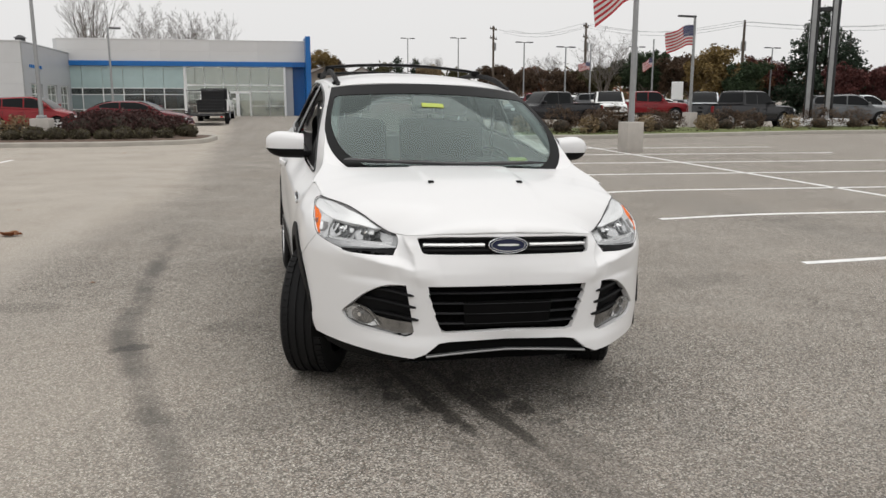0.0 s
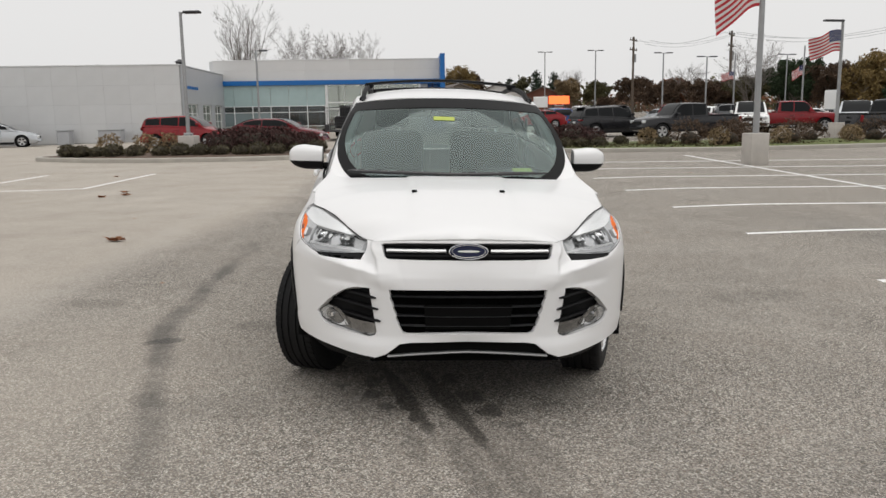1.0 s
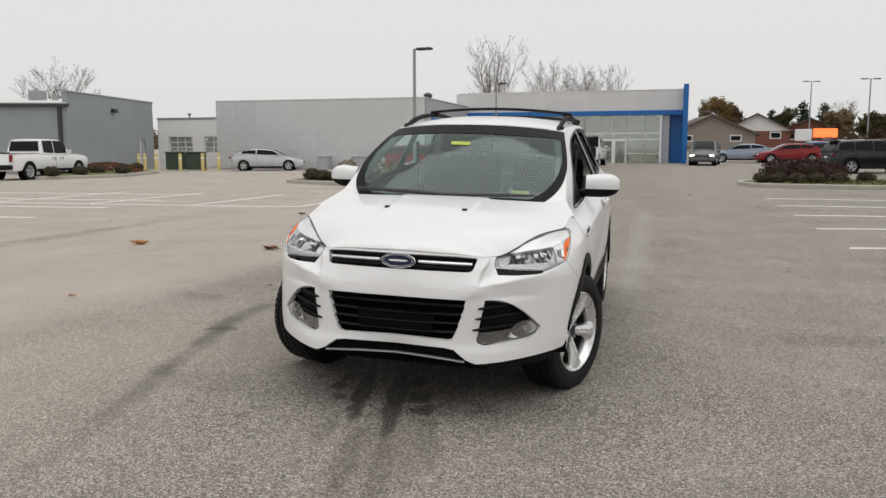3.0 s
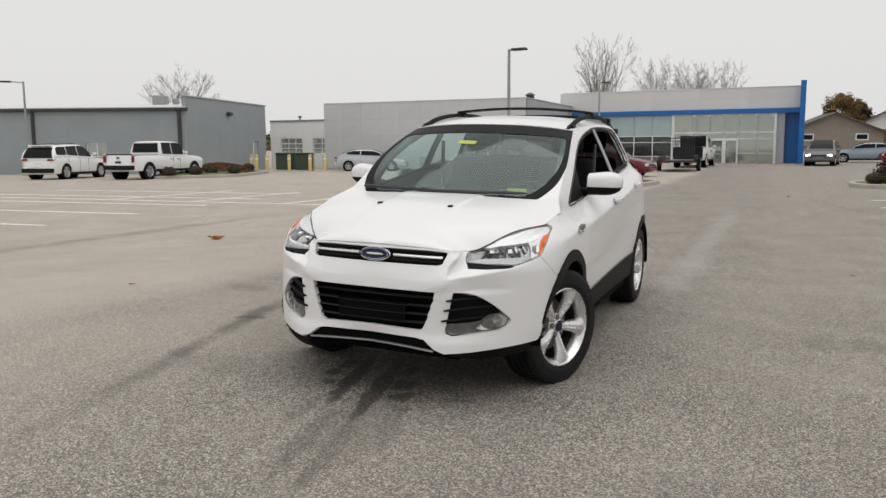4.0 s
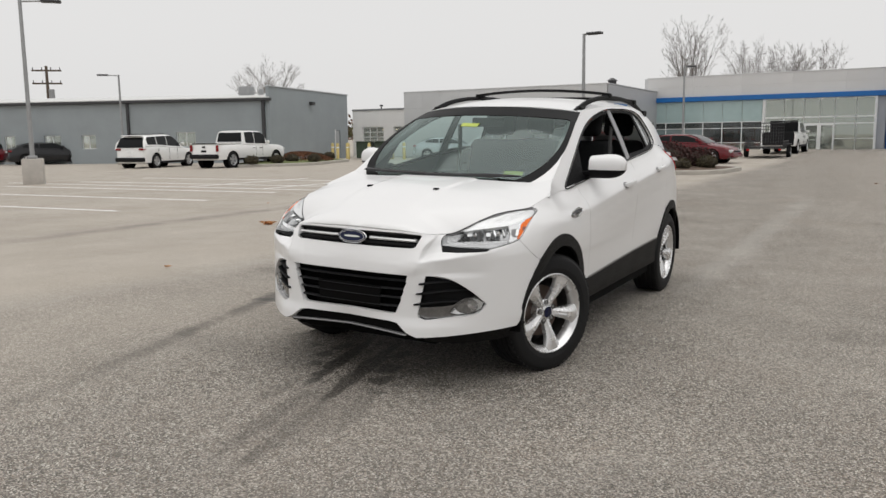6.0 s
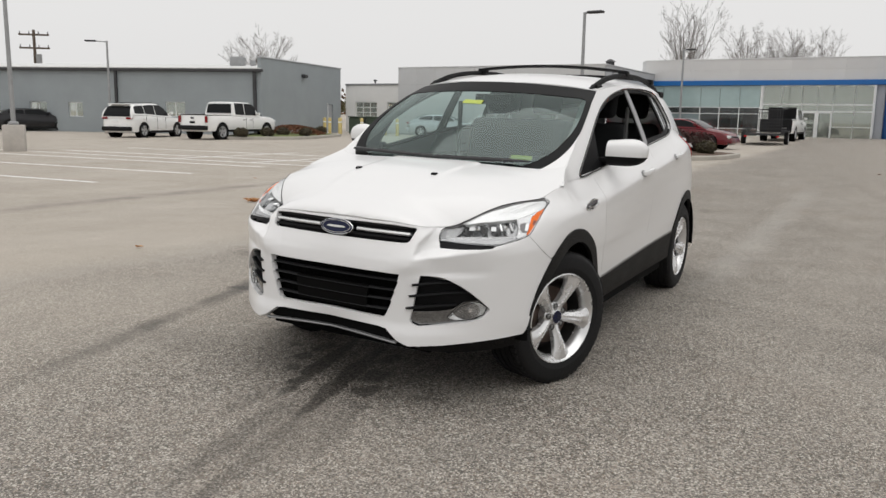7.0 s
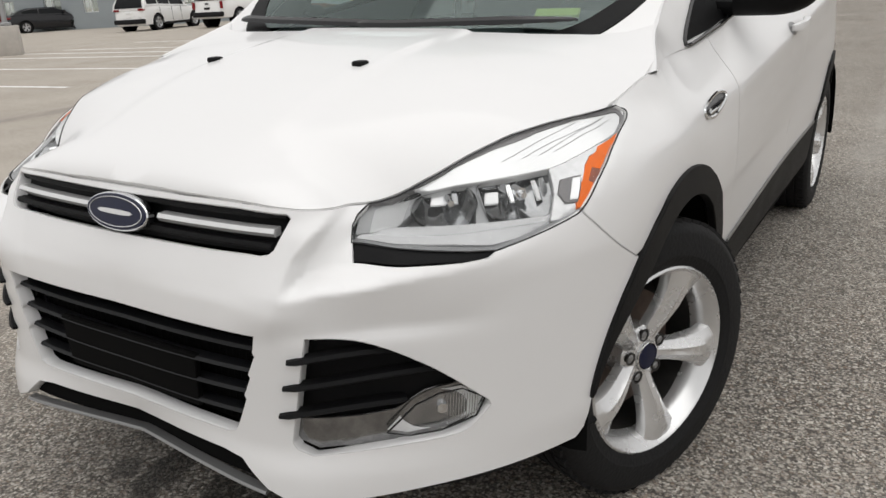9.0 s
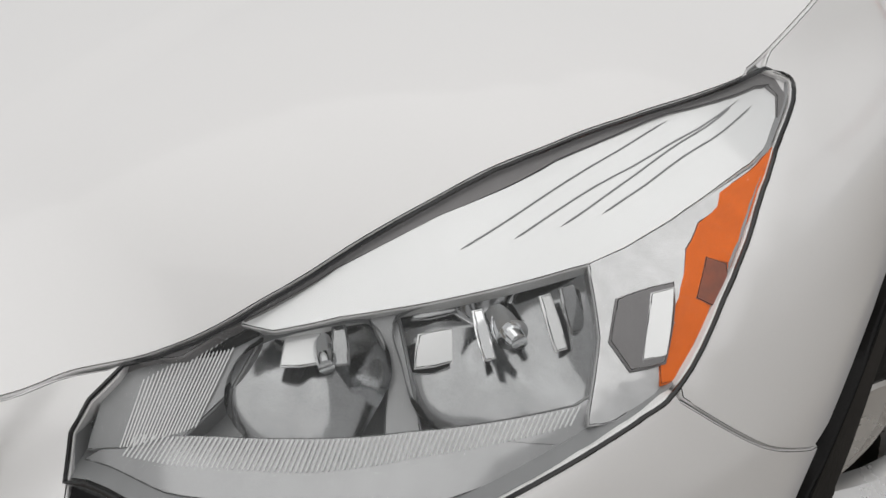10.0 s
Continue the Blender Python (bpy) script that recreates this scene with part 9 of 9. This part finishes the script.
def bare_tree(x, y, height, width, seed, label="leafless grey tree with fine upswept twigs"):
    """A vase of upswept limbs, each feathered with shoots and fine twigs."""
    rng = random.Random(seed)
    wood, twigs = [], []
    fork = height * 0.20
    wood.append((Vector((0, 0, -0.2)), Vector((0, 0, fork)), height * 0.024, height * 0.018))

    def shoot(p, d, length, r, level):
        n = 7 if level == 0 else 5 if level == 1 else 3
        for k in range(n):
            d = (d + Vector((rng.gauss(0, 0.05), rng.gauss(0, 0.05), rng.gauss(0.03, 0.03)))).normalized()
            q = p + d * length / n
            ra, rb = r * (1 - 0.8 * k / n), r * (1 - 0.8 * (k + 1) / n)
            (wood if ra > 0.03 else twigs).append((p, q, max(ra, 0.007), max(rb, 0.006)))
            if level < 3 and k >= 1:
                for _ in range(2 if level < 2 else rng.choice((1, 2))):
                    side = Vector((rng.gauss(0, 1), rng.gauss(0, 1), rng.gauss(0, 0.4))).normalized()
                    e = (d * 0.95 + side * 0.72 + Vector((0, 0, 0.05))).normalized()
                    shoot(q.copy(), e, length * (0.46 - 0.04 * k / n) * rng.uniform(0.7, 1.15) * (1 - 0.35 * k / n), max(rb * 0.5, 0.009), level + 1)
            p = q
    limbs = 8
    for k in range(limbs):
        a = 2 * math.pi * (k + rng.uniform(-0.3, 0.3)) / limbs
        tilt = rng.uniform(0.15, 1.25) * width / 2 / (height * 0.7)
        d = Vector((math.cos(a) * tilt, math.sin(a) * tilt, 1)).normalized()
        shoot(Vector((0, 0, fork * rng.uniform(0.75, 1.0))), d, (height - fork) * rng.uniform(0.80, 0.98), height * 0.0085, 0)
    bars, _ = fit_tree(wood + twigs, [b[1] for b in twigs], height, width)
    wood, twigs = bars[:len(wood)], bars[len(wood):]
    top = thing("bare_tree", label, "tree", pose(x, y, ground_z(x, y), 0, 0, rng.uniform(0, 360)), group="leafless trees")
    o = new("trunk", bars_mesh("trunk", wood, M_BARK))
    o.parent = top
    o = new("twig_mass", bars_mesh("twig_mass", twigs, M_TWIG))
    o.parent = top
    o["kind"] = "stuff"


def leafy_tree(x, y, height, width, leaf, seed, label, kind_="round", size=0.16, count=5200):
    rng = random.Random(seed)
    top = thing("pine_tree" if kind_ == "cone" else "leafy_tree", label, "tree", pose(x, y, ground_z(x, y), 0, 0, rng.uniform(0, 360)), group="background trees")
    if kind_ == "cone":
        bars = [(Vector((0, 0, -0.2)), Vector((0, 0, height)), height * 0.022, 0.03)]
        centres = []
        layers = int(height * 2.4)
        for k in range(layers):
            t = k / layers
            z = height * (0.06 + 0.92 * t)
            reach = width / 2 * (1 - t) ** 0.8 * rng.uniform(0.7, 1.12) + 0.15
            for j in range(9 if t < 0.6 else 6):
                a = rng.uniform(0, 6.28)
                e = Vector((math.cos(a) * reach, math.sin(a) * reach, z - 0.10 * reach + 0.3 * rng.random()))
                o = Vector((0, 0, z))
                bars.append((o, e, 0.035, 0.01))
                for i in range(max(4, int(reach * 20))):
                    f = rng.uniform(0.15, 1.02)
                    centres.append(o.lerp(e, f) + Vector((rng.gauss(0, 0.18), rng.gauss(0, 0.18), rng.gauss(-0.04, 0.14))))
        verts, faces = leaf_cloud(centres, size, rng, 2)
    else:
        bars, tips = branches(rng, height * 0.93, 0.8, 2, height * 0.018, kids=(6, 6, 4), first=0.15, up=0.9)
        bars, tips = fit_tree(bars, tips, height * 0.94, width * 0.9)
        k = max(1, count // max(1, len(tips)))
        centres = []
        for t in tips:
            r = rng.uniform(0.5, 1.0) * height * 0.115
            for _ in range(k):
                v = Vector((rng.gauss(0, 1), rng.gauss(0, 1), rng.gauss(0, 0.85))).normalized() * r * rng.random() ** 0.45
                c = t + v
                if c.z > height * 0.08:
                    centres.append(c)
        verts, faces = leaf_cloud(centres, size, rng)
    o = new("trunk", bars_mesh("trunk", bars, M_BARK))
    o.parent = top
    o = new("crown", cloud_mesh("crown", verts, faces, M_LEAF[leaf]))
    o.parent = top
    o["kind"] = "stuff"


for x, y, h, w, seed in ((-15.2, 77.5, 12.2, 6.4, 3), (-10.9, 87.4, 10.2, 5.6, 5), (-7.4, 88.0, 9.9, 5.0, 8), (-4.6, 90.5, 10.0, 5.4, 12), (-44.0, 49.2, 8.8, 5.6, 21), (34.2, 73.6, 8.5, 7.8, 31), (33.8, 88.0, 6.0, 5.0, 34), (43.5, 84.0, 5.8, 5.0, 37), (24.5, 110.0, 6.2, 5.0, 41)):
    bare_tree(x, y, h, w, seed)

for args in ((8.6, 112, 6.6, 5.0, "gold", 51), (11.4, 114, 5.6, 4.2, "brown", 52), (17.5, 118, 5.2, 4.5, "olive", 55), (34.3, 92, 4.4, 4.6, "rust", 56), (40.1, 79, 5.4, 4.2, "green", 57), (46.0, 75, 6.0, 5.0, "gold", 58),
             (48.6, 76, 4.6, 4.6, "green", 59), (52.8, 77, 5.2, 4.6, "rust", 60), (56.4, 80, 5.2, 5.4, "rust", 61), (59.5, 64, 4.8, 4.8, "crimson", 62), (63.5, 60, 4.8, 5.2, "crimson", 63), (30.0, 98, 4.4, 5.0, "brown", 64), (43.0, 82, 4.6, 4.6, "brown", 65),
             (36.8, 86, 4.2, 4.0, "olive", 66), (50.0, 84, 5.6, 6.0, "rust", 68), (68.0, 56, 5.5, 6.0, "rust", 69), (26.0, 104, 4.2, 5.0, "olive", 70), (23.0, 104, 4.4, 4.0, "tan", 71), (73.0, 50, 5.5, 6.0, "brown", 72), (40.5, 65.1, 6.5, 5.0, "gold", 101), (42.2, 63.0, 4.8, 5.6, "green", 102), (46.6, 67.1, 5.6, 5.0, "rust", 103), (48.9, 67.0, 5.7, 5.4, "crimson", 104), (37.9, 72.3, 6.2, 4.4, "green", 105), (40.3, 72.0, 5.7, 6.0, "brown", 106), (44.2, 66.5, 4.9, 5.0, "olive", 107), (35.6, 76.0, 4.6, 5.2, "olive", 108), (32.0, 78.0, 4.2, 5.6, "brown", 109), (52.5, 57.5, 4.6, 5.0, "crimson", 110), (48.4, 55.0, 4.4, 4.4, "crimson", 111), (28.5, 84.0, 4.0, 5.4, "brown", 112), (55.5, 52.0, 4.2, 5.0, "rust", 113), (19.4, 69.5, 2.4, 2.8, "brown", 73)):
    leafy_tree(*args, "autumn tree with %s leaves behind the lot" % {"rust": "rust-orange", "gold": "golden", "green": "dark green", "olive": "olive", "brown": "brown", "crimson": "dark red", "tan": "dry tan"}[args[4]], size=0.145, count=8500)
leafy_tree(20.4, 115, 6.2, 3.4, "pine", 81, "dark evergreen behind the houses", "cone", 0.16)
leafy_tree(22.8, 114, 5.8, 3.2, "pine", 82, "dark evergreen behind the houses", "cone", 0.16)
leafy_tree(16.6, 116, 5.2, 3.0, "pine", 83, "dark evergreen behind the houses", "cone", 0.16)
leafy_tree(51.6, 63.4, 10.2, 12.0, "pine", 84, "large dark pine beside the road", "cone", 0.15)
leafy_tree(57.0, 66.0, 7.8, 6.4, "pine", 85, "dark pine beside the road", "cone", 0.15)

# a far belt of woods behind everything
rng = random.Random(7)
for leaf, share in (("brown", 0), ("olive", 1), ("rust", 2)):
    centres = []
    for k in range(150):
        a = radians(-50 + 128 * (k * 3 + share) / 450 + rng.uniform(-0.4, 0.4))
        d = rng.uniform(125, 190)
        x, y = math.sin(a) * d, math.cos(a) * d
        h = rng.uniform(2.0, 4.6)
        if -26 < x < 8:
            h *= 0.6
        for _ in range(60):
            centres.append((x + rng.gauss(0, 2.4), y + rng.gauss(0, 2.0), ground_z(x, y) + abs(rng.gauss(h * 0.45, h * 0.33))))
    verts, faces = leaf_cloud(centres, 0.55, rng)
    tagged(new("far_woods", cloud_mesh("far_woods", verts, faces, M_LEAF[leaf])), "far belt of bare and brown autumn trees", "woods", kind="stuff")


# --- shrubs
def shrub_mesh(leaf, rx, rz, seed, count=420, size=0.045, ragged=0.14):
    rng = random.Random(seed)
    pts = []
    for _ in range(count):
        v = Vector((rng.gauss(0, 1), rng.gauss(0, 1), rng.gauss(0, 1))).normalized()
        r = rng.uniform(0.72, 1.0) + ragged * noise.noise(v * 2.3 + Vector((seed, 0, 0)))
        pts.append((v.x * rx * r, v.y * rx * r, rz + v.z * rz * r))
    verts, faces = leaf_cloud(pts, size, rng)
    return cloud_mesh("foliage", verts, faces, M_LEAF[leaf])


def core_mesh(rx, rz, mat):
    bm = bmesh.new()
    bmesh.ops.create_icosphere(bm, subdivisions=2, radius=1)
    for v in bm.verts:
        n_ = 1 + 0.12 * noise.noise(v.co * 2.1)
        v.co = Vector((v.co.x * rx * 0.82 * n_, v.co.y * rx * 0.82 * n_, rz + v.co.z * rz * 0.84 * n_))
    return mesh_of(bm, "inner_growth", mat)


# dark core of each shrub; the shade between its leaves is put into the colour
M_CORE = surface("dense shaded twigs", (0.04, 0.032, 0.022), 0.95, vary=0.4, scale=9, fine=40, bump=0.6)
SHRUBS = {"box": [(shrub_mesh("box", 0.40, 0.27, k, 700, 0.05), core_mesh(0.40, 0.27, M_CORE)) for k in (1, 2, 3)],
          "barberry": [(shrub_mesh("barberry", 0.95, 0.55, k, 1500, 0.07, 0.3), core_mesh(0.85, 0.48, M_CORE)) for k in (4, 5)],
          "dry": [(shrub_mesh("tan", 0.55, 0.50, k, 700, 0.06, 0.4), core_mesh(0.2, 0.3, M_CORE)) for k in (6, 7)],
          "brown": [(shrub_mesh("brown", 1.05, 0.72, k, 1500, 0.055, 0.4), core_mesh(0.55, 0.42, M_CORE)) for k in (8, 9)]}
LABELS = {"box": "small rounded brown-green box shrub", "barberry": "low spreading dark red barberry bush", "dry": "pale dry ornamental grass clump", "brown": "large dark brown leafy bush on the verge"}


def shrub(kind_, x, y, scale, k):
    fol, core = SHRUBS[kind_][k % len(SHRUBS[kind_])]
    top = thing("shrub", LABELS[kind_], "shrub", pose(x, y, ground_z(x, y) + 0.10, 0, 0, 67 * k) @ Matrix.Scale(scale, 4), group="%s shrubs" % kind_)
    o = new("foliage", fol)
    o.parent = top
    o["kind"] = "stuff"
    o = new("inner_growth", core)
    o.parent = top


k = 0
for x, y in ((-12.2, 26.0), (-11.6, 25.7), (-11.0, 25.5), (-10.3, 25.2), (-9.5, 25.0), (-8.6, 24.9), (-7.9, 24.85), (-7.2, 24.85), (-6.5, 24.8), (-5.8, 24.8), (-5.2, 24.9), (-4.6, 25.1), (-3.95, 25.6), (-3.3, 26.6)):
    k += 1
    shrub("box", x, y, 0.78 + 0.22 * ((k * 37) % 10) / 10, k)
for x, y, s in ((-6.6, 26.0, 0.85), (-5.6, 26.1, 0.95), (-4.7, 26.6, 0.9), (-3.9, 27.6, 0.75), (-6.2, 27.2, 0.9), (-5.1, 27.6, 0.9)):
    k += 1
    shrub("barberry", x, y, s, k)
for x, y in ((-11.0, 26.8), (-9.6, 26.6), (-8.9, 27.4)):
    k += 1
    shrub("dry", x, y, 0.85, k)
for x, y in ((5.0, 27.3), (5.5, 26.9), (6.1, 26.7), (6.7, 26.6), (7.4, 26.6), (8.6, 27.9), (9.9, 26.6)):
    k += 1
    shrub("box", x, y, 0.8, k)
for x, y, s in ((5.8, 28.4, 0.8), (6.7, 28.2, 0.85), (7.4, 27.8, 0.65)):
    k += 1
    shrub("barberry", x, y, s, k)
for x, y, s in ((10.9, 26.6, 0.9), (12.3, 26.2, 0.85), (13.4, 27.2, 0.95), (14.9, 26.6, 0.8), (18.6, 27.2, 0.85), (20.2, 27.8, 0.75), (23.4, 27.4, 0.9), (25.2, 27.4, 0.8), (28.0, 27.6, 0.9), (31.5, 27.2, 0.8), (16.3, 27.8, 0.75)):
    k += 1
    shrub("brown", x, y, s * 0.85, k)
for x, y in ((9.4, 27.0), (11.7, 25.7), (14.2, 26.0), (17.3, 26.5), (21.6, 27.0), (26.6, 27.0), (18.2, 28.2), (30.0, 26.9)):
    k += 1
    shrub("dry", x, y, 0.75, k)
for x, y in ((-26.2, 27.6), (-25.9, 29.2), (-26.2, 30.8), (-25.3, 31.6), (-27.0, 34.2), (-28.4, 37.0)):
    k += 1
    shrub("box", x, y, 0.95, k)

# the heap of orange leaf litter on the far island
rng = random.Random(5)
pts = []
for _ in range(2600):
    a, r = rng.uniform(0, 6.28), rng.random() ** 0.5
    pts.append((-27.4 + 1.5 * r * math.cos(a), 33.0 + 2.4 * r * math.sin(a), 0.16 + 0.50 * (1 - r * r) + rng.uniform(0, 0.05)))
verts, faces = leaf_cloud(pts, 0.07, rng)
tagged(new("leaf_heap", cloud_mesh("leaf_heap", verts, faces, M_LEAF["rust"])), "heap of rust-coloured fallen leaves on the island", "leaf litter", kind="stuff")
# thin grass on the long verge
pts, rng = [], random.Random(6)
for _ in range(9000):
    x = rng.uniform(6, 60)
    lo = 26.0 - (x - 4.4) * 0.17 if x < 12 else 24.7 + (x - 12) * 0.17 if x < 22 else 26.4 - (x - 22) * 0.03
    y = lo + rng.uniform(0.2, 3.2)
    pts.append((x, y, 0.16 + rng.uniform(0, 0.08)))
verts, faces = leaf_cloud(pts, 0.06, rng)
tagged(new("verge_grass", cloud_mesh("verge_grass", verts, faces, M_LEAF["olive"])), "thin tufts of autumn grass on the verge", "grass", kind="stuff")
bm = slab(bmesh.new(), [(33, 31.5), (120, 24), (120, 60), (60, 48), (40, 38)], 0.004, 0.03)
tagged(new("lawn", mesh_of(bm, "lawn", M_GRASS)), "green lawn strip beside the far road", "lawn", kind="structure")


# --- fallen leaves on the asphalt
def fallen_leaf(x, y, size, seed):
    rng = random.Random(seed)
    bm = bmesh.new()
    for lobe in range(3 if size > 0.06 else 1):
        c = bm.verts.new((rng.uniform(-0.3, 0.3) * size, rng.uniform(-0.3, 0.3) * size, 0.012))
        ring = []
        n = 10
        a0 = rng.uniform(0, 6.28)
        for i in range(n):
            a = a0 + 2 * math.pi * i / n
            r = size * (0.95 if i % 2 else 0.5) * rng.uniform(0.75, 1.1)
            ring.append(bm.verts.new((c.co.x + r * math.cos(a), c.co.y + 0.7 * r * math.sin(a), 0.006 + rng.uniform(0, 0.45) * size)))
        for i in range(n):
            bm.faces.new((c, ring[i], ring[(i + 1) % n]))
    bmesh.ops.solidify(bm, geom=list(bm.faces), thickness=0.002)
    pale = seed in (2, 3)
    single("fallen_leaf", bm, M_PALELEAF if pale else M_DEADLEAF, "curled pale tan dead leaf on the asphalt" if pale else "curled orange-brown dead leaf on the asphalt", "leaf", "fallen leaves", m=pose(x, y, ground_z(x, y)))


M_PALELEAF = surface("pale dead leaf", (0.62, 0.36, 0.18), 0.85, vary=0.3, scale=25, fine=120)
M_DEADLEAF = surface("dead oak leaf", (0.33, 0.15, 0.07), 0.85, vary=0.35, scale=25, fine=120)
for k, (x, y, s) in enumerate(((-3.48, 5.42, 0.12), (-5.59, 5.63, 0.13), (-3.6, 1.97, 0.055), (-5.25, 11.1, 0.10), (-5.6, 10.9, 0.09), (-5.5, 11.8, 0.08), (-9.0, 9.5, 0.05), (-6.9, 8.0, 0.035), (-2.3, 3.1, 0.03), (2.8, 6.1, 0.03), (-3.9, 7.4, 0.03), (6.6, 14.8, 0.05), (-7.5, 17.2, 0.07), (-4.5, 20.1, 0.06), (2.2, 20.5, 0.06))):
    fallen_leaf(x, y, s, k + 1)
